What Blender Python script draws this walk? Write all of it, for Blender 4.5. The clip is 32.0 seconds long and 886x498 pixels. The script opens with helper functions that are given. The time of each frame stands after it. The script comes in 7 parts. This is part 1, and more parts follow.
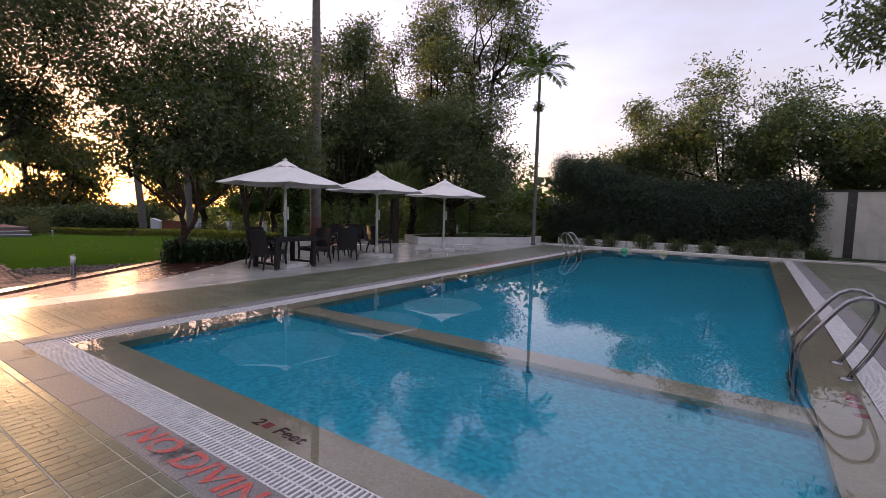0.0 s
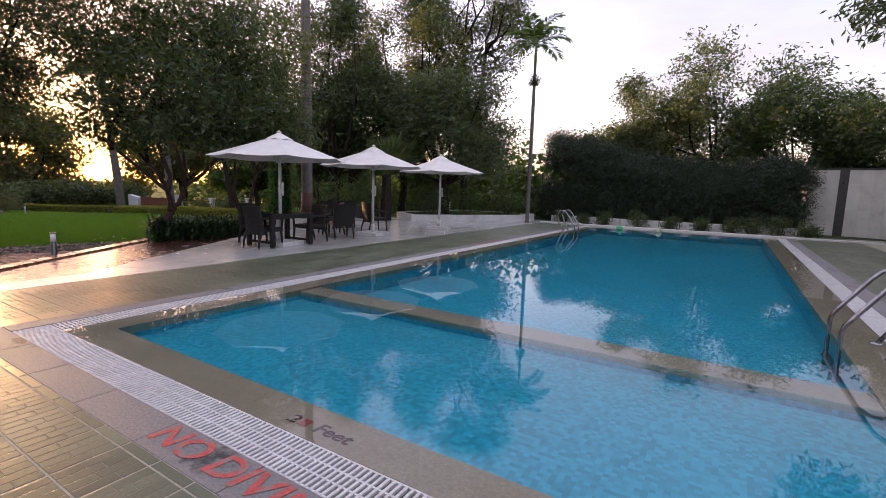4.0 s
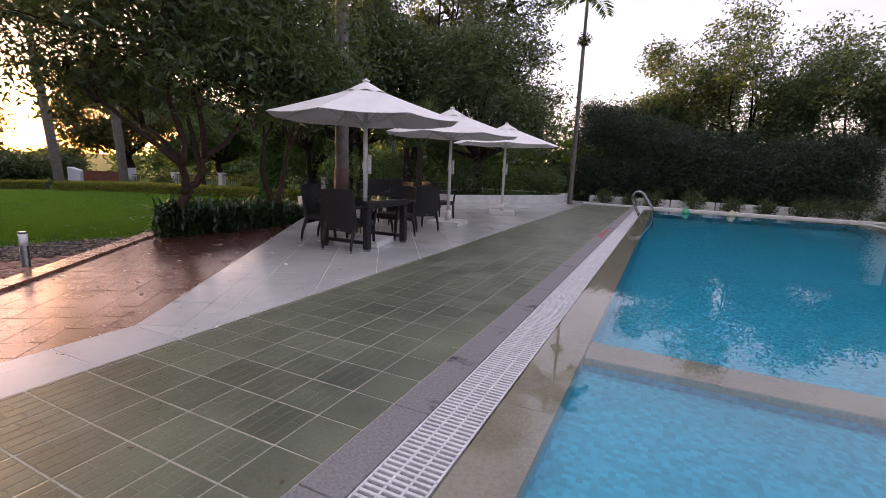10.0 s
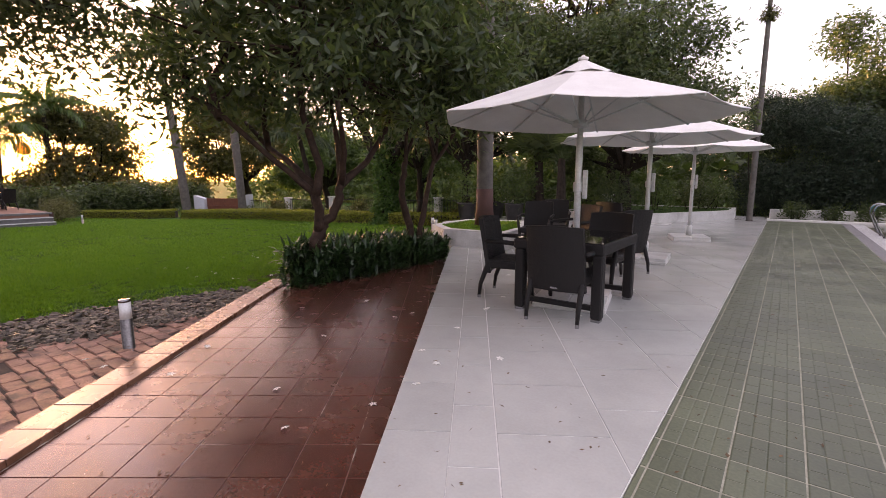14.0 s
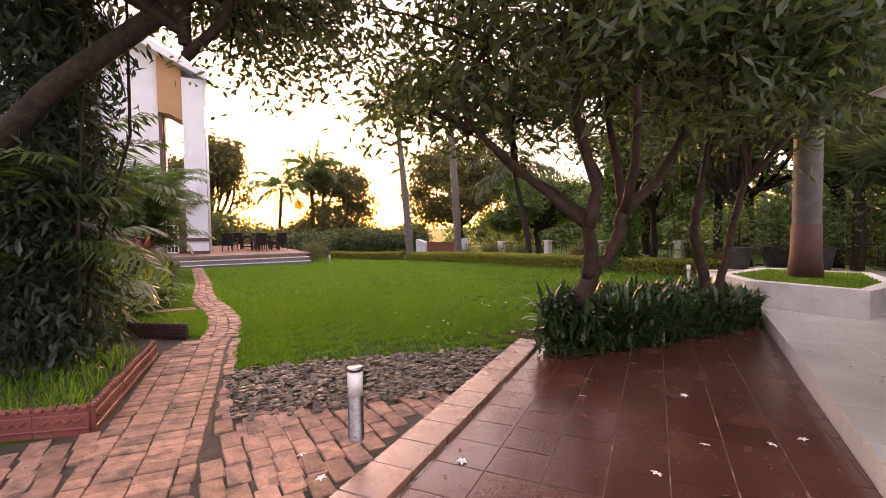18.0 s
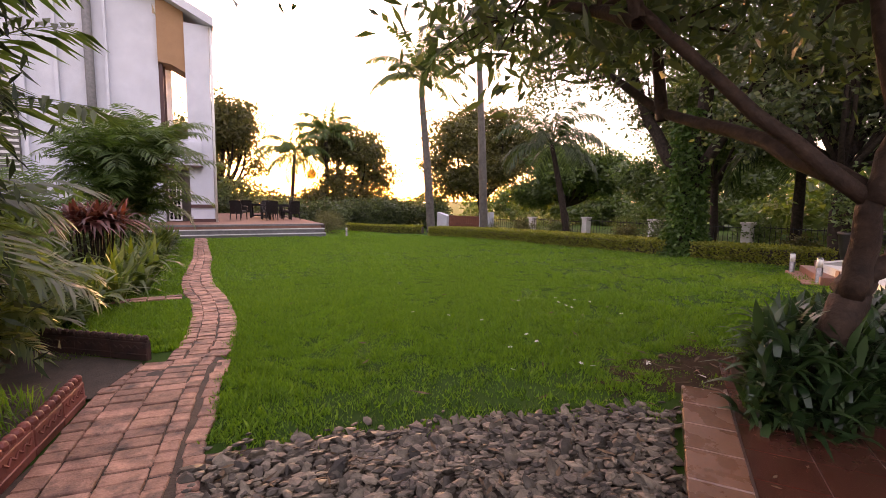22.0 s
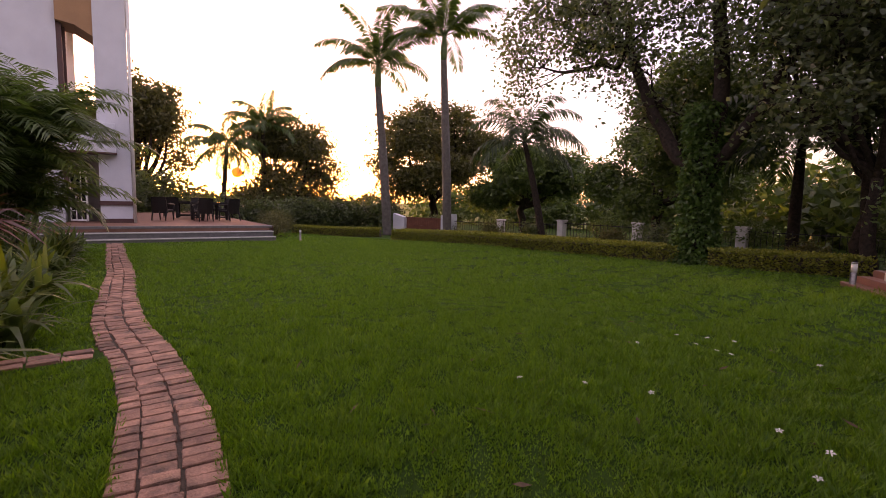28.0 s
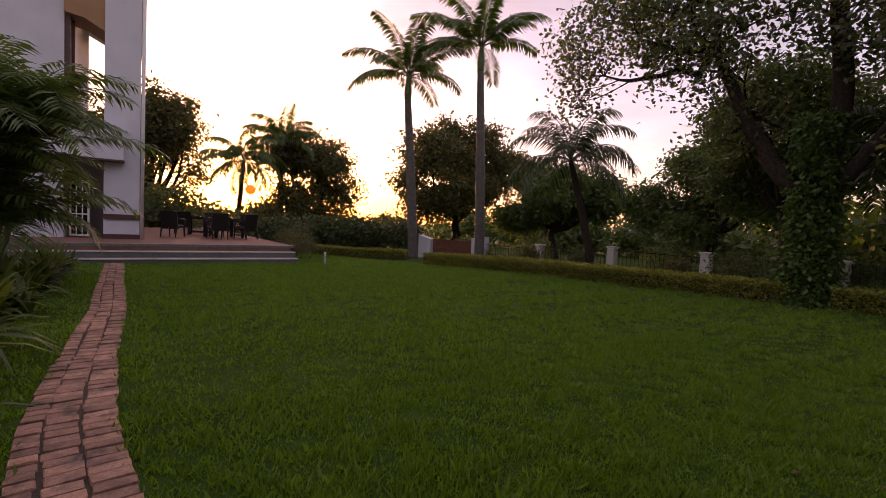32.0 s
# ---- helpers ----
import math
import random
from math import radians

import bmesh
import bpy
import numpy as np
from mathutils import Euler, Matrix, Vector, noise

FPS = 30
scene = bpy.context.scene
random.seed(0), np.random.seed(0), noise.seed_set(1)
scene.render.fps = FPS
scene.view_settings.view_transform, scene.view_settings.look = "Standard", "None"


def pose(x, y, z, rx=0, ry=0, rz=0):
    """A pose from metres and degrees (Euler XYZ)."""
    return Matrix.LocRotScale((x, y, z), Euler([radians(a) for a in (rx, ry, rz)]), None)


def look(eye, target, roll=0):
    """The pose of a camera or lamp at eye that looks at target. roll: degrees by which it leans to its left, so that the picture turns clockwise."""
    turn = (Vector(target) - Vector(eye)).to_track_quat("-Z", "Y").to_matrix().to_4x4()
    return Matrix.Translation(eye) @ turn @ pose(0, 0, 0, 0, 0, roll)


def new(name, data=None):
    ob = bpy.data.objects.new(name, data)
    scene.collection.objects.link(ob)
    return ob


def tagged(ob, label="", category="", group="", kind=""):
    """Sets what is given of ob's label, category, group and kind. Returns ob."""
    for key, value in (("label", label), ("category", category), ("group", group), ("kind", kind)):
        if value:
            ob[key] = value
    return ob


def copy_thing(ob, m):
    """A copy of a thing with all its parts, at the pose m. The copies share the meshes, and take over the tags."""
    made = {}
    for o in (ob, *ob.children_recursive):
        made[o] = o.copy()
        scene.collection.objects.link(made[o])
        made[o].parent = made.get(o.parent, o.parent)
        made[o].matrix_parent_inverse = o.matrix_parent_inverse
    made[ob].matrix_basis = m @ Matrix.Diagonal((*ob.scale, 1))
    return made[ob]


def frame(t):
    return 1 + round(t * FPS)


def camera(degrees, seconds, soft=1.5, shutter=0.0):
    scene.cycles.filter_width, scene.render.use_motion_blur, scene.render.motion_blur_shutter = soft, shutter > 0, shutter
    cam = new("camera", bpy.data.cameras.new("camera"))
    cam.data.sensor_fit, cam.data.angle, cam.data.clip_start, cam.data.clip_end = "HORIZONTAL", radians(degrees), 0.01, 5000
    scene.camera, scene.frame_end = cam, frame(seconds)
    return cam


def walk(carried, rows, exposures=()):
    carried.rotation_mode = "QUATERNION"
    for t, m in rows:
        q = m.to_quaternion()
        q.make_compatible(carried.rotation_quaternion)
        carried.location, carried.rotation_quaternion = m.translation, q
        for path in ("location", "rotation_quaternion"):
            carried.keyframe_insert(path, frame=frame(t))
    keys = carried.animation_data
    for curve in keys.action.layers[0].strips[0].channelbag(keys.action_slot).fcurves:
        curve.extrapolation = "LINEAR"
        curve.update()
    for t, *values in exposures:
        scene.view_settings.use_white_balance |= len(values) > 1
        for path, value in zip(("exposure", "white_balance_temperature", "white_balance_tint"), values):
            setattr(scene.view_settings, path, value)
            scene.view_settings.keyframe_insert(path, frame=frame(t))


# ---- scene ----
cam = camera(87.8, 32.0, soft=0.85)
PATH = [
    (0, (0.697, 0.237, 1.427), (-0.421, 1.888, 1.264), 1.5),
    (0.5, (0.559, 0.254, 1.406), (-0.465, 1.962, 1.219), 1.7),
    (1, (0.555, 0.112, 1.388), (-0.362, 1.87, 1.122), 1.0),
    (1.5, (0.621, 0.042, 1.39), (-0.287, 1.801, 1.107), -0.0),
    (2, (0.758, 0.028, 1.384), (-0.172, 1.768, 1.058), 1.3),
    (2.5, (0.8, 0.017, 1.38), (-0.085, 1.779, 1.046), 1.4),
    (3, (0.655, 0.065, 1.383), (-0.215, 1.846, 1.116), 1.6),
    (3.5, (0.43, 0.114, 1.395), (-0.475, 1.877, 1.129), 1.2),
    (4, (0.15, 0.269, 1.383), (-0.9, 1.952, 1.126), 1.7),
    (4.5, (-0.194, 0.343, 1.383), (-1.375, 1.935, 1.115), 1.8),
    (6.5, (-1.712, 0.5, 1.345), (-2.857, 2.119, 1.084), 1.8),
    (7, (-2.075, 0.612, 1.333), (-3.188, 2.255, 1.082), 2.5),
    (7.5, (-2.444, 0.658, 1.321), (-3.522, 2.324, 1.072), 2.8),
    (8, (-2.786, 0.722, 1.326), (-3.805, 2.425, 1.072), 3.3),
    (8.5, (-3.169, 0.859, 1.327), (-4.09, 2.613, 1.054), 3.7),
    (9, (-3.524, 0.907, 1.328), (-4.401, 2.68, 1.034), 3.1),
    (9.5, (-3.861, 1.004, 1.307), (-4.713, 2.783, 0.981), 2.9),
    (10, (-4.245, 1.077, 1.302), (-5.094, 2.853, 0.947), 2.3),
    (10.5, (-4.615, 1.11, 1.328), (-5.47, 2.878, 0.95), 1.3),
    (11, (-4.966, 1.271, 1.32), (-5.844, 3.026, 0.93), 0.2),
    (11.5, (-5.324, 1.402, 1.305), (-6.219, 3.145, 0.902), -0.3),
    (12, (-5.649, 1.546, 1.299), (-6.55, 3.285, 0.891), -0.2),
    (12.5, (-5.975, 1.785, 1.29), (-6.902, 3.511, 0.888), -0.4),
    (13, (-6.316, 1.977, 1.32), (-7.306, 3.675, 0.952), -0.7),
    (13.5, (-6.583, 2.187, 1.321), (-7.662, 3.84, 0.998), -1.0),
    (14, (-6.832, 2.442, 1.336), (-8.013, 4.029, 1.037), -0.1),
    (14.5, (-7.113, 2.632, 1.328), (-8.313, 4.202, 1.02), 1.4),
    (16.5, (-8.107, 2.997, 1.284), (-9.596, 4.314, 1.068), 0.6),
    (17, (-8.227, 3.002, 1.266), (-9.875, 4.128, 1.133), -0.1),
    (17.5, (-8.412, 3.066, 1.189), (-10.18, 4.0, 1.169), -0.0),
    (18, (-8.772, 3.079, 1.145), (-10.522, 4.042, 1.051), -0.7),
    (18.5, (-9.094, 3.134, 1.157), (-10.817, 4.146, 1.079), 0.4),
    (19, (-9.424, 3.24, 1.164), (-11.152, 4.242, 1.074), 0.6),
    (19.5, (-9.749, 3.259, 1.149), (-11.486, 4.245, 1.052), 0.5),
    (20, (-10.049, 3.32, 1.132), (-11.81, 4.259, 1.011), 0.1),
    (20.5, (-10.33, 3.337, 1.109), (-12.133, 4.185, 0.932), 0.1),
    (21, (-10.583, 3.348, 1.115), (-12.369, 4.22, 0.894), -0.1),
    (21.5, (-10.763, 3.391, 1.118), (-12.535, 4.294, 0.912), 0.8),
    (22, (-10.96, 3.454, 1.113), (-12.725, 4.37, 0.902), 0.8),
    (22.5, (-11.19, 3.424, 1.066), (-12.947, 4.359, 0.863), 1.0),
    (23, (-11.406, 3.405, 1.061), (-13.153, 4.362, 0.877), 1.5),
    (23.5, (-11.624, 3.452, 1.046), (-13.359, 4.432, 0.875), 2.4),
    (24, (-11.837, 3.428, 1.036), (-13.562, 4.425, 0.862), 3.0),
    (24.5, (-12.038, 3.368, 1.045), (-13.766, 4.36, 0.876), 3.2),
    (25, (-12.234, 3.388, 1.032), (-13.958, 4.388, 0.858), 3.3),
    (25.5, (-12.431, 3.365, 0.994), (-14.129, 4.404, 0.799), 2.9),
    (27.5, (-13.345, 3.262, 1.028), (-14.978, 4.399, 0.821), 1.5),
    (28, (-13.633, 3.311, 1.0), (-15.25, 4.472, 0.803), 1.5),
    (28.5, (-13.941, 3.35, 1.036), (-15.525, 4.558, 0.858), 1.7),
    (29, (-14.201, 3.368, 1.069), (-15.756, 4.618, 0.93), 1.8),
    (29.5, (-14.473, 3.426, 1.059), (-16.007, 4.704, 0.952), 1.9),
    (30, (-14.732, 3.492, 1.074), (-16.262, 4.774, 0.95), 2.1),
    (30.5, (-15.028, 3.528, 1.025), (-16.565, 4.801, 0.891), 2.1),
    (31, (-15.351, 3.56, 1.019), (-16.915, 4.8, 0.887), 2.4),
    (31.5, (-15.596, 3.568, 1.001), (-17.21, 4.741, 0.876), 3.0),
    (32, (-15.904, 3.58, 0.967), (-17.55, 4.711, 0.86), 2.8),
]
EXPOSURES = [(0.0, 1.4, 7350, 13), (2.5, 1.65, 7300, 13), (9.0, 1.75, 7350, 13), (11.0, 1.95, 7700, 15), (14.5, 2.3, 8500, 16), (17.0, 2.7, 9300, 20), (20.0, 2.95, 9400, 21), (22.0, 2.55, 8800, 22), (25.0, 2.2, 8400, 24), (28.0, 1.64, 8800, 31), (30.0, 1.24, 8900, 32), (32.0, 0.92, 8800, 28)]
walk(cam, [(t, look(eye, target, roll)) for t, eye, target, roll in PATH], EXPOSURES)

# ---- sky, sun ----
SUN_AZ, SUN_EL = 168.4, 2.87          # degrees: from +x towards +y, and above the horizon
world = bpy.data.worlds.new("evening_sky")
scene.world = world
world.use_nodes = True
wn, wl = world.node_tree.nodes, world.node_tree.links
wn.clear()
w_out = wn.new("ShaderNodeOutputWorld")
w_bg = wn.new("ShaderNodeBackground")
w_sky = wn.new("ShaderNodeTexSky")
w_sky.sky_type = "NISHITA"
w_sky.sun_disc = False
w_sky.sun_elevation = radians(4.5)
w_sky.sun_rotation = radians(90.0 - SUN_AZ)
w_sky.altitude, w_sky.air_density, w_sky.dust_density, w_sky.ozone_density = 50.0, 1.0, 1.5, 1.5
w_coord = wn.new("ShaderNodeTexCoord")
w_map = wn.new("ShaderNodeMapping")
w_map.inputs["Scale"].default_value = (1.0, 1.0, 3.2)
w_noise = wn.new("ShaderNodeTexNoise")
w_noise.inputs["Scale"].default_value, w_noise.inputs["Detail"].default_value = 2.2, 6.0
w_ramp = wn.new("ShaderNodeValToRGB")
w_ramp.color_ramp.elements[0].position, w_ramp.color_ramp.elements[1].position = 0.42, 0.72
w_mix = wn.new("ShaderNodeMix")
w_mix.data_type = "RGBA"
w_haze = wn.new("ShaderNodeMix")
w_haze.data_type, w_haze.blend_type = "RGBA", "ADD"
w_haze.inputs[0].default_value = 1.0
w_sep = wn.new("ShaderNodeSeparateXYZ")                        # thin high cloud, brightest overhead
w_up = wn.new("ShaderNodeMapRange")
w_up.inputs["From Min"].default_value = 0.35
w_up.inputs["To Min"].default_value, w_up.inputs["To Max"].default_value = 0.85, 2.35
w_veil = wn.new("ShaderNodeMix")
w_veil.data_type, w_veil.blend_type = "RGBA", "MULTIPLY"
w_veil.inputs[0].default_value = 1.0
w_veil.inputs[6].default_value = (0.84, 0.84, 1.02, 1.0)
wl.new(w_coord.outputs["Generated"], w_sep.inputs["Vector"])
wl.new(w_sep.outputs["Z"], w_up.inputs["Value"])
wl.new(w_up.outputs["Result"], w_veil.inputs[7])
wl.new(w_veil.outputs[2], w_haze.inputs[7])
w_mix.inputs[7].default_value = (1.35, 1.18, 1.22, 1.0)
w_half = wn.new("ShaderNodeMath")
w_half.operation = "MULTIPLY"
w_half.inputs[1].default_value = 0.6
wl.new(w_coord.outputs["Generated"], w_map.inputs["Vector"])
wl.new(w_map.outputs["Vector"], w_noise.inputs["Vector"])
wl.new(w_noise.outputs["Fac"], w_ramp.inputs["Fac"])
wl.new(w_ramp.outputs["Color"], w_half.inputs[0])
wl.new(w_half.outputs[0], w_mix.inputs[0])
w_gain = wn.new("ShaderNodeMix")
w_gain.data_type, w_gain.blend_type = "RGBA", "MULTIPLY"
w_gain.inputs[0].default_value = 1.0
w_gain.inputs[7].default_value = (1.5, 1.15, 1.45, 1.0)
wl.new(w_sky.outputs["Color"], w_gain.inputs[6])
wl.new(w_gain.outputs[2], w_haze.inputs[6])
wl.new(w_haze.outputs[2], w_mix.inputs[6])
wl.new(w_mix.outputs[2], w_bg.inputs["Color"])
wl.new(w_bg.outputs["Background"], w_out.inputs["Surface"])
w_bg.inputs["Strength"].default_value = 0.15
SUN_DIR = Vector((math.cos(radians(SUN_AZ)) * math.cos(radians(SUN_EL)), math.sin(radians(SUN_AZ)) * math.cos(radians(SUN_EL)), math.sin(radians(SUN_EL))))
sun_data = bpy.data.lights.new("sun", "SUN")
sun_data.energy, sun_data.angle, sun_data.color = 2.0, radians(1.5), (1.0, 0.62, 0.32)
sun = new("sun", sun_data)
sun.matrix_world = look(SUN_DIR * 200, (0, 0, 0))

# ---- materials ----
def base_material(name, rough=0.6, metal=0.0, spec=0.5):
    m = bpy.data.materials.new(name)
    m.use_nodes = True
    b = m.node_tree.nodes["Principled BSDF"]
    b.inputs["Roughness"].default_value = rough
    b.inputs["Metallic"].default_value = metal
    b.inputs["Specular IOR Level"].default_value = spec
    return m, b


def node(m, kind, **values):
    n = m.node_tree.nodes.new(kind)
    for k, v in values.items():
        n.inputs[k.replace("_", " ")].default_value = v
    return n


def surface(name, dark, light, scale=6.0, rough=0.6, metal=0.0, bump=0.1, fine=60.0, vary=0.0, rough_vary=0.15, spec=0.5, stain=None, stain_scale=0.7, stain_at=(0.55, 0.75), island=False, grain=0.35):
    """A surface with two scales of mottling, fine relief, uneven gloss and, if asked, stains or a change from piece to piece."""
    m, b = base_material(name, rough, metal, spec)
    nt, ln = m.node_tree, m.node_tree.links
    pos = node(m, "ShaderNodeNewGeometry")
    big = node(m, "ShaderNodeTexNoise", Scale=scale, Detail=5.0, Roughness=0.6)
    tiny = node(m, "ShaderNodeTexNoise", Scale=fine, Detail=3.0)
    ln.new(pos.outputs["Position"], big.inputs["Vector"])
    ln.new(pos.outputs["Position"], tiny.inputs["Vector"])
    ramp = nt.nodes.new("ShaderNodeValToRGB")
    ramp.color_ramp.elements[0].position, ramp.color_ramp.elements[1].position = 0.3, 0.7
    ramp.color_ramp.elements[0].color, ramp.color_ramp.elements[1].color = (*dark, 1), (*light, 1)
    ln.new(big.outputs["Fac"], ramp.inputs["Fac"])
    over = nt.nodes.new("ShaderNodeMix")
    over.data_type, over.blend_type = "RGBA", "OVERLAY"
    over.inputs[0].default_value = grain
    ln.new(ramp.outputs["Color"], over.inputs[6])
    ln.new(tiny.outputs["Fac"], over.inputs[7])
    colour = over.outputs[2]
    if stain:
        st = node(m, "ShaderNodeTexNoise", Scale=stain_scale, Detail=7.0, Roughness=0.65)
        ln.new(pos.outputs["Position"], st.inputs["Vector"])
        sr = nt.nodes.new("ShaderNodeMapRange")
        sr.inputs["From Min"].default_value, sr.inputs["From Max"].default_value = stain_at
        ln.new(st.outputs["Fac"], sr.inputs["Value"])
        mixed = nt.nodes.new("ShaderNodeMix")
        mixed.data_type = "RGBA"
        mixed.inputs[7].default_value = (*stain, 1)
        ln.new(sr.outputs["Result"], mixed.inputs[0])
        ln.new(colour, mixed.inputs[6])
        colour = mixed.outputs[2]
    if vary:
        hsv = nt.nodes.new("ShaderNodeHueSaturation")
        mr = nt.nodes.new("ShaderNodeMapRange")
        mr.inputs["To Min"].default_value, mr.inputs["To Max"].default_value = 1 - vary, 1 + vary
        if island:
            ln.new(pos.outputs["Random Per Island"], mr.inputs["Value"])
        else:
            oi = nt.nodes.new("ShaderNodeObjectInfo")
            ln.new(oi.outputs["Random"], mr.inputs["Value"])
        ln.new(mr.outputs["Result"], hsv.inputs["Value"])
        ln.new(colour, hsv.inputs["Color"])
        colour = hsv.outputs["Color"]
    ln.new(colour, b.inputs["Base Color"])
    rr = nt.nodes.new("ShaderNodeMapRange")
    rr.inputs["To Min"].default_value, rr.inputs["To Max"].default_value = max(0.02, rough - rough_vary), min(1.0, rough + rough_vary)
    ln.new(big.outputs["Fac"], rr.inputs["Value"])
    ln.new(rr.outputs["Result"], b.inputs["Roughness"])
    if bump:
        bp = nt.nodes.new("ShaderNodeBump")
        bp.inputs["Strength"].default_value, bp.inputs["Distance"].default_value = bump, 0.01
        ln.new(tiny.outputs["Fac"], bp.inputs["Height"])
        ln.new(bp.outputs["Normal"], b.inputs["Normal"])
    return m


def leaf_material(name, dark, light, rough=0.45, glow=0.35):
    """Leaves: colour from leaf to leaf, and light that comes through."""
    m, b = base_material(name, rough)
    nt, ln = m.node_tree, m.node_tree.links
    geo = node(m, "ShaderNodeNewGeometry")
    ramp = nt.nodes.new("ShaderNodeValToRGB")
    ramp.color_ramp.elements[0].color, ramp.color_ramp.elements[1].color = (*dark, 1), (*light, 1)
    ln.new(geo.outputs["Random Per Island"], ramp.inputs["Fac"])
    ln.new(ramp.outputs["Color"], b.inputs["Base Color"])
    thin = nt.nodes.new("ShaderNodeBsdfTranslucent")
    warm = nt.nodes.new("ShaderNodeMix")
    warm.data_type, warm.blend_type = "RGBA", "MULTIPLY"
    warm.inputs[0].default_value = 1.0
    warm.inputs[7].default_value = (1.5, 1.5, 0.7, 1)
    ln.new(ramp.outputs["Color"], warm.inputs[6])
    ln.new(warm.outputs[2], thin.inputs["Color"])
    mix = nt.nodes.new("ShaderNodeMixShader")
    mix.inputs[0].default_value = glow
    ln.new(b.outputs["BSDF"], mix.inputs[1])
    ln.new(thin.outputs["BSDF"], mix.inputs[2])
    ln.new(mix.outputs["Shader"], nt.nodes["Material Output"].inputs["Surface"])
    return m


def mosaic_material():
    """Small square blue tiles, each a little different, with fine pale joints."""
    m, b = base_material("blue_mosaic", 0.35)
    nt, ln = m.node_tree, m.node_tree.links
    geo = node(m, "ShaderNodeNewGeometry")
    cell = node(m, "ShaderNodeTexVoronoi", Scale=30.0, Randomness=0.0)
    cell.distance = "CHEBYCHEV"
    ln.new(geo.outputs["Position"], cell.inputs["Vector"])
    wn2 = node(m, "ShaderNodeTexWhiteNoise")
    ln.new(cell.outputs["Position"], wn2.inputs["Vector"])
    ramp = nt.nodes.new("ShaderNodeValToRGB")
    ramp.color_ramp.elements[0].color, ramp.color_ramp.elements[1].color = (0.0055, 0.37, 0.5, 1), (0.026, 0.57, 0.71, 1)
    ln.new(wn2.outputs["Value"], ramp.inputs["Fac"])
    slow = node(m, "ShaderNodeTexNoise", Scale=0.5, Detail=4.0)
    ln.new(geo.outputs["Position"], slow.inputs["Vector"])
    hsv = nt.nodes.new("ShaderNodeHueSaturation")
    mr = nt.nodes.new("ShaderNodeMapRange")
    mr.inputs["To Min"].default_value, mr.inputs["To Max"].default_value = 0.8, 1.2
    ln.new(slow.outputs["Fac"], mr.inputs["Value"])
    ln.new(mr.outputs["Result"], hsv.inputs["Value"])
    ln.new(ramp.outputs["Color"], hsv.inputs["Color"])
    ln.new(hsv.outputs["Color"], b.inputs["Base Color"])
    return m


M_GREEN_TILE = surface("green_tile", (0.07, 0.082, 0.05), (0.125, 0.14, 0.09), 1.6, 0.42, spec=0.38, bump=0.05, vary=0.16, rough_vary=0.24, stain=(0.045, 0.05, 0.032), stain_at=(0.55, 0.75))
M_GREEN_TILE_REST = surface("green_tile_far", (0.07, 0.082, 0.05), (0.125, 0.14, 0.09), 1.6, 0.42, spec=0.38, bump=0.05, vary=0.16, rough_vary=0.24, stain=(0.045, 0.05, 0.032), stain_at=(0.55, 0.75), island=True)
M_GROUT = surface("tile_grout", (0.24, 0.235, 0.175), (0.37, 0.36, 0.285), 9.0, 0.85, bump=0.2)
M_RED_GROUT = surface("red_tile_grout", (0.1, 0.058, 0.042), (0.17, 0.105, 0.08), 9.0, 0.7, bump=0.2, stain=(0.42, 0.37, 0.32), stain_scale=2.6, stain_at=(0.56, 0.6))
M_WHITE_TILE = surface("pale_stone_tile", (0.368, 0.37, 0.348), (0.46, 0.462, 0.434), 1.4, 0.2, grain=0.08, bump=0.03, vary=0.05, rough_vary=0.12, stain=(0.3, 0.28, 0.25), stain_at=(0.56, 0.8))
M_RED_TILE = surface("red_clay_tile", (0.055, 0.018, 0.012), (0.1, 0.034, 0.022), 2.5, 0.25, spec=0.9, bump=0.04, vary=0.12, rough_vary=0.14, stain=(0.08, 0.03, 0.02), stain_at=(0.6, 0.85))
M_KERB_TILE = surface("kerb_clay_tile", (0.14, 0.062, 0.036), (0.22, 0.11, 0.066), 5.0, 0.28, spec=0.8, bump=0.05, vary=0.12)
M_COPING = surface("beige_coping_stone", (0.4, 0.31, 0.215), (0.5, 0.4, 0.29), 2.0, 0.35, bump=0.06, stain=(0.36, 0.28, 0.22), stain_at=(0.55, 0.85))
M_GRANITE = surface("flamed_granite", (0.13, 0.125, 0.125), (0.24, 0.23, 0.225), 60.0, 0.62, spec=0.25, bump=0.3, fine=220.0, stain=(0.045, 0.043, 0.043), stain_scale=2.2, stain_at=(0.59, 0.66))
M_GRATE = surface("white_plastic_grating", (0.46, 0.45, 0.44), (0.6, 0.59, 0.57), 8.0, 0.5, bump=0.03, stain=(0.45, 0.42, 0.38), stain_at=(0.6, 0.9))
# near black: the shade below the grating put into the colour
M_CHANNEL_SHADE = surface("drain_channel", (0.008, 0.008, 0.009), (0.02, 0.02, 0.02), 10.0, 0.5)
M_POOL_TILE = mosaic_material()
M_STEEL = surface("polished_steel", (0.2, 0.2, 0.21), (0.34, 0.34, 0.35), 20.0, 0.14, 1.0, bump=0.0, rough_vary=0.08)
M_DARK_STEEL = surface("brushed_steel", (0.16, 0.15, 0.15), (0.26, 0.25, 0.25), 30.0, 0.35, 1.0, bump=0.02)
M_SUN = bpy.data.materials.new("sun_disc")
M_SUN.use_nodes = True
M_SUN.node_tree.nodes["Principled BSDF"].inputs["Emission Color"].default_value = (1.0, 0.2, 0.02, 1)
M_SUN.node_tree.nodes["Principled BSDF"].inputs["Emission Strength"].default_value = 0.8
M_SUN.node_tree.nodes["Principled BSDF"].inputs["Base Color"].default_value = (0, 0, 0, 1)
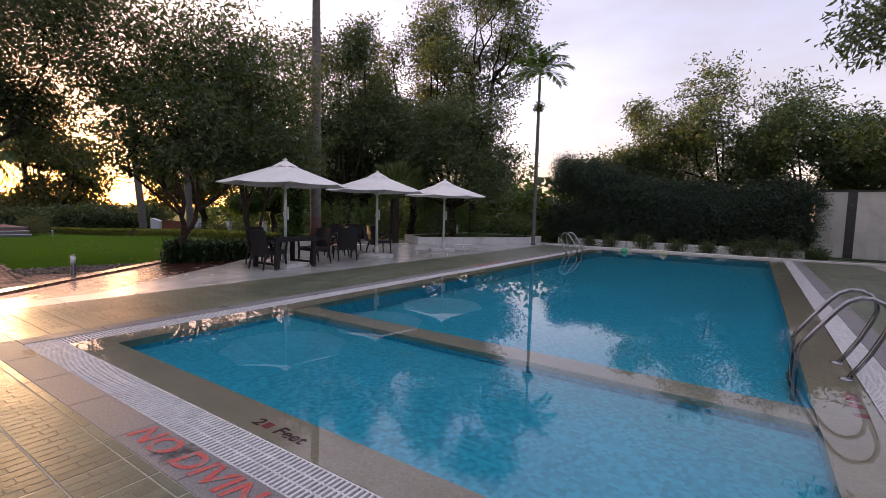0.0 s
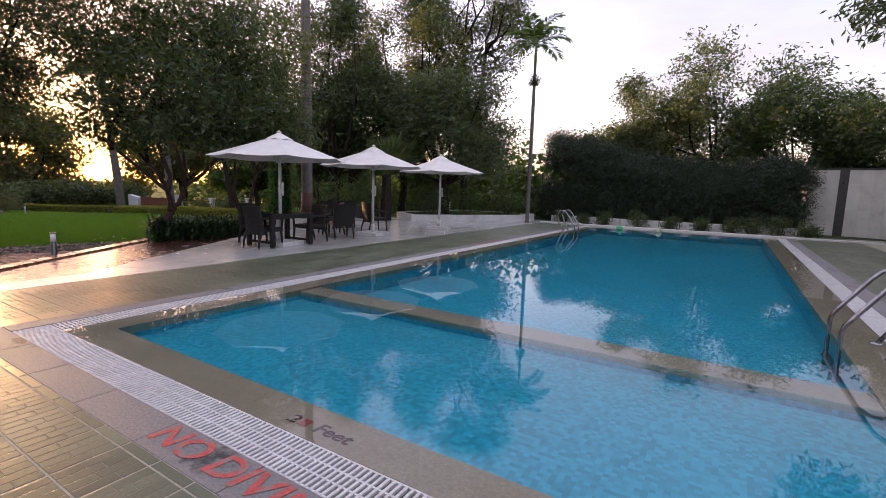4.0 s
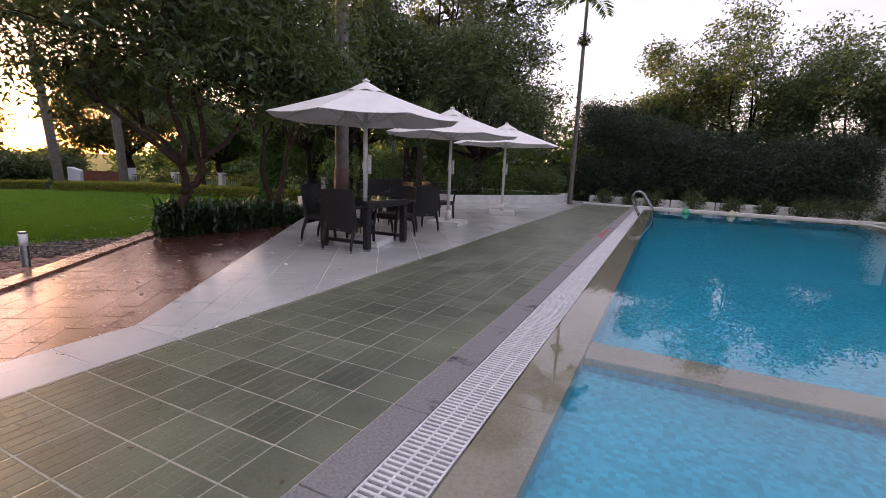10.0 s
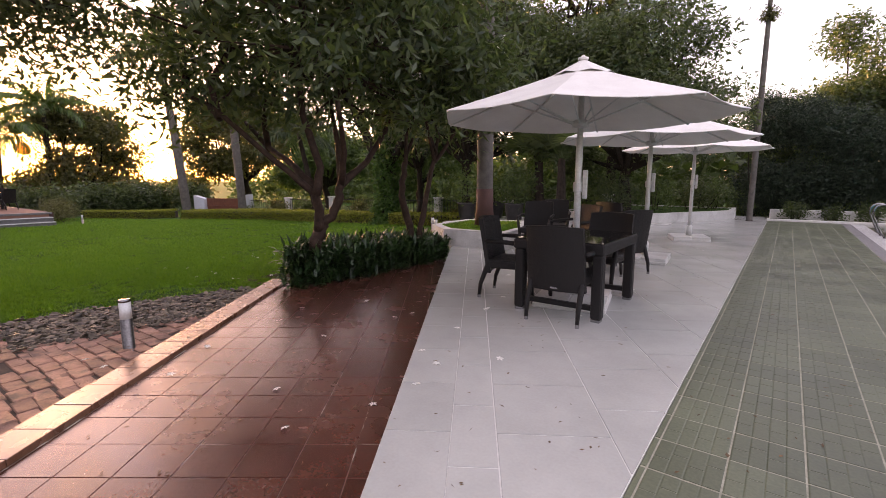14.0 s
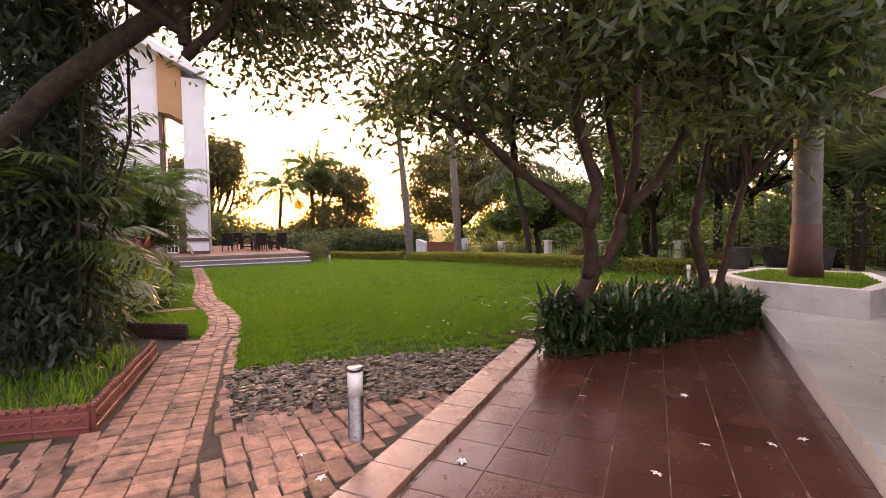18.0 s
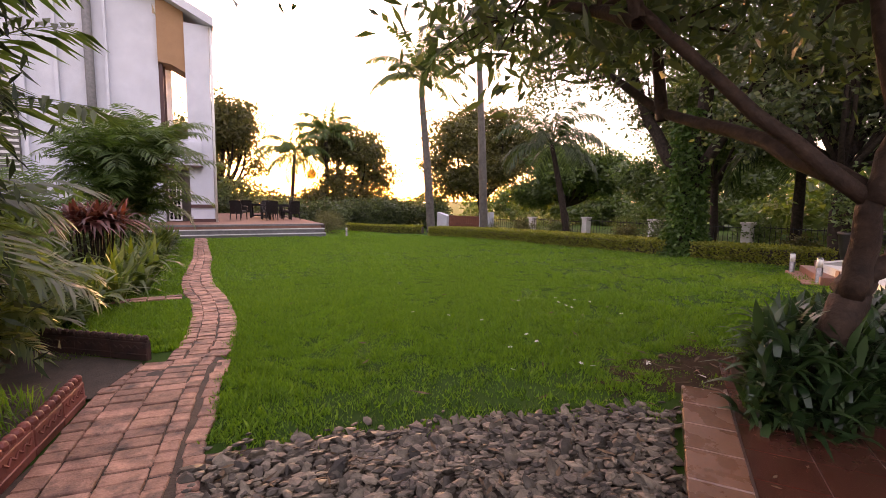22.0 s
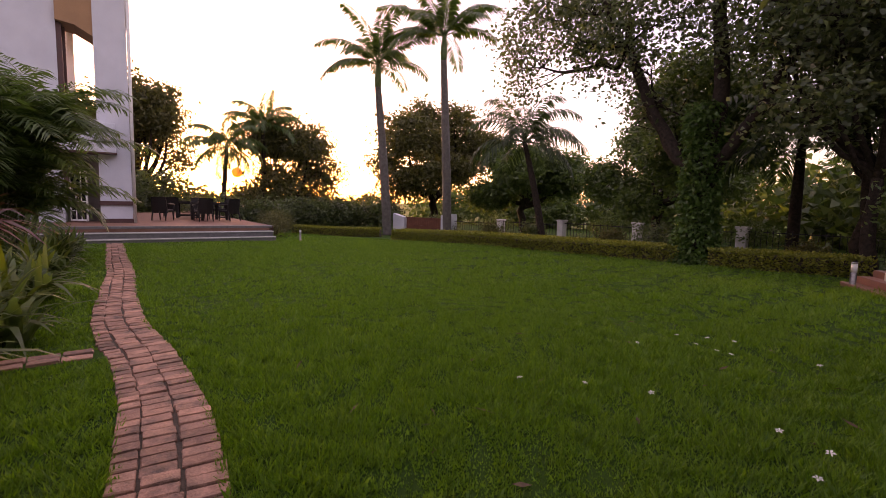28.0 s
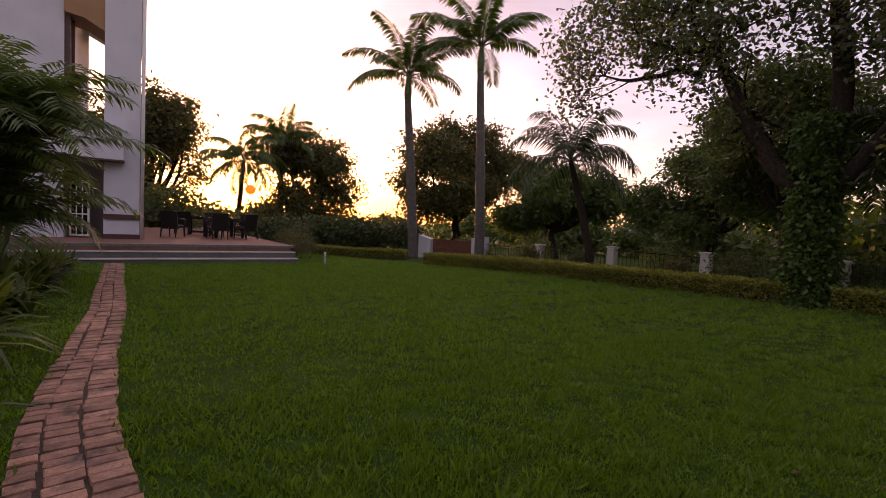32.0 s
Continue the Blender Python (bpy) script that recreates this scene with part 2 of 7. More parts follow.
M_FROST = surface("frosted_diffuser", (0.55, 0.55, 0.52), (0.68, 0.68, 0.66), 8.0, 0.4, bump=0.0)
M_CANVAS = surface("white_canvas", (0.66, 0.63, 0.6), (0.76, 0.735, 0.7), 3.0, 0.85, bump=0.12, fine=180.0)
M_ALU = surface("grey_aluminium_pole", (0.5, 0.5, 0.48), (0.62, 0.62, 0.6), 12.0, 0.4, 0.3, bump=0.02)
M_CONCRETE_WHITE = surface("painted_concrete", (0.5, 0.49, 0.46), (0.62, 0.61, 0.58), 4.0, 0.7, bump=0.12, stain=(0.3, 0.29, 0.26), stain_scale=1.5, stain_at=(0.55, 0.85))
M_BRICK = surface("clay_brick", (0.2, 0.1, 0.07), (0.42, 0.235, 0.17), 11.0, 0.75, bump=0.7, fine=80.0, vary=0.34, stain=(0.07, 0.05, 0.04), stain_scale=6.0, stain_at=(0.5, 0.7))
M_BRICK_REST = surface("clay_brick_far", (0.2, 0.1, 0.07), (0.42, 0.235, 0.17), 11.0, 0.75, bump=0.7, fine=80.0, vary=0.34, stain=(0.07, 0.05, 0.04), stain_scale=6.0, stain_at=(0.5, 0.7), island=True)
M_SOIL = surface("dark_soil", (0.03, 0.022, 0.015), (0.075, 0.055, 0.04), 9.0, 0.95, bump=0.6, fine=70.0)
M_EARTH = surface("brown_earth", (0.022, 0.014, 0.008), (0.062, 0.038, 0.022), 7.0, 0.95, spec=0.08, bump=1.0, fine=40.0, stain=(0.03, 0.045, 0.012), stain_scale=3.0, stain_at=(0.5, 0.62))
M_TERRACOTTA_OLD = surface("mouldy_terracotta_edging", (0.03, 0.016, 0.013), (0.075, 0.035, 0.028), 9.0, 0.8, bump=0.4, vary=0.15, stain=(0.02, 0.018, 0.014), stain_scale=4.0)
M_TERRACOTTA = surface("terracotta_edging", (0.13, 0.03, 0.022), (0.22, 0.06, 0.045), 9.0, 0.6, bump=0.2, vary=0.15, stain=(0.07, 0.02, 0.015), stain_scale=4.0)
M_GRAVEL = surface("grey_pebbles", (0.027, 0.021, 0.014), (0.155, 0.126, 0.09), 14.0, 0.58, bump=0.25, fine=120.0, vary=0.75, island=True)
M_LAWN = surface("lawn_soil", (0.018, 0.05, 0.007), (0.04, 0.088, 0.013), 1.3, 0.95, spec=0.1, bump=0.7, fine=160.0, stain=(0.09, 0.085, 0.035), stain_scale=0.6, stain_at=(0.66, 0.85), rough_vary=0.05)
M_GRASS = leaf_material("grass_blade", (0.052, 0.138, 0.011), (0.145, 0.27, 0.024), 0.5, 0.5)
M_WICKER = surface("dark_woven_wicker", (0.008, 0.007, 0.007), (0.018, 0.016, 0.015), 90.0, 0.5, spec=0.3, bump=0.5, fine=300.0)
M_DARK_GLASS = surface("dark_glass_top", (0.012, 0.012, 0.013), (0.02, 0.02, 0.02), 5.0, 0.06, bump=0.0, rough_vary=0.03)
M_BARK = surface("grey_brown_bark", (0.016, 0.012, 0.009), (0.05, 0.038, 0.03), 14.0, 0.9, bump=1.0, fine=45.0, spec=0.15)
M_BARK_BROWN = surface("smooth_brown_bark", (0.02, 0.012, 0.008), (0.06, 0.036, 0.024), 11.0, 0.75, bump=0.7, fine=40.0, spec=0.25)
M_PALM_BARK = surface("grey_palm_trunk", (0.075, 0.068, 0.06), (0.15, 0.135, 0.12), 6.0, 0.8, bump=0.4, fine=50.0, stain=(0.1, 0.085, 0.07), stain_scale=2.0)
M_RED_PAINT = surface("red_oxide_paint", (0.06, 0.026, 0.02), (0.1, 0.042, 0.032), 7.0, 0.7, bump=0.3)
M_GREEN_SHAFT = surface("green_crownshaft", (0.08, 0.14, 0.05), (0.14, 0.2, 0.08), 6.0, 0.5)
M_LEAF_DARK = leaf_material("dark_broad_leaf", (0.046, 0.07, 0.036), (0.11, 0.142, 0.068), 0.34, 0.45)
M_LEAF_LONG = leaf_material("long_glossy_leaf", (0.036, 0.06, 0.03), (0.1, 0.135, 0.06), 0.33, 0.5)
M_LEAF_STRAP = leaf_material("dark_strap_leaf", (0.016, 0.042, 0.016), (0.05, 0.1, 0.034), 0.28, 0.28)
M_STEP_CLAY = surface("red_clay_step", (0.17, 0.07, 0.05), (0.27, 0.12, 0.085), 5.0, 0.45, bump=0.1, vary=0.12)
M_LEAF_MID = leaf_material("green_broad_leaf", (0.05, 0.088, 0.03), (0.105, 0.155, 0.055), 0.45, 0.45)
M_LEAF_OLIVE = leaf_material("olive_leaf", (0.06, 0.066, 0.026), (0.115, 0.115, 0.042), 0.5, 0.4)
M_LEAF_CONIFER = leaf_material("dark_feathery_leaf", (0.015, 0.03, 0.018), (0.036, 0.058, 0.034), 0.55, 0.25)
M_LEAF_YELLOW = leaf_material("yellow_green_leaf", (0.07, 0.12, 0.02), (0.16, 0.2, 0.04))
M_LEAF_HEDGE = leaf_material("clipped_hedge_leaf", (0.12, 0.16, 0.02), (0.3, 0.3, 0.05))
M_LEAF_RED = leaf_material("dark_red_leaf", (0.05, 0.015, 0.018), (0.15, 0.045, 0.04))
M_FROND = leaf_material("palm_leaflet", (0.045, 0.085, 0.028), (0.1, 0.16, 0.05), 0.4, 0.45)
M_FROND_PALE = leaf_material("pale_palm_leaflet", (0.085, 0.13, 0.05), (0.17, 0.22, 0.1), 0.45, 0.5)
M_FROND_DARK = leaf_material("dark_palm_leaflet", (0.022, 0.042, 0.018), (0.055, 0.09, 0.034), 0.4, 0.4)
M_CREEPER = leaf_material("creeper_leaf", (0.035, 0.09, 0.02), (0.09, 0.17, 0.04))
M_PETAL = surface("white_petal", (0.7, 0.68, 0.62), (0.8, 0.78, 0.74), 20.0, 0.6, bump=0.0)
M_DRY_LEAF = surface("dry_fallen_leaf", (0.06, 0.035, 0.02), (0.16, 0.1, 0.05), 25.0, 0.8, vary=0.3, island=True)
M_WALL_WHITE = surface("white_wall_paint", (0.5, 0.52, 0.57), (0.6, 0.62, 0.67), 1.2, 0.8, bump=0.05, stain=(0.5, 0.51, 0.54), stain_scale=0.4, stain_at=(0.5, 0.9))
M_TAN = surface("tan_wall_paint", (0.3, 0.17, 0.09), (0.38, 0.22, 0.12), 1.5, 0.85, bump=0.05)
M_MAROON = surface("maroon_trim_paint", (0.06, 0.025, 0.025), (0.09, 0.04, 0.035), 5.0, 0.6)
M_TERRACE = surface("terrace_clay_tile", (0.17, 0.085, 0.06), (0.26, 0.14, 0.1), 2.0, 0.7, spec=0.2, bump=0.05)
M_STEP_STONE = surface("grey_step_stone", (0.11, 0.11, 0.11), (0.19, 0.185, 0.18), 8.0, 0.6, bump=0.15)
M_GATE = surface("rust_red_gate", (0.13, 0.04, 0.025), (0.2, 0.07, 0.04), 5.0, 0.6)
M_IRON = surface("black_iron", (0.015, 0.015, 0.016), (0.03, 0.03, 0.03), 20.0, 0.5, 0.5, bump=0.05)
M_WALL_TILE = surface("white_wall_tile", (0.55, 0.53, 0.48), (0.66, 0.64, 0.59), 2.0, 0.3, bump=0.03, vary=0.06)
M_BLACK_STONE = surface("black_stone_strip", (0.018, 0.018, 0.018), (0.045, 0.045, 0.045), 7.0, 0.4)
M_SIGN = surface("sign_board", (0.09, 0.085, 0.08), (0.14, 0.13, 0.12), 6.0, 0.5)
M_RED_LETTER = surface("faded_red_lettering", (0.36, 0.045, 0.04), (0.5, 0.09, 0.075), 30.0, 0.7, bump=0.1, stain=(0.2, 0.16, 0.15), stain_scale=14.0, stain_at=(0.5, 0.62))
M_BLACK_LETTER = surface("dark_red_lettering", (0.06, 0.02, 0.02), (0.1, 0.03, 0.03), 30.0, 0.7, bump=0.1)
M_BUOY_GREEN = surface("green_float", (0.04, 0.3, 0.14), (0.07, 0.4, 0.2), 10.0, 0.35)
M_BUOY_CREAM = surface("cream_float", (0.4, 0.38, 0.22), (0.5, 0.47, 0.3), 10.0, 0.35)
M_POT = surface("black_pot", (0.014, 0.013, 0.013), (0.03, 0.028, 0.027), 9.0, 0.4)
M_WOODY = surface("grey_timber_post", (0.1, 0.085, 0.07), (0.18, 0.15, 0.12), 12.0, 0.8, bump=0.3)


def water_material():
    m = bpy.data.materials.new("pool_water")
    m.use_nodes = True
    nt, ln = m.node_tree, m.node_tree.links
    nt.nodes.clear()
    out = nt.nodes.new("ShaderNodeOutputMaterial")
    clear = nt.nodes.new("ShaderNodeBsdfTransparent")
    clear.inputs["Color"].default_value = (0.9, 0.98, 1.0, 1)
    shine = nt.nodes.new("ShaderNodeBsdfGlossy")
    shine.inputs["Roughness"].default_value = 0.0
    fres = nt.nodes.new("ShaderNodeFresnel")
    fres.inputs["IOR"].default_value = 1.55
    mix = nt.nodes.new("ShaderNodeMixShader")
    geo = nt.nodes.new("ShaderNodeNewGeometry")
    n1 = nt.nodes.new("ShaderNodeTexNoise")
    n1.inputs["Scale"].default_value, n1.inputs["Detail"].default_value = 1.3, 1.0
    bump = nt.nodes.new("ShaderNodeBump")
    bump.inputs["Strength"].default_value, bump.inputs["Distance"].default_value = 0.0022, 0.02
    ln.new(geo.outputs["Position"], n1.inputs["Vector"])
    ln.new(n1.outputs["Fac"], bump.inputs["Height"])
    ln.new(bump.outputs["Normal"], shine.inputs["Normal"])
    ln.new(bump.outputs["Normal"], fres.inputs["Normal"])
    ln.new(fres.outputs["Fac"], mix.inputs[0])
    ln.new(clear.outputs["BSDF"], mix.inputs[1])
    ln.new(shine.outputs["BSDF"], mix.inputs[2])
    ln.new(mix.outputs["Shader"], out.inputs["Surface"])
    return m


M_WATER = water_material()

# ---- tools for building ----
def mesh_from(name, verts, faces, material, smooth=False):
    me = bpy.data.meshes.new(name)
    me.from_pydata([tuple(v) for v in verts], [], [tuple(f) for f in faces])
    me.materials.append(material)
    if smooth:
        me.polygons.foreach_set("use_smooth", [True] * len(me.polygons))
    me.update()
    return me


def soup(name, quads, material):
    """Many loose faces in one mesh: quads is an array (n, k, 3) of n faces with k corners."""
    n, k, _ = quads.shape
    me = bpy.data.meshes.new(name)
    me.vertices.add(n * k)
    me.vertices.foreach_set("co", quads.reshape(-1).astype(np.float32))
    me.loops.add(n * k)
    me.loops.foreach_set("vertex_index", np.arange(n * k, dtype=np.int32))
    me.polygons.add(n)
    me.polygons.foreach_set("loop_start", np.arange(0, n * k, k, dtype=np.int32))
    me.materials.append(material)
    me.update(calc_edges=True)
    return me


def thing(name, x, y, z, turn=0.0, label="", category="", group="", kind=""):
    e = new(name)
    e.empty_display_size = 0.1
    e.matrix_world = pose(x, y, z, 0, 0, turn)
    return tagged(e, label, category, group, kind)


def child(name, me, parent, label=""):
    ob = new(name, me)
    ob.parent = parent
    return tagged(ob, label)


def single(name, me, label="", category="", group="", kind="", at=None):
    ob = new(name, me)
    if at is not None:
        ob.matrix_world = at
    return tagged(ob, label, category, group, kind)


class Shape:
    """Collects simple solids into one mesh."""

    def __init__(self):
        self.v, self.f = [], []

    def add(self, verts, faces):
        k = len(self.v)
        self.v += [tuple(p) for p in verts]
        self.f += [tuple(i + k for i in f) for f in faces]
        return self

    def box(self, cx, cy, cz, sx, sy, sz, turn=0.0, chamfer=0.0):
        """A box by its middle and sizes, turned about z, its upright and top edges chamfered."""
        hx, hy, hz, c = sx / 2, sy / 2, sz / 2, min(chamfer, sx / 2.2, sy / 2.2, sz / 2.2)
        def ring(i, z):
            if c:
                return [(-hx + i + c, -hy + i, z), (hx - i - c, -hy + i, z), (hx - i, -hy + i + c, z), (hx - i, hy - i - c, z), (hx - i - c, hy - i, z), (-hx + i + c, hy - i, z), (-hx + i, hy - i - c, z), (-hx + i, -hy + i + c, z)]
            return [(-hx, -hy, z), (hx, -hy, z), (hx, hy, z), (-hx, hy, z)]
        rings = [ring(c * 0.7, -hz), ring(0, -hz + c), ring(0, hz - c), ring(c * 0.7, hz)] if c else [ring(0, -hz), ring(0, hz)]
        a = radians(turn)
        pts = [(cx + x * math.cos(a) - y * math.sin(a), cy + x * math.sin(a) + y * math.cos(a), cz + z) for r in rings for x, y, z in r]
        n = len(rings[0])
        faces = [tuple(range(n))[::-1], tuple(range(len(pts) - n, len(pts)))]
        for r in range(len(rings) - 1):
            faces += [(r * n + i, r * n + (i + 1) % n, (r + 1) * n + (i + 1) % n, (r + 1) * n + i) for i in range(n)]
        return self.add(pts, faces)

    def prism(self, outline, z0, z1):
        n = len(outline)
        pts = [(x, y, z0) for x, y in outline] + [(x, y, z1) for x, y in outline]
        return self.add(pts, [tuple(range(n))[::-1], tuple(range(n, 2 * n))] + [(i, (i + 1) % n, n + (i + 1) % n, n + i) for i in range(n)])

    def tube(self, path, radii, n=8, caps=True):
        path = [Vector(p) for p in path]
        pts, side = [], None
        for i, p in enumerate(path):
            t = (path[min(i + 1, len(path) - 1)] - path[max(i - 1, 0)]).normalized()
            if side is None:
                side = t.orthogonal().normalized()
            side = (side - t * side.dot(t)).normalized()
            up = t.cross(side)
            r = radii[i] if hasattr(radii, "__len__") else radii
            pts += [p + (side * math.cos(2 * math.pi * k / n) + up * math.sin(2 * math.pi * k / n)) * r for k in range(n)]
        faces = [(i * n + k, i * n + (k + 1) % n, (i + 1) * n + (k + 1) % n, (i + 1) * n + k) for i in range(len(path) - 1) for k in range(n)]
        if caps:
            faces += [tuple(range(n))[::-1], tuple(range(len(pts) - n, len(pts)))]
        return self.add(pts, faces)

    def lathe(self, profile, n=16, x=0.0, y=0.0, z=0.0):
        pts = [(x + r * math.cos(2 * math.pi * k / n), y + r * math.sin(2 * math.pi * k / n), z + h) for r, h in profile for k in range(n)]
        faces = [(i * n + k, i * n + (k + 1) % n, (i + 1) * n + (k + 1) % n, (i + 1) * n + k) for i in range(len(profile) - 1) for k in range(n)]
        faces += [tuple(range(n))[::-1], tuple(range(len(pts) - n, len(pts)))]
        return self.add(pts, faces)

    def mesh(self, name, material, smooth=False):
        return mesh_from(name, self.v, self.f, material, smooth)


def clip(poly, planes):
    """A flat outline cut by half planes (px, py, nx, ny): what lies on the side of n is kept."""
    for px, py, nx, ny in planes:
        out = []
        for i, a in enumerate(poly):
            b = poly[(i + 1) % len(poly)]
            da, db = (a[0] - px) * nx + (a[1] - py) * ny, (b[0] - px) * nx + (b[1] - py) * ny
            if da >= 0:
                out.append(a)
            if (da >= 0) != (db >= 0):
                k = da / (da - db)
                out.append((a[0] + (b[0] - a[0]) * k, a[1] + (b[1] - a[1]) * k))
        poly = out
        if len(poly) < 3:
            return []
    return poly


def area(poly):
    return abs(sum(a[0] * b[1] - b[0] * a[1] for a, b in zip(poly, poly[1:] + poly[:1]))) / 2


def lawn_z(x, y):
    """The lawn falls gently away from the pool."""
    near = -0.21 - 0.013 * max(0.0, -14.0 - x) - 0.012 * max(0.0, min(y, 30.0) - 5.0) * min(1.0, max(0.0, (-13.0 - x) / 3.0))
    return near - 0.025 * max(0.0, min(-27.0 - x, 14.0)) * min(1.0, max(0.0, (y - 8.5) / 4.0))

# ---- ground ----
POOL_L, POOL_R, POOL_N, POOL_F = -4.66, 1.16, 2.22, 20.2      # the water's edges
DIV_N, DIV_F = 4.4, 4.75                                      # the dividing wall


def build_ground():
    xs = sorted(set([-900, -600, -400, -260, -180, -120, -90, -70, -60] + [-50 + i for i in range(0, 64)] + [-7.83, 5.0, 20, 30, 45, 70, 120, 200, 400, 900]))
    ys = sorted(set([-900, -500, -300, -160, -90, -50, -30, -20, -12] + [-5.0] + [-4 + i for i in range(0, 40)] + [22.5, 42, 50, 70, 110, 180, 300, 600, 900]))
    verts = [(x, y, lawn_z(max(x, -70), y) if x < -7.83 else -0.21) for x in xs for y in ys]
    n = len(ys)
    faces = []
    for i in range(len(xs) - 1):
        for j in range(n - 1):
            if xs[i] >= -7.84 and xs[i + 1] <= 5.01 and ys[j] >= -5.01 and ys[j + 1] <= 22.51:
                continue
            faces.append((i * n + j, (i + 1) * n + j, (i + 1) * n + j + 1, i * n + j + 1))
    single("ground", mesh_from("ground", verts, faces, M_LAWN, True), "green lawn and garden ground falling gently away", "ground", kind="structure")


build_ground()

# ---- the pool ----
def build_pool():
    s = Shape()
    deep, shallow = -0.3, -0.135
    def sheet(a, b, c, d):
        s.add([a, b, c, d], [(0, 1, 2, 3)])
    for n, f, z in ((POOL_N, DIV_N, shallow), (DIV_F, POOL_F, deep)):
        sheet((POOL_L, n, z), (POOL_R, n, z), (POOL_R, f, z), (POOL_L, f, z))
        sheet((POOL_L, n, z), (POOL_L, f, z), (POOL_L, f, -0.084), (POOL_L, n, -0.084))
        sheet((POOL_R, n, z), (POOL_R, n, -0.084), (POOL_R, f, -0.084), (POOL_R, f, z))
        sheet((POOL_L, n, z), (POOL_L, n, -0.084), (POOL_R, n, -0.084), (POOL_R, n, z))
        sheet((POOL_L, f, z), (POOL_R, f, z), (POOL_R, f, -0.084), (POOL_L, f, -0.084))
    basin = single("pool_basin", s.mesh("pool_basin", M_POOL_TILE), "swimming pool basin lined with blue mosaic", "pool", kind="structure")
    c = Shape()
    c.box((POOL_L + POOL_R) / 2, (DIV_N + DIV_F) / 2, -0.058, POOL_R - POOL_L, DIV_F - DIV_N + 0.012, 0.056, 0, 0.008)
    child("dividing_wall_top", c.mesh("dividing_wall_top", M_COPING), basin, "beige stone top of the wall between shallow and deep part")
    water = [(-4.965, 1.905, -0.004), (1.565, 1.905, -0.004), (1.565, 20.5, -0.004), (-4.965, 20.5, -0.004)]
    single("water", mesh_from("water", water, [(0, 1, 2, 3)], M_WATER), "still clear pool water brimming over the coping", "water", kind="structure")


build_pool()


def coping_run(parent, x0, y0, x1, y1, step, along):
    """Slabs of coping between two corners, cut every step metres along one axis."""
    a, b = (x0, x1) if along == "x" else (y0, y1)
    k = max(1, round((b - a) / step))
    w = (b - a) / k
    for i in range(k):
        m = a + (i + 0.5) * w
        s = Shape()
        if along == "x":
            s.box(m, (y0 + y1) / 2, -0.047, w - 0.0008, y1 - y0, 0.075, 0, 0.001)
        else:
            s.box((x0 + x1) / 2, m, -0.047, x1 - x0, w - 0.0008, 0.075, 0, 0.001)
        child("coping_slab", s.mesh("coping_slab", M_COPING), parent)


COPING = thing("pool_coping", -4.8, 2.0, 0, 0, "wet beige stone coping under a film of water", "pool edge", kind="structure")
COPING.matrix_world = Matrix.Identity(4)
coping_run(COPING, -4.96, 1.91, 1.56, POOL_N, 1.2, "x")
coping_run(COPING, -4.96, POOL_N, POOL_L, 20.5, 1.2, "y")
coping_run(COPING, POOL_R, POOL_N, 1.56, 20.5, 1.2, "y")
coping_run(COPING, POOL_L, POOL_F, POOL_R, 20.5, 1.2, "x")

GRANITE = thing("granite_border", 0, 0, 0, 0, "rough grey granite border slabs beside the drain", "pool edge", kind="structure")


def granite_run(x0, y0, x1, y1, step, along):
    a, b = (x0, x1) if along == "x" else (y0, y1)
    k = max(1, round((b - a) / step))
    w = (b - a) / k
    for i in range(k):
        m = a + (i + 0.5) * w
        s = Shape()
        sx, sy = (w - 0.005, y1 - y0) if along == "x" else (x1 - x0, w - 0.005)
        s.box(m if along == "x" else (x0 + x1) / 2, (y0 + y1) / 2 if along == "x" else m, -0.045, sx, sy, 0.09 + 0.002 * random.random(), 0, 0.004)
        child("granite_slab", s.mesh("granite_slab", M_GRANITE), GRANITE)


granite_run(-5.47, 1.36, 2.08, 1.615, 0.75, "x")
granite_run(-5.47, 1.615, -5.255, 20.8, 0.75, "y")
granite_run(1.835, 1.615, 2.08, 20.8, 0.75, "y")

# the overflow drain: a channel, its shade painted near black, with a white grating of cross bars on three ribs
def bar_mesh(width, thick):
    s = Shape()
    s.box(0, 0, -0.012, width, thick, 0.02, 0, 0.002)
    return s.mesh("grating_bar", M_GRATE)


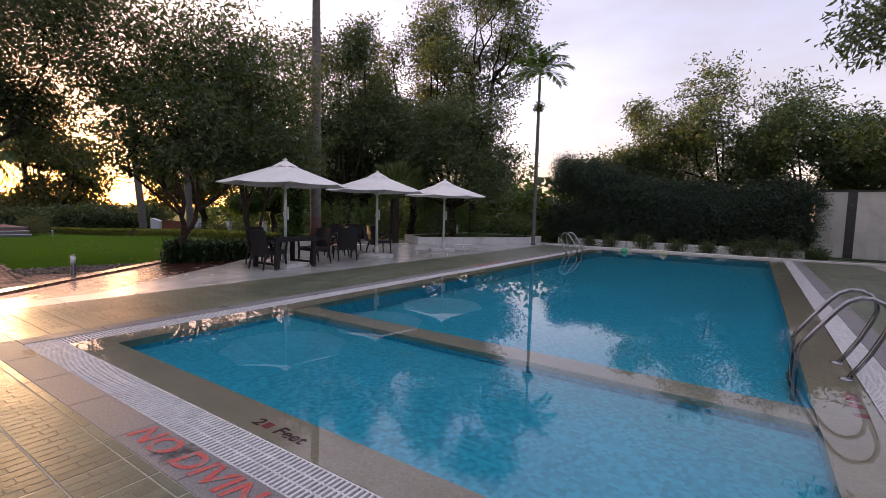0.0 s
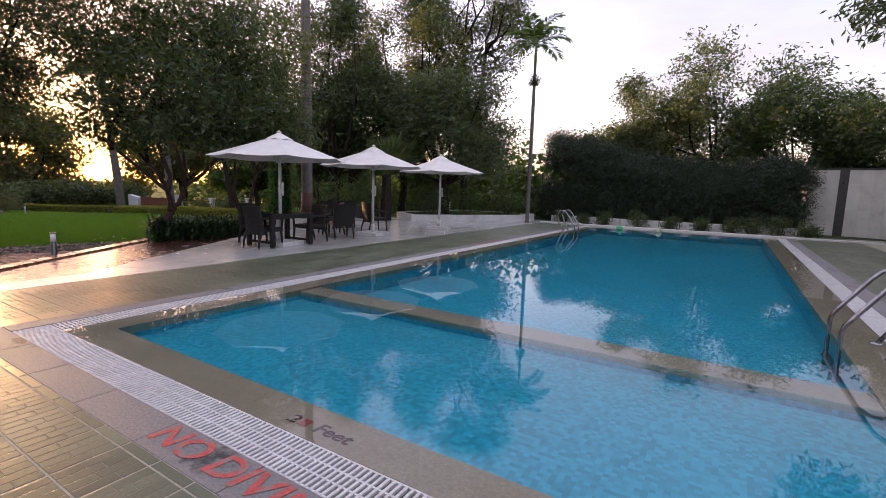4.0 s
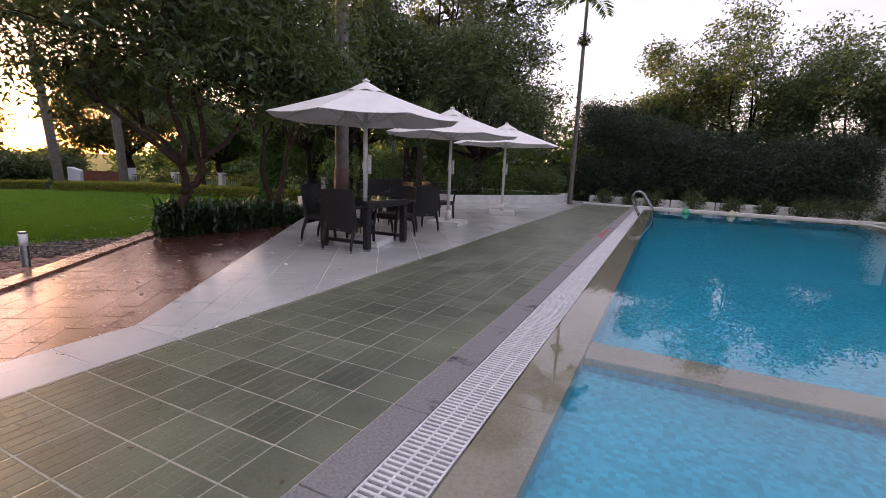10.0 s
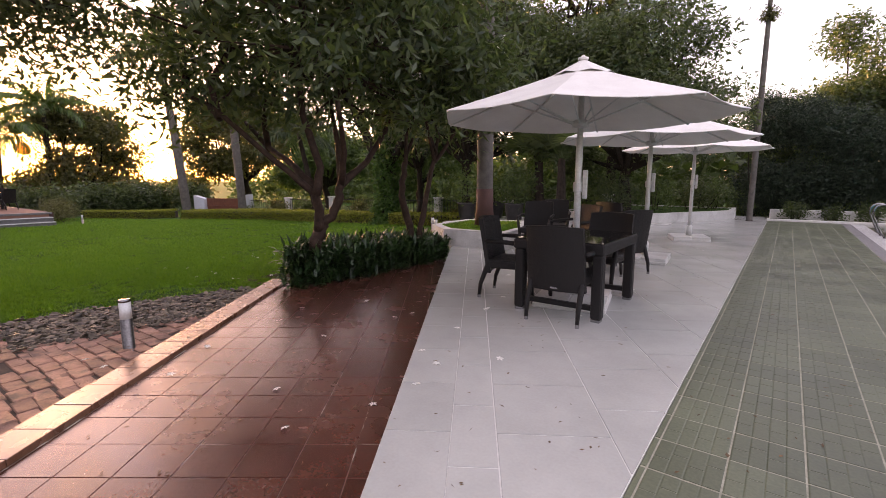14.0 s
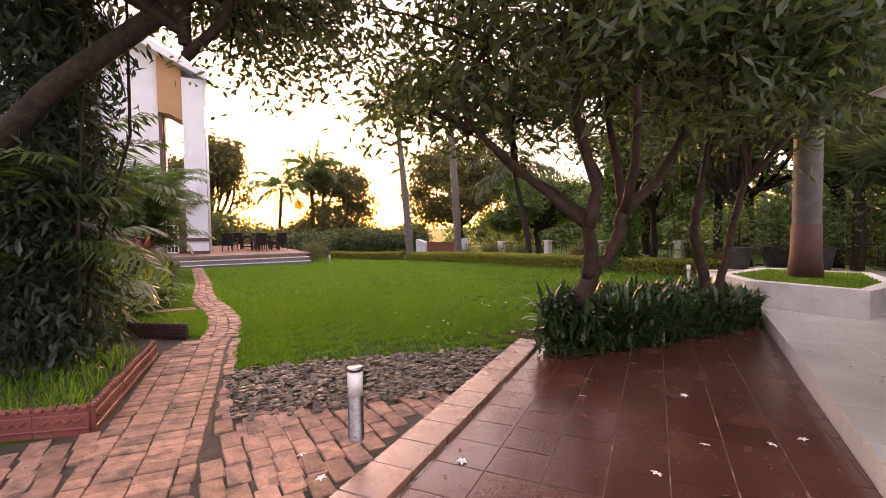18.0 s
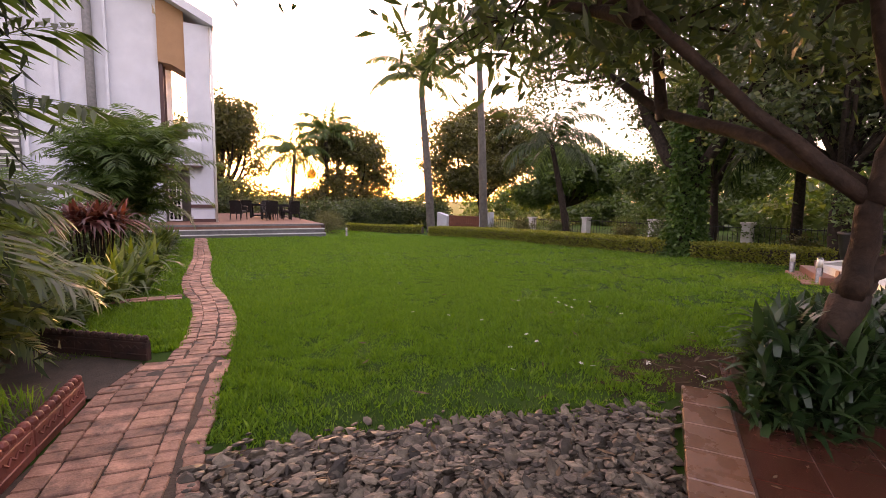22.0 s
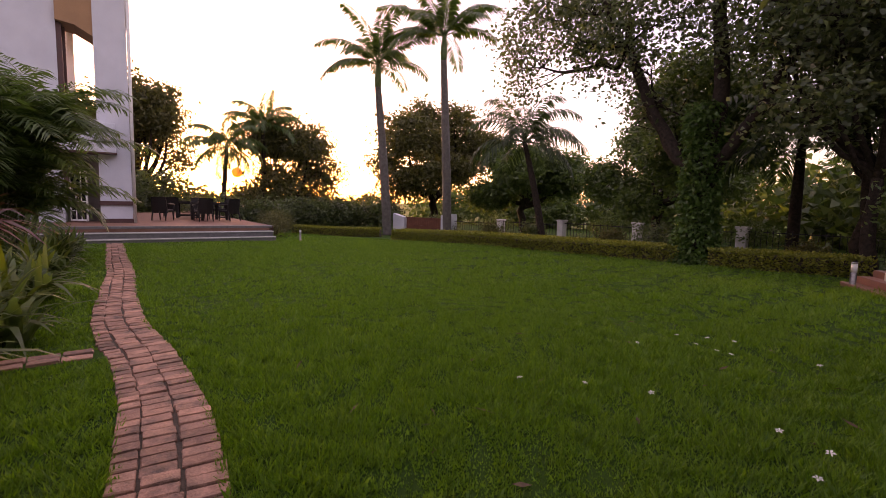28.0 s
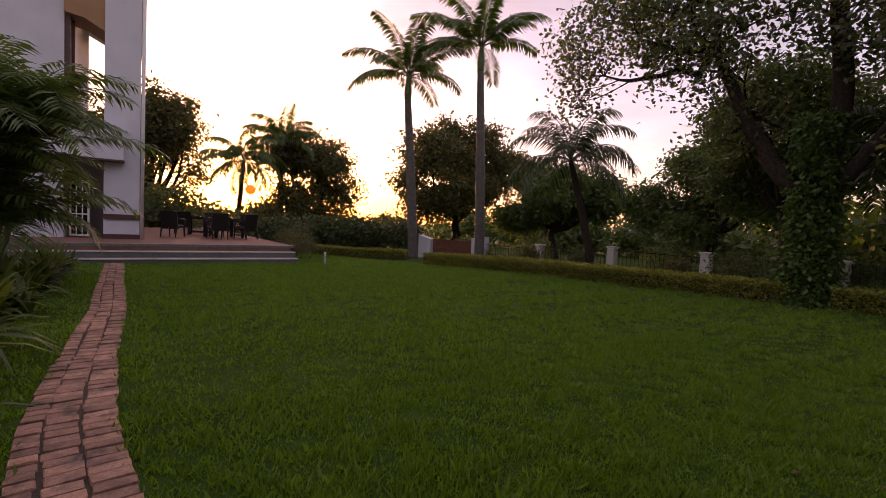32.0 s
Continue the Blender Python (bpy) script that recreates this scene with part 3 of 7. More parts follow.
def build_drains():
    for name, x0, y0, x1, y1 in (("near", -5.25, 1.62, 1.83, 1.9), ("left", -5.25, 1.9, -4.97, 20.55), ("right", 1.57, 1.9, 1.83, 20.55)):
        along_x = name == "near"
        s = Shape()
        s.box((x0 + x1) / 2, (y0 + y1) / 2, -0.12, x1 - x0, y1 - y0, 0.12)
        chan = single("drain_channel", s.mesh("drain_channel", M_CHANNEL_SHADE), "overflow channel along the pool, its shade painted near black", "drain", kind="structure")
        grate = thing("drain_grating", 0, 0, 0, 0, "white slotted plastic overflow grating", "grating", "gratings round the pool")
        ribs = Shape()
        for k in (0.02, 0.35, 0.65, 0.98):
            if along_x:
                ribs.box((x0 + x1) / 2, y0 + (y1 - y0) * k, -0.014, x1 - x0 - 0.02, 0.012, 0.018)
            else:
                ribs.box(x0 + (x1 - x0) * k, (y0 + y1) / 2, -0.014, 0.012, y1 - y0 - 0.02, 0.018)
        child("rib", ribs.mesh("rib", M_GRATE), grate)
        width = (y1 - y0 if along_x else x1 - x0) - 0.006
        a, b = (x0, x1) if along_x else (y0, y1)
        me = bar_mesh(width, 0.0165)
        pitch = 0.036
        rest = Shape()
        count = 0
        for i in range(int((b - a) / pitch)):
            m = a + (i + 0.5) * pitch
            px, py, turn = (m, (y0 + y1) / 2, 90) if along_x else ((x0 + x1) / 2, m, 0)
            if count < 290 and (along_x or name == "left" or m < 9):
                ob = child("bar", me, grate)
                ob.matrix_basis = pose(px, py, -0.001 + 0.001 * random.random(), 0, 0, turn)
                count += 1
            else:
                rest.box(px, py, -0.012, width if not along_x else 0.0165, 0.0165 if not along_x else width, 0.02)
        if rest.v:
            tagged(child("further_bars", rest.mesh("further_bars", M_GRATE), grate), kind="stuff")


build_drains()


def lettering(text, x, y, size, span, turn, material, label, z=0.004, shear=0.0):
    cu = bpy.data.curves.new("lettering", "FONT")
    cu.body, cu.size, cu.extrude, cu.shear, cu.offset = text, size, 0.0006, shear, size * 0.022
    tmp = bpy.data.objects.new("lettering_curve", cu)
    me = bpy.data.meshes.new_from_object(tmp)
    me.materials.clear()
    me.materials.append(material)
    bpy.data.objects.remove(tmp)
    w = max(v.co.x for v in me.vertices) - min(v.co.x for v in me.vertices)
    return single("painted_lettering", me, label, "lettering", at=pose(x, y, z, 0, 0, turn) @ Matrix.Diagonal((span / w, 1, 1, 1)))


# ---- paved floors ----
FLOOR = thing("deck_floor", 0, 0, 0, 0, "green groove-tiled pool deck, wet in places", "deck", kind="structure")
bed = Shape()
for x0, x1, y0, y1 in ((-7.28, -5.47, -5, 22.5), (-5.47, 5.0, -5, 1.36), (2.08, 5.0, 1.36, 22.5), (-5.47, 2.08, 20.8, 22.5)):
    bed.box((x0 + x1) / 2, (y0 + y1) / 2, -0.2026, x1 - x0, y1 - y0, 0.4)
child("grout_bed", bed.mesh("grout_bed", M_GROUT), FLOOR)


def pad_faces(poly, z, drop, chamfer):
    """A flat outline as a thin raised pad with sloping sides: corners and faces."""
    n = len(poly)
    cx, cy = sum(p[0] for p in poly) / n, sum(p[1] for p in poly) / n
    size = math.sqrt(area(poly)) or 1.0
    k = max(0.0, 1 - 2 * chamfer / size)
    top = [(cx + (x - cx) * k, cy + (y - cy) * k, z) for x, y in poly]
    low = [(x, y, z - drop) for x, y in poly]
    return low + top, [tuple(range(n, 2 * n))] + [(i, (i + 1) % n, n + (i + 1) % n, n + i) for i in range(n)]


def square(cx, cy, hx, hy, a):
    c, s = math.cos(a), math.sin(a)
    return [(cx + x * c - y * s, cy + x * s + y * c) for x, y in ((-hx, -hy), (hx, -hy), (hx, hy), (-hx, hy))]


def ridges(size_x, size_y, count, gap):
    """A tile's top as low long ridges, each broken once like a brick bond: corners and faces."""
    s = Shape()
    g = (size_x - gap) / count
    for i in range(count):
        x0 = -size_x / 2 + gap / 2 + g * i
        mid = (0.12 if i % 2 else -0.08) * size_y
        for y0, y1 in ((-size_y / 2 + gap * 0.6, mid - 0.0008), (mid + 0.0008, size_y / 2 - gap * 0.6)):
            x1, e = x0 + g, 0.003
            s.add([(x0, y0, -0.0017), (x1, y0, -0.0017), (x1, y1, -0.0017), (x0, y1, -0.0017), (x0 + g * 0.09, y0 + e, 0), (x1 - g * 0.09, y0 + e, 0), (x1 - g * 0.09, y1 - e, 0), (x0 + g * 0.09, y1 - e, 0)], [(4, 5, 6, 7), (0, 1, 5, 4), (1, 2, 6, 5), (2, 3, 7, 6), (3, 0, 4, 7)])
    return s


def tile_mesh(size_x, size_y, grooves, gap, material, name):
    if grooves > 1:
        return ridges(size_x, size_y, grooves, gap).mesh(name, material)
    s = Shape()
    x, y = (size_x - gap) / 2, (size_y - gap) / 2
    s.add(*pad_faces([(-x, -y), (x, -y), (x, y), (-x, y)], 0.0, 0.008, 0.0015))
    return s.mesh(name, material)


def lay_tiles(parent, name, material, material_rest, regions, ox, oy, size_x, size_y, turn, gap, z, near, grooves=1, limit=300, bond=0.0):
    """Tiles on a turned grid, cut to convex regions (lists of half planes). Those in the stretch near() are pieces, the others one mesh."""
    a = radians(turn)
    me = tile_mesh(size_x, size_y, grooves, gap, material, name)
    rest, made = Shape(), 0
    for (bx0, bx1, by0, by1), planes in regions:
        us, vs = [], []
        for x, y in ((bx0, by0), (bx1, by0), (bx1, by1), (bx0, by1)):
            us.append(((x - ox) * math.cos(a) + (y - oy) * math.sin(a)) / size_x)
            vs.append((-(x - ox) * math.sin(a) + (y - oy) * math.cos(a)) / size_y)
        for j in range(math.floor(min(vs)) - 1, math.ceil(max(vs)) + 2):
            for i in range(math.floor(min(us)) - 1, math.ceil(max(us)) + 2):
                u, v = (i + 0.5 + bond * (j % 2)) * size_x, (j + 0.5) * size_y
                cx, cy = ox + u * math.cos(a) - v * math.sin(a), oy + u * math.sin(a) + v * math.cos(a)
                box4 = [(bx0, 0, 1, 0), (bx1, 0, -1, 0), (0, by0, 0, 1), (0, by1, 0, -1)]
                full = square(cx, cy, size_x / 2, size_y / 2, a)
                cut = clip(full, box4 + planes)
                if len(cut) < 3 or area(cut) < 0.0015:
                    continue
                if made < limit and area(cut) > 0.985 * size_x * size_y and near(cx, cy):
                    ob = child(name, me, parent)
                    ob.matrix_basis = pose(cx, cy, z + random.uniform(-0.0008, 0.0008), random.uniform(-0.12, 0.12), random.uniform(-0.12, 0.12), turn)
                    made += 1
                    continue
                if grooves > 1:
                    if area(cut) > 0.985 * size_x * size_y:
                        r = ridges(size_x, size_y, grooves, gap)
                        rest.add([(cx + px, cy + py, z + pz) for px, py, pz in r.v], r.f)
                    else:
                        small = clip(square(cx, cy, (size_x - gap) / 2, (size_y - gap) / 2, a), box4 + planes)
                        if len(small) >= 3:
                            rest.add(*pad_faces(small, z, 0.008, 0.0015))
                else:
                    small = clip(square(cx, cy, (size_x - gap) / 2, (size_y - gap) / 2, a), box4 + planes)
                    if len(small) >= 3:
                        rest.add(*pad_faces(small, z, 0.008, 0.0015))
    if rest.v:
        tagged(child("further_" + name + "s", rest.mesh("further_" + name + "s", material_rest), parent), kind="stuff")


DIAG = (-0.54, 0.8417)                   # the way of the white terrace's long edge
KINK = (-7.82, 3.1)
RIGHT_OF_DIAG = (KINK[0], KINK[1], DIAG[1], -DIAG[0])
KERB_DIR = (-0.594, 0.8045)
KERB_PT = (-11.07, 3.83)                  # on the kerb's outer edge


def kerb_point(along, across):
    """A place by metres along the kerb and metres inwards from its outer edge."""
    return (KERB_PT[0] + KERB_DIR[0] * along + KERB_DIR[1] * across, KERB_PT[1] + KERB_DIR[1] * along - KERB_DIR[0] * across)


# pale terrace: a strip beside the green deck that widens along a slanting edge
TERRACE = thing("pale_terrace", 0, 0, 0, 0, "smooth pale grey stone-tiled terrace", "terrace", kind="structure")
far_diag = (KINK[0] + DIAG[0] * 8.0, KINK[1] + DIAG[1] * 8.0)
PATIO = [(-7.284, 3.1), (-7.284, 22.5), (-9.6, 22.5), (-9.6, 21.0), (-11.2, 17.2), (-15.4, 17.4), (-15.6, 14.2), (-12.4, 10.2), far_diag, KINK]
s = Shape()
s.prism([(-7.284, -5), (-7.284, 3.1), (-7.824, 3.1), (-7.824, -5)], -0.4, -0.0035)
s.prism(PATIO[::1], -0.5, -0.0035)
child("terrace_slab", s.mesh("terrace_slab", M_CONCRETE_WHITE), TERRACE)
# edging strip along the slanting edge, then slabs
edge_strip = (KINK[0] + DIAG[1] * 0.36, KINK[1] - DIAG[0] * 0.36, DIAG[1], -DIAG[0])
lay_tiles(TERRACE, "terrace_tile", M_WHITE_TILE, M_WHITE_TILE, [((-12.3, -7.29, 3.1, 10.2), [edge_strip]), ((-12.3, -7.29, 10.2, 17.2), []), ((-9.6, -7.29, 17.2, 22.5), []), ((-15.4, -12.3, 13.9, 17.2), [])], -7.82, 3.1, 0.6, 0.6, 122.7, 0.006, 0.0, lambda x, y: True, bond=0.5)
lay_tiles(TERRACE, "edging_tile", M_WHITE_TILE, M_WHITE_TILE, [((-12.3, -7.29, 3.1, 10.0), [RIGHT_OF_DIAG, (edge_strip[0], edge_strip[1], -DIAG[1], DIAG[0])])], -7.82, 3.1, 0.6, 0.36, 122.7, 0.005, 0.0, lambda x, y: y < 12)
lay_tiles(TERRACE, "strip_tile", M_WHITE_TILE, M_WHITE_TILE, [((-7.824, -7.29, -5, 3.1), [])], -7.824, -5.0, 0.54, 0.54, 0, 0.006, 0.0, lambda x, y: y > -2)

# red terrace one step lower, with its kerb
RED = thing("red_terrace", 0, 0, 0, 0, "glossy dark red clay-tiled terrace one step below the deck", "terrace", kind="structure")
k_far, k_near = 3.25, -5.09
red_poly = [kerb_point(k_near, 0.27), (-7.826, 3.1), (KINK[0] + DIAG[0] * 7.2 - 0.003, KINK[1] + DIAG[1] * 7.2), (-12.35, 9.3), kerb_point(k_far, 0.27)]
s = Shape()
s.prism(red_poly, -0.5, -0.1635)
child("red_terrace_bed", s.mesh("red_terrace_bed", M_RED_GROUT), RED)
inner_kerb = (*kerb_point(0, 0.285), KERB_DIR[1], -KERB_DIR[0])
lay_tiles(RED, "red_tile", M_RED_TILE, M_RED_TILE, [((-13.2, -7.83, -5, 9.4), [inner_kerb, (KINK[0] - 0.01, KINK[1], -DIAG[1], DIAG[0])])], *kerb_point(0, 0.285), 0.3, 0.3, math.degrees(math.atan2(KERB_DIR[1], KERB_DIR[0])), 0.005, -0.16, lambda x, y: 1.5 < y < 8.5)

KERB = thing("terrace_kerb", 0, 0, 0, 0, "buff clay-tiled kerb at the edge of the red terrace", "kerb", kind="structure")
for i in range(27):
    u = 3.1 - 0.3 * (i + 0.5)
    x, y = kerb_point(u, 0.135)
    s = Shape()
    s.box(0, 0, 0, 0.296, 0.26, 0.3, 0, 0.005)
    ob = child("kerb_tile", s.mesh("kerb_tile", M_KERB_TILE), KERB)
    ob.matrix_basis = pose(x, y, -0.275 + random.uniform(-0.002, 0.002), 0, 0, math.degrees(math.atan2(KERB_DIR[1], KERB_DIR[0])))

lay_tiles(FLOOR, "green_tile", M_GREEN_TILE, M_GREEN_TILE_REST, [((-7.28, -5.475, -5, 22.5), []), ((-5.475, 5.0, -5, 1.355), []), ((2.085, 3.9, 1.355, 22.5), []), ((-5.475, 2.085, 20.8, 21.8), [])], -7.28 + 0.03, 1.36 - 0.06, 0.3, 0.3, 0, 0.0085, 0.0, lambda x, y: (x < -5.5 and -0.5 < y < 11), grooves=4)

# ---- plants ----
def rng_dirs(rng, n):
    d = rng.normal(size=(n, 3))
    return d / np.linalg.norm(d, axis=1, keepdims=True)


def leaves_at(rng, places, length, width, droop=0.35, far=False):
    """Folded leaf blades (4 corners each, 3 where far off) at the places, pointing all ways and drooping."""
    n = len(places)
    d = rng_dirs(rng, n)
    d[:, 2] = d[:, 2] * 0.7 - droop
    d /= np.linalg.norm(d, axis=1, keepdims=True)
    side = np.cross(d, rng_dirs(rng, n))
    side /= np.linalg.norm(side, axis=1, keepdims=True)
    l = (length * rng.uniform(0.6, 1.25, n))[:, None]
    w = (width * rng.uniform(0.7, 1.2, n))[:, None]
    up = np.cross(side, d) * w * 0.25
    a, b = places, places + d * l
    if far:
        return np.stack([a, b + side * w * 0.5, b - side * w * 0.5 + up], axis=1)
    m = places + d * l * 0.5
    return np.stack([a, m + side * w / 2 + up, b, m - side * w / 2 + up], axis=1)


def clumps(rng, blobs, count, shell=0.55):
    """Twig ends in ellipsoids (x, y, z, rx, ry, rz), more of them near the outside."""
    vol = np.array([b[3] * b[4] * b[5] for b in blobs]) ** 0.7
    pick = rng.choice(len(blobs), count, p=vol / vol.sum())
    b = np.array(blobs)[pick]
    r = shell + (1 - shell) * rng.uniform(0, 1, count)
    r = np.where(rng.uniform(0, 1, count) < 0.25, rng.uniform(0.2, 0.7, count), r) * rng.uniform(0.9, 1.12, count)
    return b[:, :3] + rng_dirs(rng, count) * b[:, 3:] * r[:, None]


def limb_path(rng, a, b, sag, n=6, arch=1.0, gnarl=0.0):
    """A bent way from a to b. arch over 1: outwards first, then up."""
    a, b = np.array(a, float), np.array(b, float)
    side = rng.normal(size=3) * np.linalg.norm(b - a) * 0.08
    pts = []
    for i in range(n):
        t = i / (n - 1)
        p = a + (b - a) * np.array([t ** (1 / arch), t ** (1 / arch), t ** arch])
        p = p + rng.normal(size=3) * gnarl * (0 < i < n - 1)
        pts.append(p + side * math.sin(math.pi * t) + np.array([0, 0, sag]) * math.sin(math.pi * t))
    return pts


def crown(seed, n, x, y, z, rx, ry, rz, size=0.42):
    """An uneven crown: n clumps of differing size strewn through an ellipsoid, dense above, ragged below."""
    rng = np.random.default_rng(seed)
    out = []
    for k in range(n):
        a, q = k * 2.399 + rng.uniform(-0.5, 0.5), rng.uniform(-0.75, 0.95)
        f = math.sqrt(max(0.05, 1 - q * q)) * rng.uniform(0.5, 0.85)
        r = size * rng.uniform(0.6, 1.25)
        out.append((x + rx * f * math.cos(a), y + ry * f * math.sin(a), z + rz * q * 0.75, rx * r, ry * r, rz * r * 0.85))
    return out


def tree(name, label, x, y, z, seed, trunk, blobs, count, per, leaf, leaf_mat, bark=None, limbs=14, spread=0.28, droop=0.35, category="tree", group="", lean=(0.0, 0.0), shell=0.55, twigs=60, flowers=0, arch=1.25, stems=None, gnarl=0.0, far=False):
    """A tapered trunk, main limbs with their branches and twigs, and a crown of many small leaves. trunk: height of the fork and radius; blobs from the tree's foot."""
    rng = np.random.default_rng(seed)
    bark = bark or M_BARK
    t = thing(name, x, y, z, 0, label, category, group)
    h, r = trunk
    s = Shape()
    fork = np.array([lean[0], lean[1], h])
    path = [np.array([lean[0] * k ** 2 + rng.normal() * r * 0.3 * (k > 0), lean[1] * k ** 2 + rng.normal() * r * 0.3 * (k > 0), h * k]) for k in (0, 0.08, 0.25, 0.5, 0.75, 1.0)]
    path[-1] = fork
    s.tube(path, [r * 1.5, r * 1.12, r, r * 0.92, r * 0.85, r * 0.8], 10)
    forks = [fork]
    if stems:
        s, forks = Shape(), []
        for way, r1, r2 in stems:
            w = [np.array(q, float) for q in way]
            p = [w[0]]
            for q0, q1 in zip(w, w[1:]):
                p += [q0 + (q1 - q0) * f + rng.normal(size=3) * r2 * 0.25 for f in (0.33, 0.67)] + [q1]
            s.tube(p, [(r1 + (r2 - r1) * i / (len(p) - 1)) * rng.uniform(0.92, 1.08) for i in range(len(p))], 10)
            forks += [w[-1], w[-2]]
    child("trunk", s.mesh("trunk", bark, True), t)
    ends = clumps(rng, blobs, int(count * 1.5), shell)
    nodes, owner, rad, shapes = [], [], [], []
    order = sorted(range(len(blobs)), key=lambda i: blobs[i][2])
    for k, i in enumerate(order):
        b = np.array(blobs[i])
        tip = b[:3] + np.array([0, 0, b[5] * 0.3])
        root = min(forks, key=lambda f: np.linalg.norm(f - tip) + 0.6 * rng.uniform())
        start = root - np.array([0, 0, (0.0 if stems else 0.18) * h * k / len(blobs) + (0.06 if stems else 0.0)])
        pts = limb_path(rng, start, tip, 0.0, 8, arch, gnarl)
        r0 = r * ((0.45 if stems else 0.66) if k < 3 else (0.38 if stems else 0.5))
        radii = [r0 * q for q in (1.0, 0.86, 0.72, 0.6, 0.48, 0.36, 0.25, 0.12)]
        sh = Shape()
        sh.tube(pts, radii, 8, caps=False)
        shapes.append(sh)
        nodes += pts[2:]
        rad += radii[2:]
        owner += [k] * (len(pts) - 2)
    for level, n in ((0, limbs * 2), (1, twigs)):
        made, mrad, mown = [], [], []
        arr = np.array(nodes)
        for k in range(n):
            e = ends[rng.integers(len(ends))]
            low = arr[:, 2] < e[2] + 0.4
            d = np.linalg.norm(arr - e, axis=1) + np.where(low, 0, 1.5)
            i = int(np.argmin(d))
            if d[i] < 0.12:
                continue
            r0 = min(rad[i] * 0.7, 0.05 if level == 0 else 0.02) + 0.003
            pts = limb_path(rng, nodes[i], e, 0.06 * d[i] * rng.uniform(-1, 1), 5)
            shapes[owner[i]].tube(pts, [r0, r0 * 0.8, r0 * 0.6, r0 * 0.42, r0 * 0.15], 6 if level == 0 else 5, caps=False)
            made += pts[1:4]
            mrad += [r0 * 0.8, r0 * 0.6, r0 * 0.42]
            mown += [owner[i]] * 3
        nodes, rad, owner = nodes + made, rad + mrad, owner + mown
    for sh in shapes:
        child("limb", sh.mesh("limb", bark, True), t)
    per = int(per * 1.5)
    places = np.repeat(ends, per, axis=0) + rng.normal(size=(len(ends) * per, 3)) * spread * np.array([1, 1, 0.75])
    child("crown", soup("crown", leaves_at(rng, places, leaf[0], leaf[1], droop, far), leaf_mat), t)
    if flowers:
        at = ends[rng.choice(len(ends), flowers)]
        at = np.repeat(at, 9, axis=0) + rng.normal(size=(flowers * 9, 3)) * 0.05 + np.array([0, 0, 0.1])
        child("blossom", soup("blossom", leaves_at(rng, at, 0.06, 0.045, -0.4), M_PETAL), t, "clusters of white blossom")
    return t


def bush(name, label, x, y, z, seed, blobs, count, per, leaf, leaf_mat, spread=0.14, droop=0.1, category="bush", group="", stems=5, kind="", far=False):
    rng = np.random.default_rng(seed)
    t = thing(name, x, y, z, 0, label, category, group, kind)
    ends = clumps(rng, blobs, count, 0.5)
    for k in range(stems):
        e = ends[rng.integers(count)]
        s = Shape()
        s.tube(limb_path(rng, (e[0] * 0.4, e[1] * 0.4, -0.03), e, 0.0, 4), [0.018, 0.015, 0.011, 0.005], 5, caps=False)
        child("stem", s.mesh("stem", M_BARK), t)
    places = np.repeat(ends, per, axis=0) + rng.normal(size=(count * per, 3)) * spread
    places[:, 2] = np.maximum(places[:, 2], 0.02)
    child("foliage", soup("foliage", leaves_at(rng, places, leaf[0], leaf[1], droop, far), leaf_mat), t)
    return t


def frond_quads(rng, length, tilt, bend, pairs, leaflet, width, stiff=0.5):
    """One feather frond along +x from the origin, its foot leaning tilt radians from upright and bending over by bend more: leaflet quads and the midrib's path."""
    steps = 10
    p, rib = np.zeros(3), [np.zeros(3)]
    for k in range(steps):
        a = tilt + bend * ((k + 0.5) / steps) ** 1.4
        p = p + np.array([math.sin(a), 0.0, math.cos(a)]) * length / steps
        rib.append(p)
    rib = np.array(rib)
    quads = []
    for k in range(pairs):
        t = min(max(0.14 + 0.86 * (k + rng.uniform(-0.2, 0.2)) / pairs, 0.1), 0.995)
        i = min(int(t * steps), steps - 1)
        q = rib[i] + (rib[i + 1] - rib[i]) * (t * steps - i)
        d = rib[i + 1] - rib[i]
        d = d / np.linalg.norm(d)
        up = np.array([-d[2], 0.0, d[0]])
        up = up if up[2] > 0 else -up
        l = leaflet * (0.4 + 0.6 * math.sin(math.pi * min(1.0, 0.2 + t * 0.82)) ** 0.7) * rng.uniform(0.85, 1.1)
        for sgn in (-1, 1):
            out = np.array([0.0, sgn, 0.0]) * 0.8 + d * 0.55 + up * (stiff * 0.5 - 0.1)
            out += rng.normal(size=3) * 0.07
            out /= np.linalg.norm(out)
            sag = np.array([0, 0, -(1 - stiff) * l * 0.75])
            tip, mid = q + out * l + sag, q + out * l * 0.5 + sag * 0.22
            quads.append([q, mid + d * width * 0.5, tip, mid - d * width * 0.5])
    return np.array(quads), rib


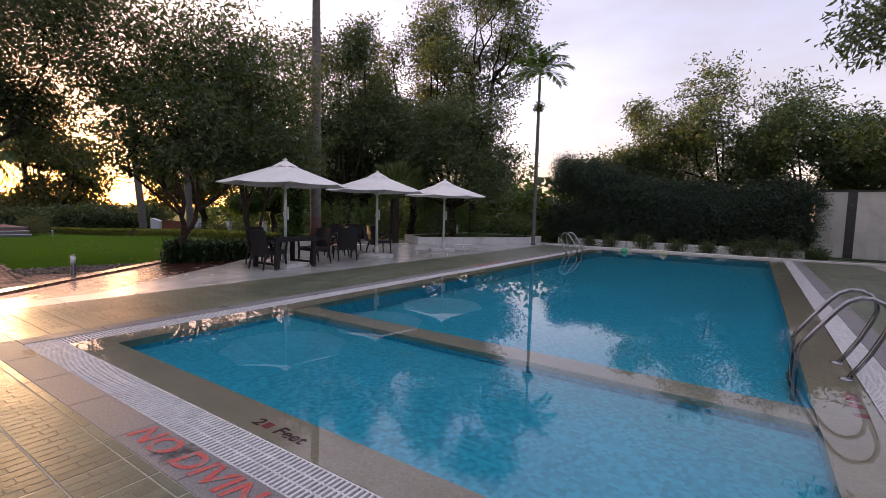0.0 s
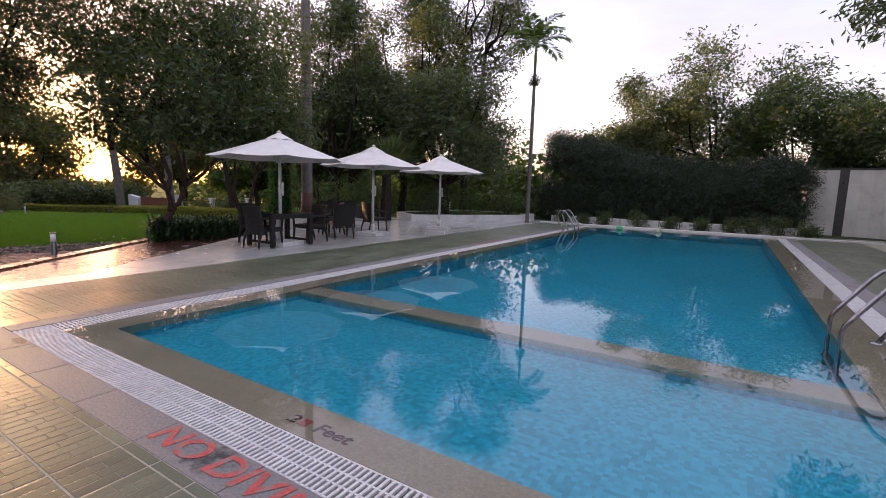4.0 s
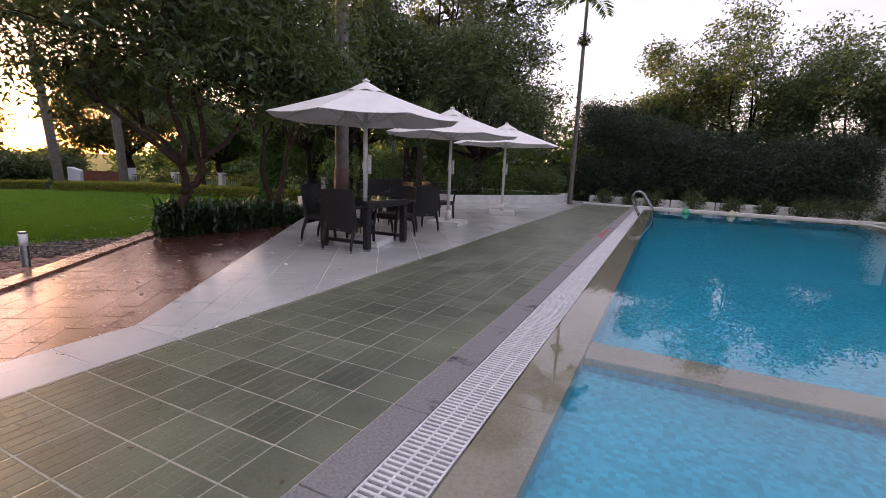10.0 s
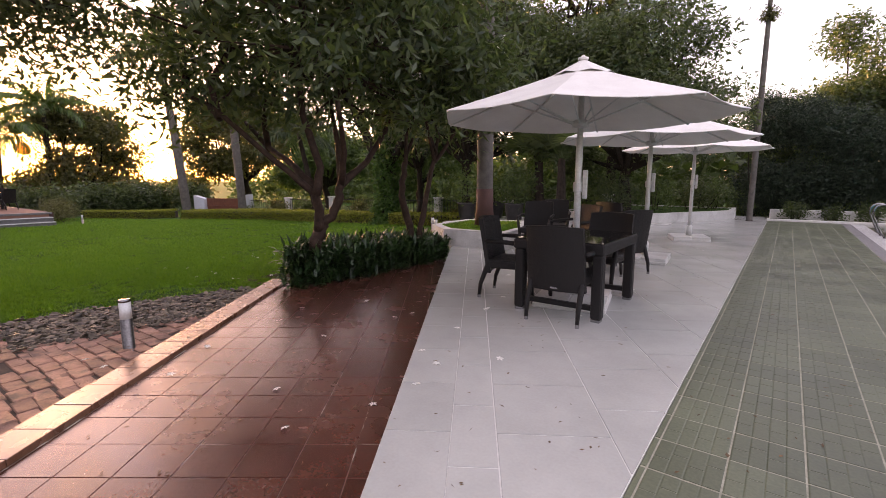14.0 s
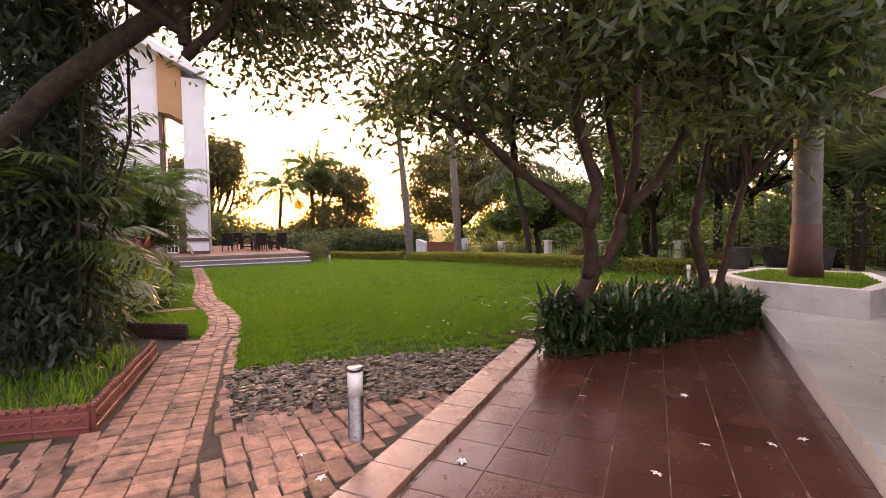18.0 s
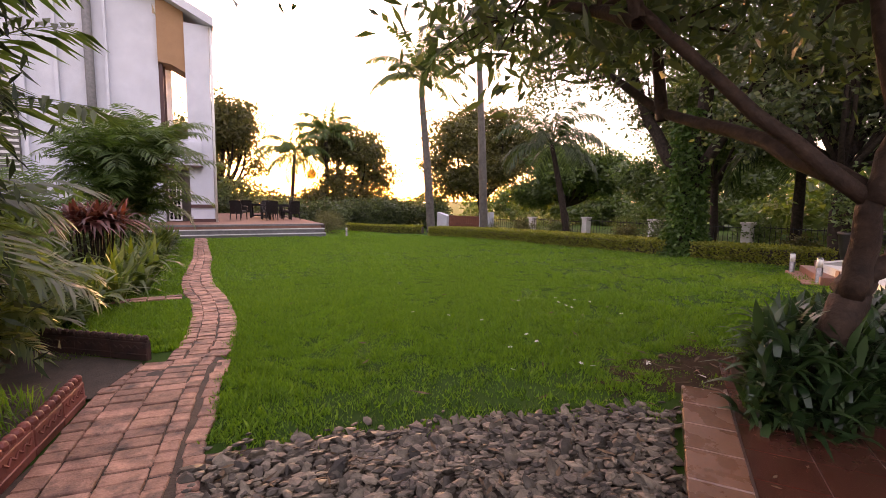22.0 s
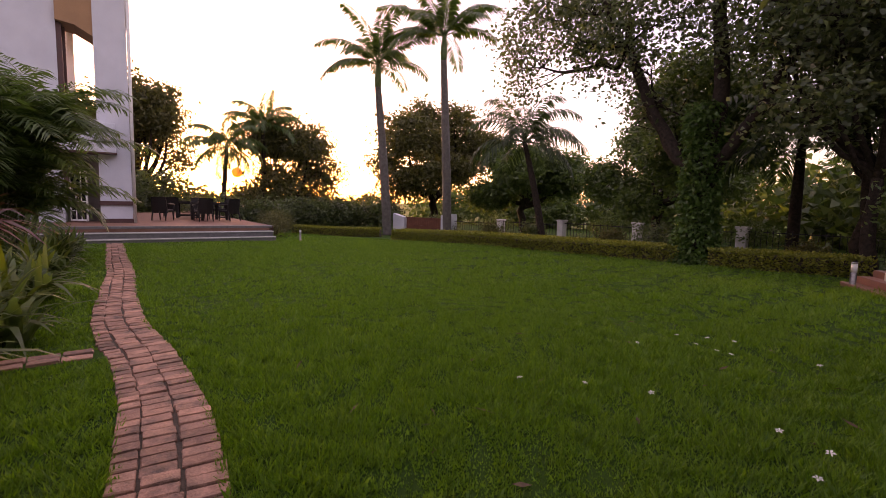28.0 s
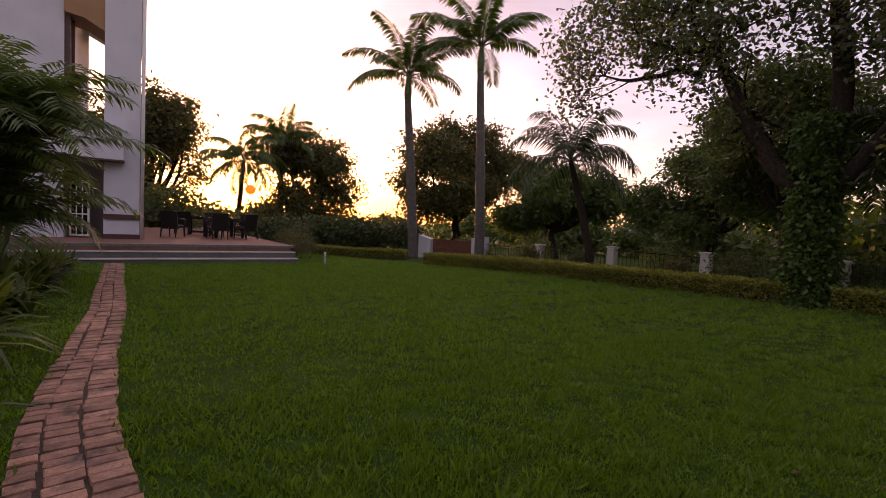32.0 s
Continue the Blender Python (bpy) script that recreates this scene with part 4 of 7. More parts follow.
def palm(name, label, x, y, z, seed, height, radius, crown, frond, leaf_mat, trunk_mat, lean=(0.0, 0.0), shaft=0.0, painted=0.0, rings=0, category="palm tree", stiff=0.5, group="", angles=(0.2, 1.45)):
    """A palm: tapered trunk, painted foot and green crownshaft where it has them, feather fronds one by one. crown: number; frond: length, leaflet, width, pairs, fall."""
    rng = np.random.default_rng(seed)
    t = thing(name, x, y, z, 0, label, category, group)
    ks = np.linspace(0, 1, 14 + 3 * rings)
    path = [np.array([lean[0] * k ** 1.2, lean[1] * k ** 1.2, height * k]) for k in ks]
    rad = [radius * (1.25 if k == 0 else 1.0 - 0.35 * k + 0.12 * math.sin(math.pi * k)) * (1.035 if rings and i % 3 == 1 else 1.0) for i, k in enumerate(ks)]
    s = Shape()
    s.tube(path, rad, 14)
    child("trunk", s.mesh("trunk", trunk_mat, True), t)
    if painted:
        s = Shape()
        s.tube([(lean[0] * (k * painted / height) ** 1.2, lean[1] * (k * painted / height) ** 1.2, k * painted) for k in (0, 0.5, 1)], [radius * 1.3, radius * 1.1, radius * 1.07], 14)
        child("painted_foot", s.mesh("painted_foot", M_RED_PAINT, True), t, "red oxide painted foot of the trunk")
    top = path[-1]
    if shaft:
        s = Shape()
        s.tube([top - np.array([0, 0, 0.05]), top + np.array([0, 0, shaft * 0.3]), top + np.array([0, 0, shaft])], [radius * 0.68, radius * 0.8, radius * 0.4], 12)
        child("crownshaft", s.mesh("crownshaft", M_GREEN_SHAFT, True), t)
        top = top + np.array([0, 0, shaft * 0.92])
    length, leaflet, width, pairs, bend = frond
    for k in range(crown):
        a = 2 * math.pi * (k * 0.381966) + rng.uniform(-0.2, 0.2)
        tilt = angles[0] + (angles[1] - angles[0]) * (k / max(1, crown - 1)) + rng.uniform(-0.08, 0.08)
        q, rib = frond_quads(rng, length * rng.uniform(0.85, 1.1), tilt, bend * rng.uniform(0.8, 1.2), pairs, leaflet, width, stiff)
        ob = child("frond", soup("frond", q, leaf_mat), t)
        ob.matrix_basis = pose(top[0], top[1], top[2], 0, 0, math.degrees(a))
        st = Shape()
        st.tube(rib, [max(0.003, 0.011 * length * (1 - i / 10.5)) for i in range(len(rib))], 5, caps=False)
        child("midrib", st.mesh("midrib", leaf_mat), ob)
    return t


def strap_mesh(name, rng, places, length, width, material, lean=0.5, droop=0.6, segments=4, jitter=0.0):
    """Arching strap leaves that rise from the places, each leaf one strip."""
    n = len(places)
    a = rng.uniform(0, 2 * math.pi, n)
    out = np.stack([np.cos(a), np.sin(a), np.zeros(n)], axis=1)
    side = np.stack([-np.sin(a), np.cos(a), np.zeros(n)], axis=1)
    l = length * rng.uniform(0.55, 1.2, n)
    ln = lean * rng.uniform(0.3, 1.4, n)
    wd = width * rng.uniform(0.7, 1.2, n)
    rows = []
    for k in range(segments + 1):
        t = k / segments
        c = places + out * (l * ln * t ** 1.3)[:, None] + np.array([0, 0, 1.0]) * (l * (t * (1.1 - 0.25 * ln) - droop * ln * t ** 2.4))[:, None]
        w = wd * (0.55 + 0.9 * t if t < 0.5 else (1.0 - t) * 2.0) + 0.001
        rows += [c - side * w[:, None] / 2, c + side * w[:, None] / 2]
    verts = np.stack(rows, axis=1).reshape(-1, 3)
    m = 2 * (segments + 1)
    base = (np.arange(n) * m)[:, None, None]
    quad = np.array([[2 * k, 2 * k + 1, 2 * k + 3, 2 * k + 2] for k in range(segments)])[None]
    faces = (base + quad).reshape(-1, 4)
    me = bpy.data.meshes.new(name)
    me.vertices.add(len(verts))
    me.vertices.foreach_set("co", verts.reshape(-1).astype(np.float32))
    me.loops.add(faces.size)
    me.loops.foreach_set("vertex_index", faces.reshape(-1).astype(np.int32))
    me.polygons.add(len(faces))
    me.polygons.foreach_set("loop_start", np.arange(0, faces.size, 4, dtype=np.int32))
    me.materials.append(material)
    me.update(calc_edges=True)
    return me

# ---- umbrellas, tables, chairs ----
def make_umbrella(x, y, turn):
    u = thing("patio_umbrella", x, y, 0, turn, "white canvas patio umbrella on a grey pole with a white base", "umbrella", "umbrellas on the terrace")
    sides, rim, rim_z, apex = 8, 1.49, 1.97, 2.5
    # canvas: eight panels that sag between the ribs, with a thickness
    rows = 7
    def canvas(top, z_off):
        pts, fcs = [], []
        for i in range(rows + 1):
            k = i / rows
            for j in range(sides * 4):
                a = 2 * math.pi * j / (sides * 4)
                f = (j % 4) / 4
                flat = math.cos(math.pi / sides) / math.cos((f - 0.5) * 2 * math.pi / sides)
                r = (0.03 + (rim - 0.03) * k) * flat
                sag = -0.03 * k * math.sin(math.pi * f)
                z = apex - (apex - rim_z) * (0.72 * k + 0.28 * k ** 0.6) + sag + z_off
                pts.append((r * math.cos(a), r * math.sin(a), z))
        n = sides * 4
        for i in range(rows):
            for j in range(n):
                q = (i * n + j, i * n + (j + 1) % n, (i + 1) * n + (j + 1) % n, (i + 1) * n + j)
                fcs.append(q if top else q[::-1])
        return pts, fcs
    s = Shape()
    s.add(*canvas(True, 0.0)).add(*canvas(False, -0.006))
    n = sides * 4
    k0 = (rows + 1) * n
    s.f += [(rows * n + j, rows * n + (j + 1) % n, k0 + rows * n + (j + 1) % n, k0 + rows * n + j) for j in range(n)]
    child("canopy", s.mesh("canopy", M_CANVAS), u)
    v = Shape()
    for i in range(sides):
        a0, a1 = 2 * math.pi * i / sides, 2 * math.pi * (i + 1) / sides
        am = (a0 + a1) / 2
        v.add([(0.03 * math.cos(a0), 0.03 * math.sin(a0), apex + 0.03), (0.03 * math.cos(a1), 0.03 * math.sin(a1), apex + 0.03), (0.36 * math.cos(a1), 0.36 * math.sin(a1), apex - 0.148), (0.31 * math.cos(am), 0.31 * math.sin(am), apex - 0.116), (0.36 * math.cos(a0), 0.36 * math.sin(a0), apex - 0.148)], [(0, 1, 2, 3, 4)])
    child("vent_cap", v.mesh("vent_cap", M_CANVAS), u)
    s = Shape()
    s.lathe([(0.05, apex + 0.03), (0.055, apex + 0.055), (0.03, apex + 0.064), (0.016, apex + 0.07), (0.018, apex + 0.078), (0.006, apex + 0.084)], 12)
    child("finial", s.mesh("finial", M_CANVAS, True), u)
    s = Shape()
    s.lathe([(0.036, 0.09), (0.036, 1.75), (0.03, 1.76), (0.03, apex)], 16)
    child("pole", s.mesh("pole", M_ALU, True), u)
    s = Shape()
    s.lathe([(0.042, 1.2), (0.05, 1.21), (0.05, 1.3), (0.042, 1.31)], 16)
    s.box(0.07, 0, 1.28, 0.05, 0.06, 0.3, 0, 0.01)
    child("crank_housing", s.mesh("crank_housing", M_ALU), u)
    s = Shape()
    s.lathe([(0.04, 1.86), (0.085, 1.87), (0.085, 1.93), (0.04, 1.95)], 16)
    child("runner_hub", s.mesh("runner_hub", M_ALU, True), u)
    for i in range(sides):
        a = 2 * math.pi * i / sides
        c, q = math.cos(a), math.sin(a)
        z = lambda k: apex - (apex - rim_z) * (0.72 * k + 0.28 * k ** 0.6) - 0.02
        r = Shape()
        r.tube([(rim * k * c, rim * k * q, z(k)) for k in (0.04, 0.3, 0.6, 0.99)], 0.011, 6)
        rib = child("rib", r.mesh("rib", M_ALU), u)
        r = Shape()
        r.tube([(0.07 * c, 0.07 * q, 1.9), (0.8 * c, 0.8 * q, z(0.53) - 0.005)], 0.009, 6)
        child("strut", r.mesh("strut", M_ALU), rib)
    b = Shape()
    b.box(0, 0, 0.025, 0.74, 0.74, 0.05, 0, 0.01)
    base = child("base_plate", b.mesh("base_plate", M_CONCRETE_WHITE), u)
    for i, j in ((-1, -1), (-1, 1), (1, -1), (1, 1)):
        b = Shape()
        b.box(0.185 * i, 0.185 * j, 0.075, 0.36, 0.36, 0.048, 0, 0.008)
        child("ballast_slab", b.mesh("ballast_slab", M_CONCRETE_WHITE), base)
    b = Shape()
    b.lathe([(0.06, 0.09), (0.06, 0.3), (0.045, 0.32)], 14)
    child("pole_socket", b.mesh("pole_socket", M_ALU, True), u)
    return u


umbrella = make_umbrella(-8.62, 7.24, 12)
copy_thing(umbrella, pose(-8.66, 10.5, 0, 0, 0, 5))
copy_thing(umbrella, pose(-8.52, 13.86, 0, 0, 0, 20))


def make_table(x, y, turn):
    t = thing("wicker_table", x, y, 0, turn, "dark brown woven dining table with a dark glass top", "table")
    s = Shape()
    s.box(0, 0, 0.69, 0.92, 1.16, 0.1, 0, 0.012)
    child("apron", s.mesh("apron", M_WICKER), t)
    s = Shape()
    s.box(0, 0, 0.745, 0.9, 1.14, 0.01, 0, 0.003)
    child("glass_top", s.mesh("glass_top", M_DARK_GLASS), t, "dark glass top")
    for i in (-1, 1):
        for j in (-1, 1):
            s = Shape()
            s.box(0.4 * i, 0.52 * j, 0.335, 0.1, 0.1, 0.61, 0, 0.012)
            leg = child("leg", s.mesh("leg", M_WICKER), t)
            s = Shape()
            s.box(0.4 * i, 0.52 * j, 0.015, 0.085, 0.085, 0.03, 0, 0.004)
            child("metal_foot", s.mesh("metal_foot", M_STEEL), leg)
    for i in (-1, 1):
        s = Shape()
        s.box(0, 0.5 * i, 0.12, 0.72, 0.05, 0.05, 0, 0.008)
        child("stretcher", s.mesh("stretcher", M_WICKER), t)
    return t


make_table(-8.58, 7.2, 0)


def make_chair(x, y, turn, label="dark brown woven wicker armchair with metal feet", group="wicker armchairs on the terrace"):
    c = thing("wicker_armchair", x, y, 0, turn, label, "chair", group)
    s = Shape()
    s.box(0, 0.02, 0.4, 0.54, 0.54, 0.09, 0, 0.02)
    child("seat", s.mesh("seat", M_WICKER), c)
    # back: a panel curved across its width, leaning backwards
    pts, n, m = [], 8, 5
    for lay in (0.0, -0.05):
        for i in range(m + 1):
            for j in range(n + 1):
                u, h = j / n * 2 - 1, i / m
                pts.append((u * (0.28 - 0.012 * h), -0.24 - 0.11 * h + 0.05 * u * u + lay, 0.3 + 0.62 * h - 0.015 * u * u * (h > 0.9)))
    k = (m + 1) * (n + 1)
    fcs = []
    for i in range(m):
        for j in range(n):
            a = i * (n + 1) + j
            fcs += [(a, a + 1, a + n + 2, a + n + 1), (k + a + n + 1, k + a + n + 2, k + a + 1, k + a)]
    rim = list(range(n + 1)) + [i * (n + 1) + n for i in range(1, m + 1)] + [m * (n + 1) + j for j in range(n - 1, -1, -1)] + [i * (n + 1) for i in range(m - 1, 0, -1)]
    fcs += [(rim[(i + 1) % len(rim)], rim[i], k + rim[i], k + rim[(i + 1) % len(rim)]) for i in range(len(rim))]
    child("backrest", mesh_from("backrest", pts, fcs, M_WICKER), c)
    for i in (-1, 1):
        s = Shape()
        s.tube([(0.285 * i, -0.26, 0.66), (0.3 * i, -0.05, 0.66), (0.3 * i, 0.18, 0.645), (0.295 * i, 0.27, 0.62)], [0.022, 0.026, 0.026, 0.02], 8)
        child("armrest", s.mesh("armrest", M_WICKER, True), c)
        for j, lean in ((-1, -0.09), (1, 0.035)):
            top = 0.62 if j > 0 else 0.4
            s = Shape()
            s.tube([(0.25 * i + (0.045 * i if j > 0 else 0), 0.26 if j > 0 else -0.24, top), (0.252 * i, 0.255 * j if j > 0 else -0.25, 0.36), (0.25 * i, (0.25 * j if j > 0 else -0.27) + lean * 0.6, 0.16), (0.25 * i, (0.25 if j > 0 else -0.25) + lean, 0.03)], [0.024, 0.03, 0.024, 0.018], 8)
            leg = child("leg", s.mesh("leg", M_WICKER, True), c)
            s = Shape()
            s.lathe([(0.02, 0.0), (0.02, 0.035)], 10, 0.25 * i, (0.25 if j > 0 else -0.25) + lean)
            child("metal_foot", s.mesh("metal_foot", M_STEEL), leg)
    s = Shape()
    s.box(0, -0.3, 0.335, 0.07, 0.012, 0.018, 0, 0.003)
    child("maker_plate", s.mesh("maker_plate", M_STEEL), c, "small metal plate")
    return c


chair = make_chair(-8.52, 6.72, 2)
for x, y, a in ((-9.28, 7.12, -80), (-8.62, 8.1, 176), (-8.75, 9.3, 60), (-9.6, 9.75, 150), (-10.6, 10.45, 195), (-10.6, 11.3, 200), (-9.35, 11.4, -20)):
    copy_thing(chair, pose(x, y, 0, 0, 0, a))


def make_bollard(x, y, z, h=0.5, label="short steel garden light with a frosted band", r=0.05):
    b = thing("bollard_light", x, y, z, 0, label, "garden light", "garden lights")
    s = Shape()
    s.lathe([(r * 1.35, 0.0), (r * 1.35, 0.012), (r, 0.014), (r, h * 0.62)], 20)
    child("post", s.mesh("post", M_DARK_STEEL, True), b)
    s = Shape()
    s.lathe([(r * 0.96, h * 0.62), (r * 0.96, h * 0.95)], 20)
    child("diffuser", s.mesh("diffuser", M_FROST, True), b, "frosted white diffuser")
    s = Shape()
    s.lathe([(r * 1.02, h * 0.95), (r * 1.02, h * 0.995), (r * 0.9, h)], 20)
    child("cap", s.mesh("cap", M_STEEL, True), b)
    return b


bollard = make_bollard(-11.57, 3.97, -0.21, 0.48)
copy_thing(bollard, pose(-16.02, 14.23, lawn_z(-16.02, 14.23)))
copy_thing(bollard, pose(-15.1, 13.2, lawn_z(-15.1, 13.2)))
lamp = make_bollard(-30.0, 8.75, lawn_z(-30, 8.75), 0.4, "small pale garden marker light on the lawn", 0.035)

# pool ladders
def make_ladder(x, y, turn):
    l = thing("pool_ladder", x, y, 0, turn, "bent stainless steel pool ladder rails", "pool ladder", "pool ladders")
    for i in (-1, 1):
        s = Shape()
        path = [(0.37, 0.29 * i, -0.02), (0.45, 0.29 * i, 0.12), (0.52, 0.29 * i, 0.26), (0.6, 0.29 * i, 0.46), (0.63, 0.29 * i, 0.56), (0.62, 0.29 * i, 0.65), (0.58, 0.29 * i, 0.715), (0.5, 0.29 * i, 0.752), (0.42, 0.29 * i, 0.75), (0.34, 0.29 * i, 0.71), (0.27, 0.29 * i, 0.63)]
        path += [(0.06, 0.29 * i, 0.31), (0.02, 0.29 * i, 0.25), (0.0, 0.29 * i, 0.18), (0.0, 0.29 * i, -0.6)]
        s.tube(path, 0.021, 12)
        rail = child("rail", s.mesh("rail", M_STEEL, True), l)
        s = Shape()
        s.lathe([(0.055, -0.012), (0.055, -0.002), (0.024, 0.01)], 14, 0.37, 0.29 * i, 0.0)
        child("floor_flange", s.mesh("floor_flange", M_STEEL, True), rail)
    for k in range(2):
        s = Shape()
        s.box(0.0, 0, -0.2 - 0.25 * k, 0.08, 0.58, 0.025, 0, 0.008)
        child("tread", s.mesh("tread", M_STEEL), l)
    return l


ladder = make_ladder(1.1, 6.01, 0)
copy_thing(ladder, pose(-4.6, 17.0, 0, 0, 0, 180))

# floats on the water
def make_float(x, y, mat, label):
    s = Shape()
    s.lathe([(0.02, -0.09), (0.1, -0.06), (0.13, 0.0), (0.125, 0.05), (0.09, 0.1), (0.05, 0.12), (0.045, 0.16), (0.02, 0.17)], 16)
    single("pool_float", s.mesh("pool_float", mat, True), label, "pool float", "pool floats", at=pose(x, y, 0.03, 14, 5, 30))


make_float(-3.6, 19.5, M_BUOY_GREEN, "green plastic dosing float on the water")
make_float(-2.2, 19.6, M_BUOY_CREAM, "cream plastic dosing float on the water")

lettering("NO DIVING", -2.45, 1.425, 0.23, 1.43, 0, M_RED_LETTER, "faded red painted words on the granite border", 0.0035, 0.15)
lettering("2", -2.0, 1.99, 0.12, 0.075, 0, M_BLACK_LETTER, "dark painted depth figure on the coping", -0.0075, 0.1)
s = Shape()
s.box(-1.87, 2.03, -0.0075, 0.07, 0.07, 0.001)
single("painted_mark", s.mesh("painted_mark", M_RED_LETTER), "worn red painted mark on the coping", "lettering")
lettering("Feet", -1.78, 1.99, 0.13, 0.27, 0, M_BLACK_LETTER, "dark red painted depth word on the coping", -0.0075, 0.1)

lettering("NO DIVING", -5.45, 12.25, 0.17, 1.43, -90, M_RED_LETTER, "faded red painted words on the granite border", 0.0035, 0.15)
for k in range(3):
    s = Shape()
    s.box(1.44, 4.75 + 0.22 * k, -0.0075, 0.09, (0.08, 0.1, 0.2)[k], 0.001)
    single("painted_mark", s.mesh("painted_mark", M_RED_LETTER), "worn red painted mark on the coping", "lettering", "worn marks on the side coping")

# ---- far end of the pool ----
s = Shape()
s.box(-1.3, 20.68, 0.0, 12.0, 0.24, 0.12, 0, 0.01)
single("far_kerb", s.mesh("far_kerb", M_CONCRETE_WHITE), "pale raised kerb at the far end of the pool", "kerb", kind="structure")
s = Shape()
for i in range(12):
    s.box(-6.9 + 0.8 * i, 22.1, 0.12, 0.76, 0.16, 0.36, 0, 0.015)
single("low_planter_wall", s.mesh("low_planter_wall", M_CONCRETE_WHITE), "weathered white low planter wall below the hedge", "wall", kind="structure")

# folded shower wall with two dark strips
def build_shower_wall():
    w = thing("shower_wall", 2.65, 24.2, 0, 0, "white tiled folding shower wall with two dark strips", "wall", kind="structure")
    corners = [(0.0, 0.0), (0.95, 0.05), (1.25, 0.0), (2.0, -0.15), (2.65, -0.75), (2.95, -0.85), (3.75, -1.1), (4.35, -1.8)]
    kinds = ["tile", "dark", "tile", "tile", "dark", "tile", "tile"]
    for (a, b), kind in zip(zip(corners, corners[1:]), kinds):
        l = math.hypot(b[0] - a[0], b[1] - a[1])
        turn = math.degrees(math.atan2(b[1] - a[1], b[0] - a[0]))
        mx, my = (a[0] + b[0]) / 2, (a[1] + b[1]) / 2
        s = Shape()
        s.box(mx, my, 1.3, l + 0.02, 0.12, 2.6, turn)
        core = child("panel_core", s.mesh("panel_core", M_BLACK_STONE if kind == "dark" else M_CONCRETE_WHITE), w)
        if kind == "tile":
            cols = max(1, round(l / 0.5))
            for i in range(cols):
                for j in range(5):
                    s = Shape()
                    s.box(0, 0, 0, l / cols - 0.008, 0.012, 0.512, 0, 0.003)
                    t = (i + 0.5) / cols
                    ob = child("wall_tile", s.mesh("wall_tile", M_WALL_TILE), core)
                    nx, ny = math.sin(radians(turn)), -math.cos(radians(turn))
                    ob.matrix_basis = pose(a[0] + (b[0] - a[0]) * t + nx * 0.066, a[1] + (b[1] - a[1]) * t + ny * 0.066, 0.26 + 0.52 * j, 0, 0, turn)
        else:
            s = Shape()
            s.tube([(mx, my, 2.1), (mx - 0.02, my - 0.14, 2.14), (mx - 0.04, my - 0.26, 2.12)], 0.015, 8)
            s.lathe([(0.05, 2.06), (0.05, 2.09), (0.015, 2.12)], 12, mx - 0.04, my - 0.26)
            child("shower_head", s.mesh("shower_head", M_STEEL), w)
    for a, b in zip(corners, corners[1:]):
        l = math.hypot(b[0] - a[0], b[1] - a[1])
        s = Shape()
        s.box((a[0] + b[0]) / 2, (a[1] + b[1]) / 2, 2.63, l + 0.06, 0.2, 0.07, math.degrees(math.atan2(b[1] - a[1], b[0] - a[0])), 0.01)
        child("coping_cap", s.mesh("coping_cap", M_BLACK_STONE), w)


build_shower_wall()


def build_sign():
    w = thing("rules_sign", 4.2, 13.6, 0, -8, "grey rules board on two dark posts", "sign")
    for i in (-1, 1):
        s = Shape()
        s.box(0.13 * i, 0, 0.7, 0.05, 0.05, 1.4, 0, 0.006)
        child("post", s.mesh("post", M_WOODY), w)
    s = Shape()
    s.box(0, -0.03, 1.05, 0.3, 0.03, 0.7, 0, 0.006)
    board = child("board", s.mesh("board", M_SIGN), w)
    for k in range(7):
        s = Shape()
        s.box(random.uniform(-0.02, 0.02), -0.047, 1.28 - 0.085 * k, 0.2 + random.uniform(-0.05, 0.03), 0.004, 0.03)
        child("text_bar", s.mesh("text_bar", M_FROST), board)


build_sign()
s = Shape()
s.tube([(0, 0, 0), (0, 0, 0.42)], 0.09, 12)
single("short_timber_post", s.mesh("short_timber_post", M_WOODY), "short round timber post in the grass", "post", at=pose(4.75, 13.2, 0))

# ---- planters ----
def planter(name, label, outline, h, thick=0.16):
    """A low wall round an outline, filled with soil."""
    t = thing(name, outline[0][0], outline[0][1], 0, 0, label, "planter", kind="structure")
    t.matrix_world = Matrix.Identity(4)
    cx, cy = sum(p[0] for p in outline) / len(outline), sum(p[1] for p in outline) / len(outline)
    inner = []
    for x, y in outline:
        d = math.hypot(x - cx, y - cy)
        inner.append((x + (cx - x) * thick * 1.3 / d, y + (cy - y) * thick * 1.3 / d))
    n = len(outline)
    s = Shape()
    pts = [(x, y, 0.0) for x, y in outline] + [(x, y, h) for x, y in outline] + [(x, y, h) for x, y in inner] + [(x, y, 0.0) for x, y in inner]
    fcs = []
    for i in range(n):
        j = (i + 1) % n
        fcs += [(i, j, n + j, n + i), (n + i, n + j, 2 * n + j, 2 * n + i), (2 * n + i, 2 * n + j, 3 * n + j, 3 * n + i)]
    s.add(pts, fcs)
    child("planter_wall", s.mesh("planter_wall", M_CONCRETE_WHITE), t)
    s = Shape()
    s.prism([(x + (cx - x) * 0.002, y + (cy - y) * 0.002) for x, y in inner], 0.0, h - 0.03)
    child("soil", s.mesh("soil", M_LAWN), t)
    return inner


PLANTER_A = planter("palm_planter", "white low-walled planter with grass round a palm", [(-12.4, 9.95), (-11.05, 10.02), (-11.1, 11.2), (-11.9, 12.6), (-13.3, 12.2), (-13.2, 10.6)], 0.34)
planter("far_planter", "white low-walled planter behind the umbrellas", [(-11.2, 15.9), (-9.9, 17.6), (-8.2, 20.6), (-8.3, 22.4), (-12.5, 22.4), (-13.0, 17.2)], 0.3)

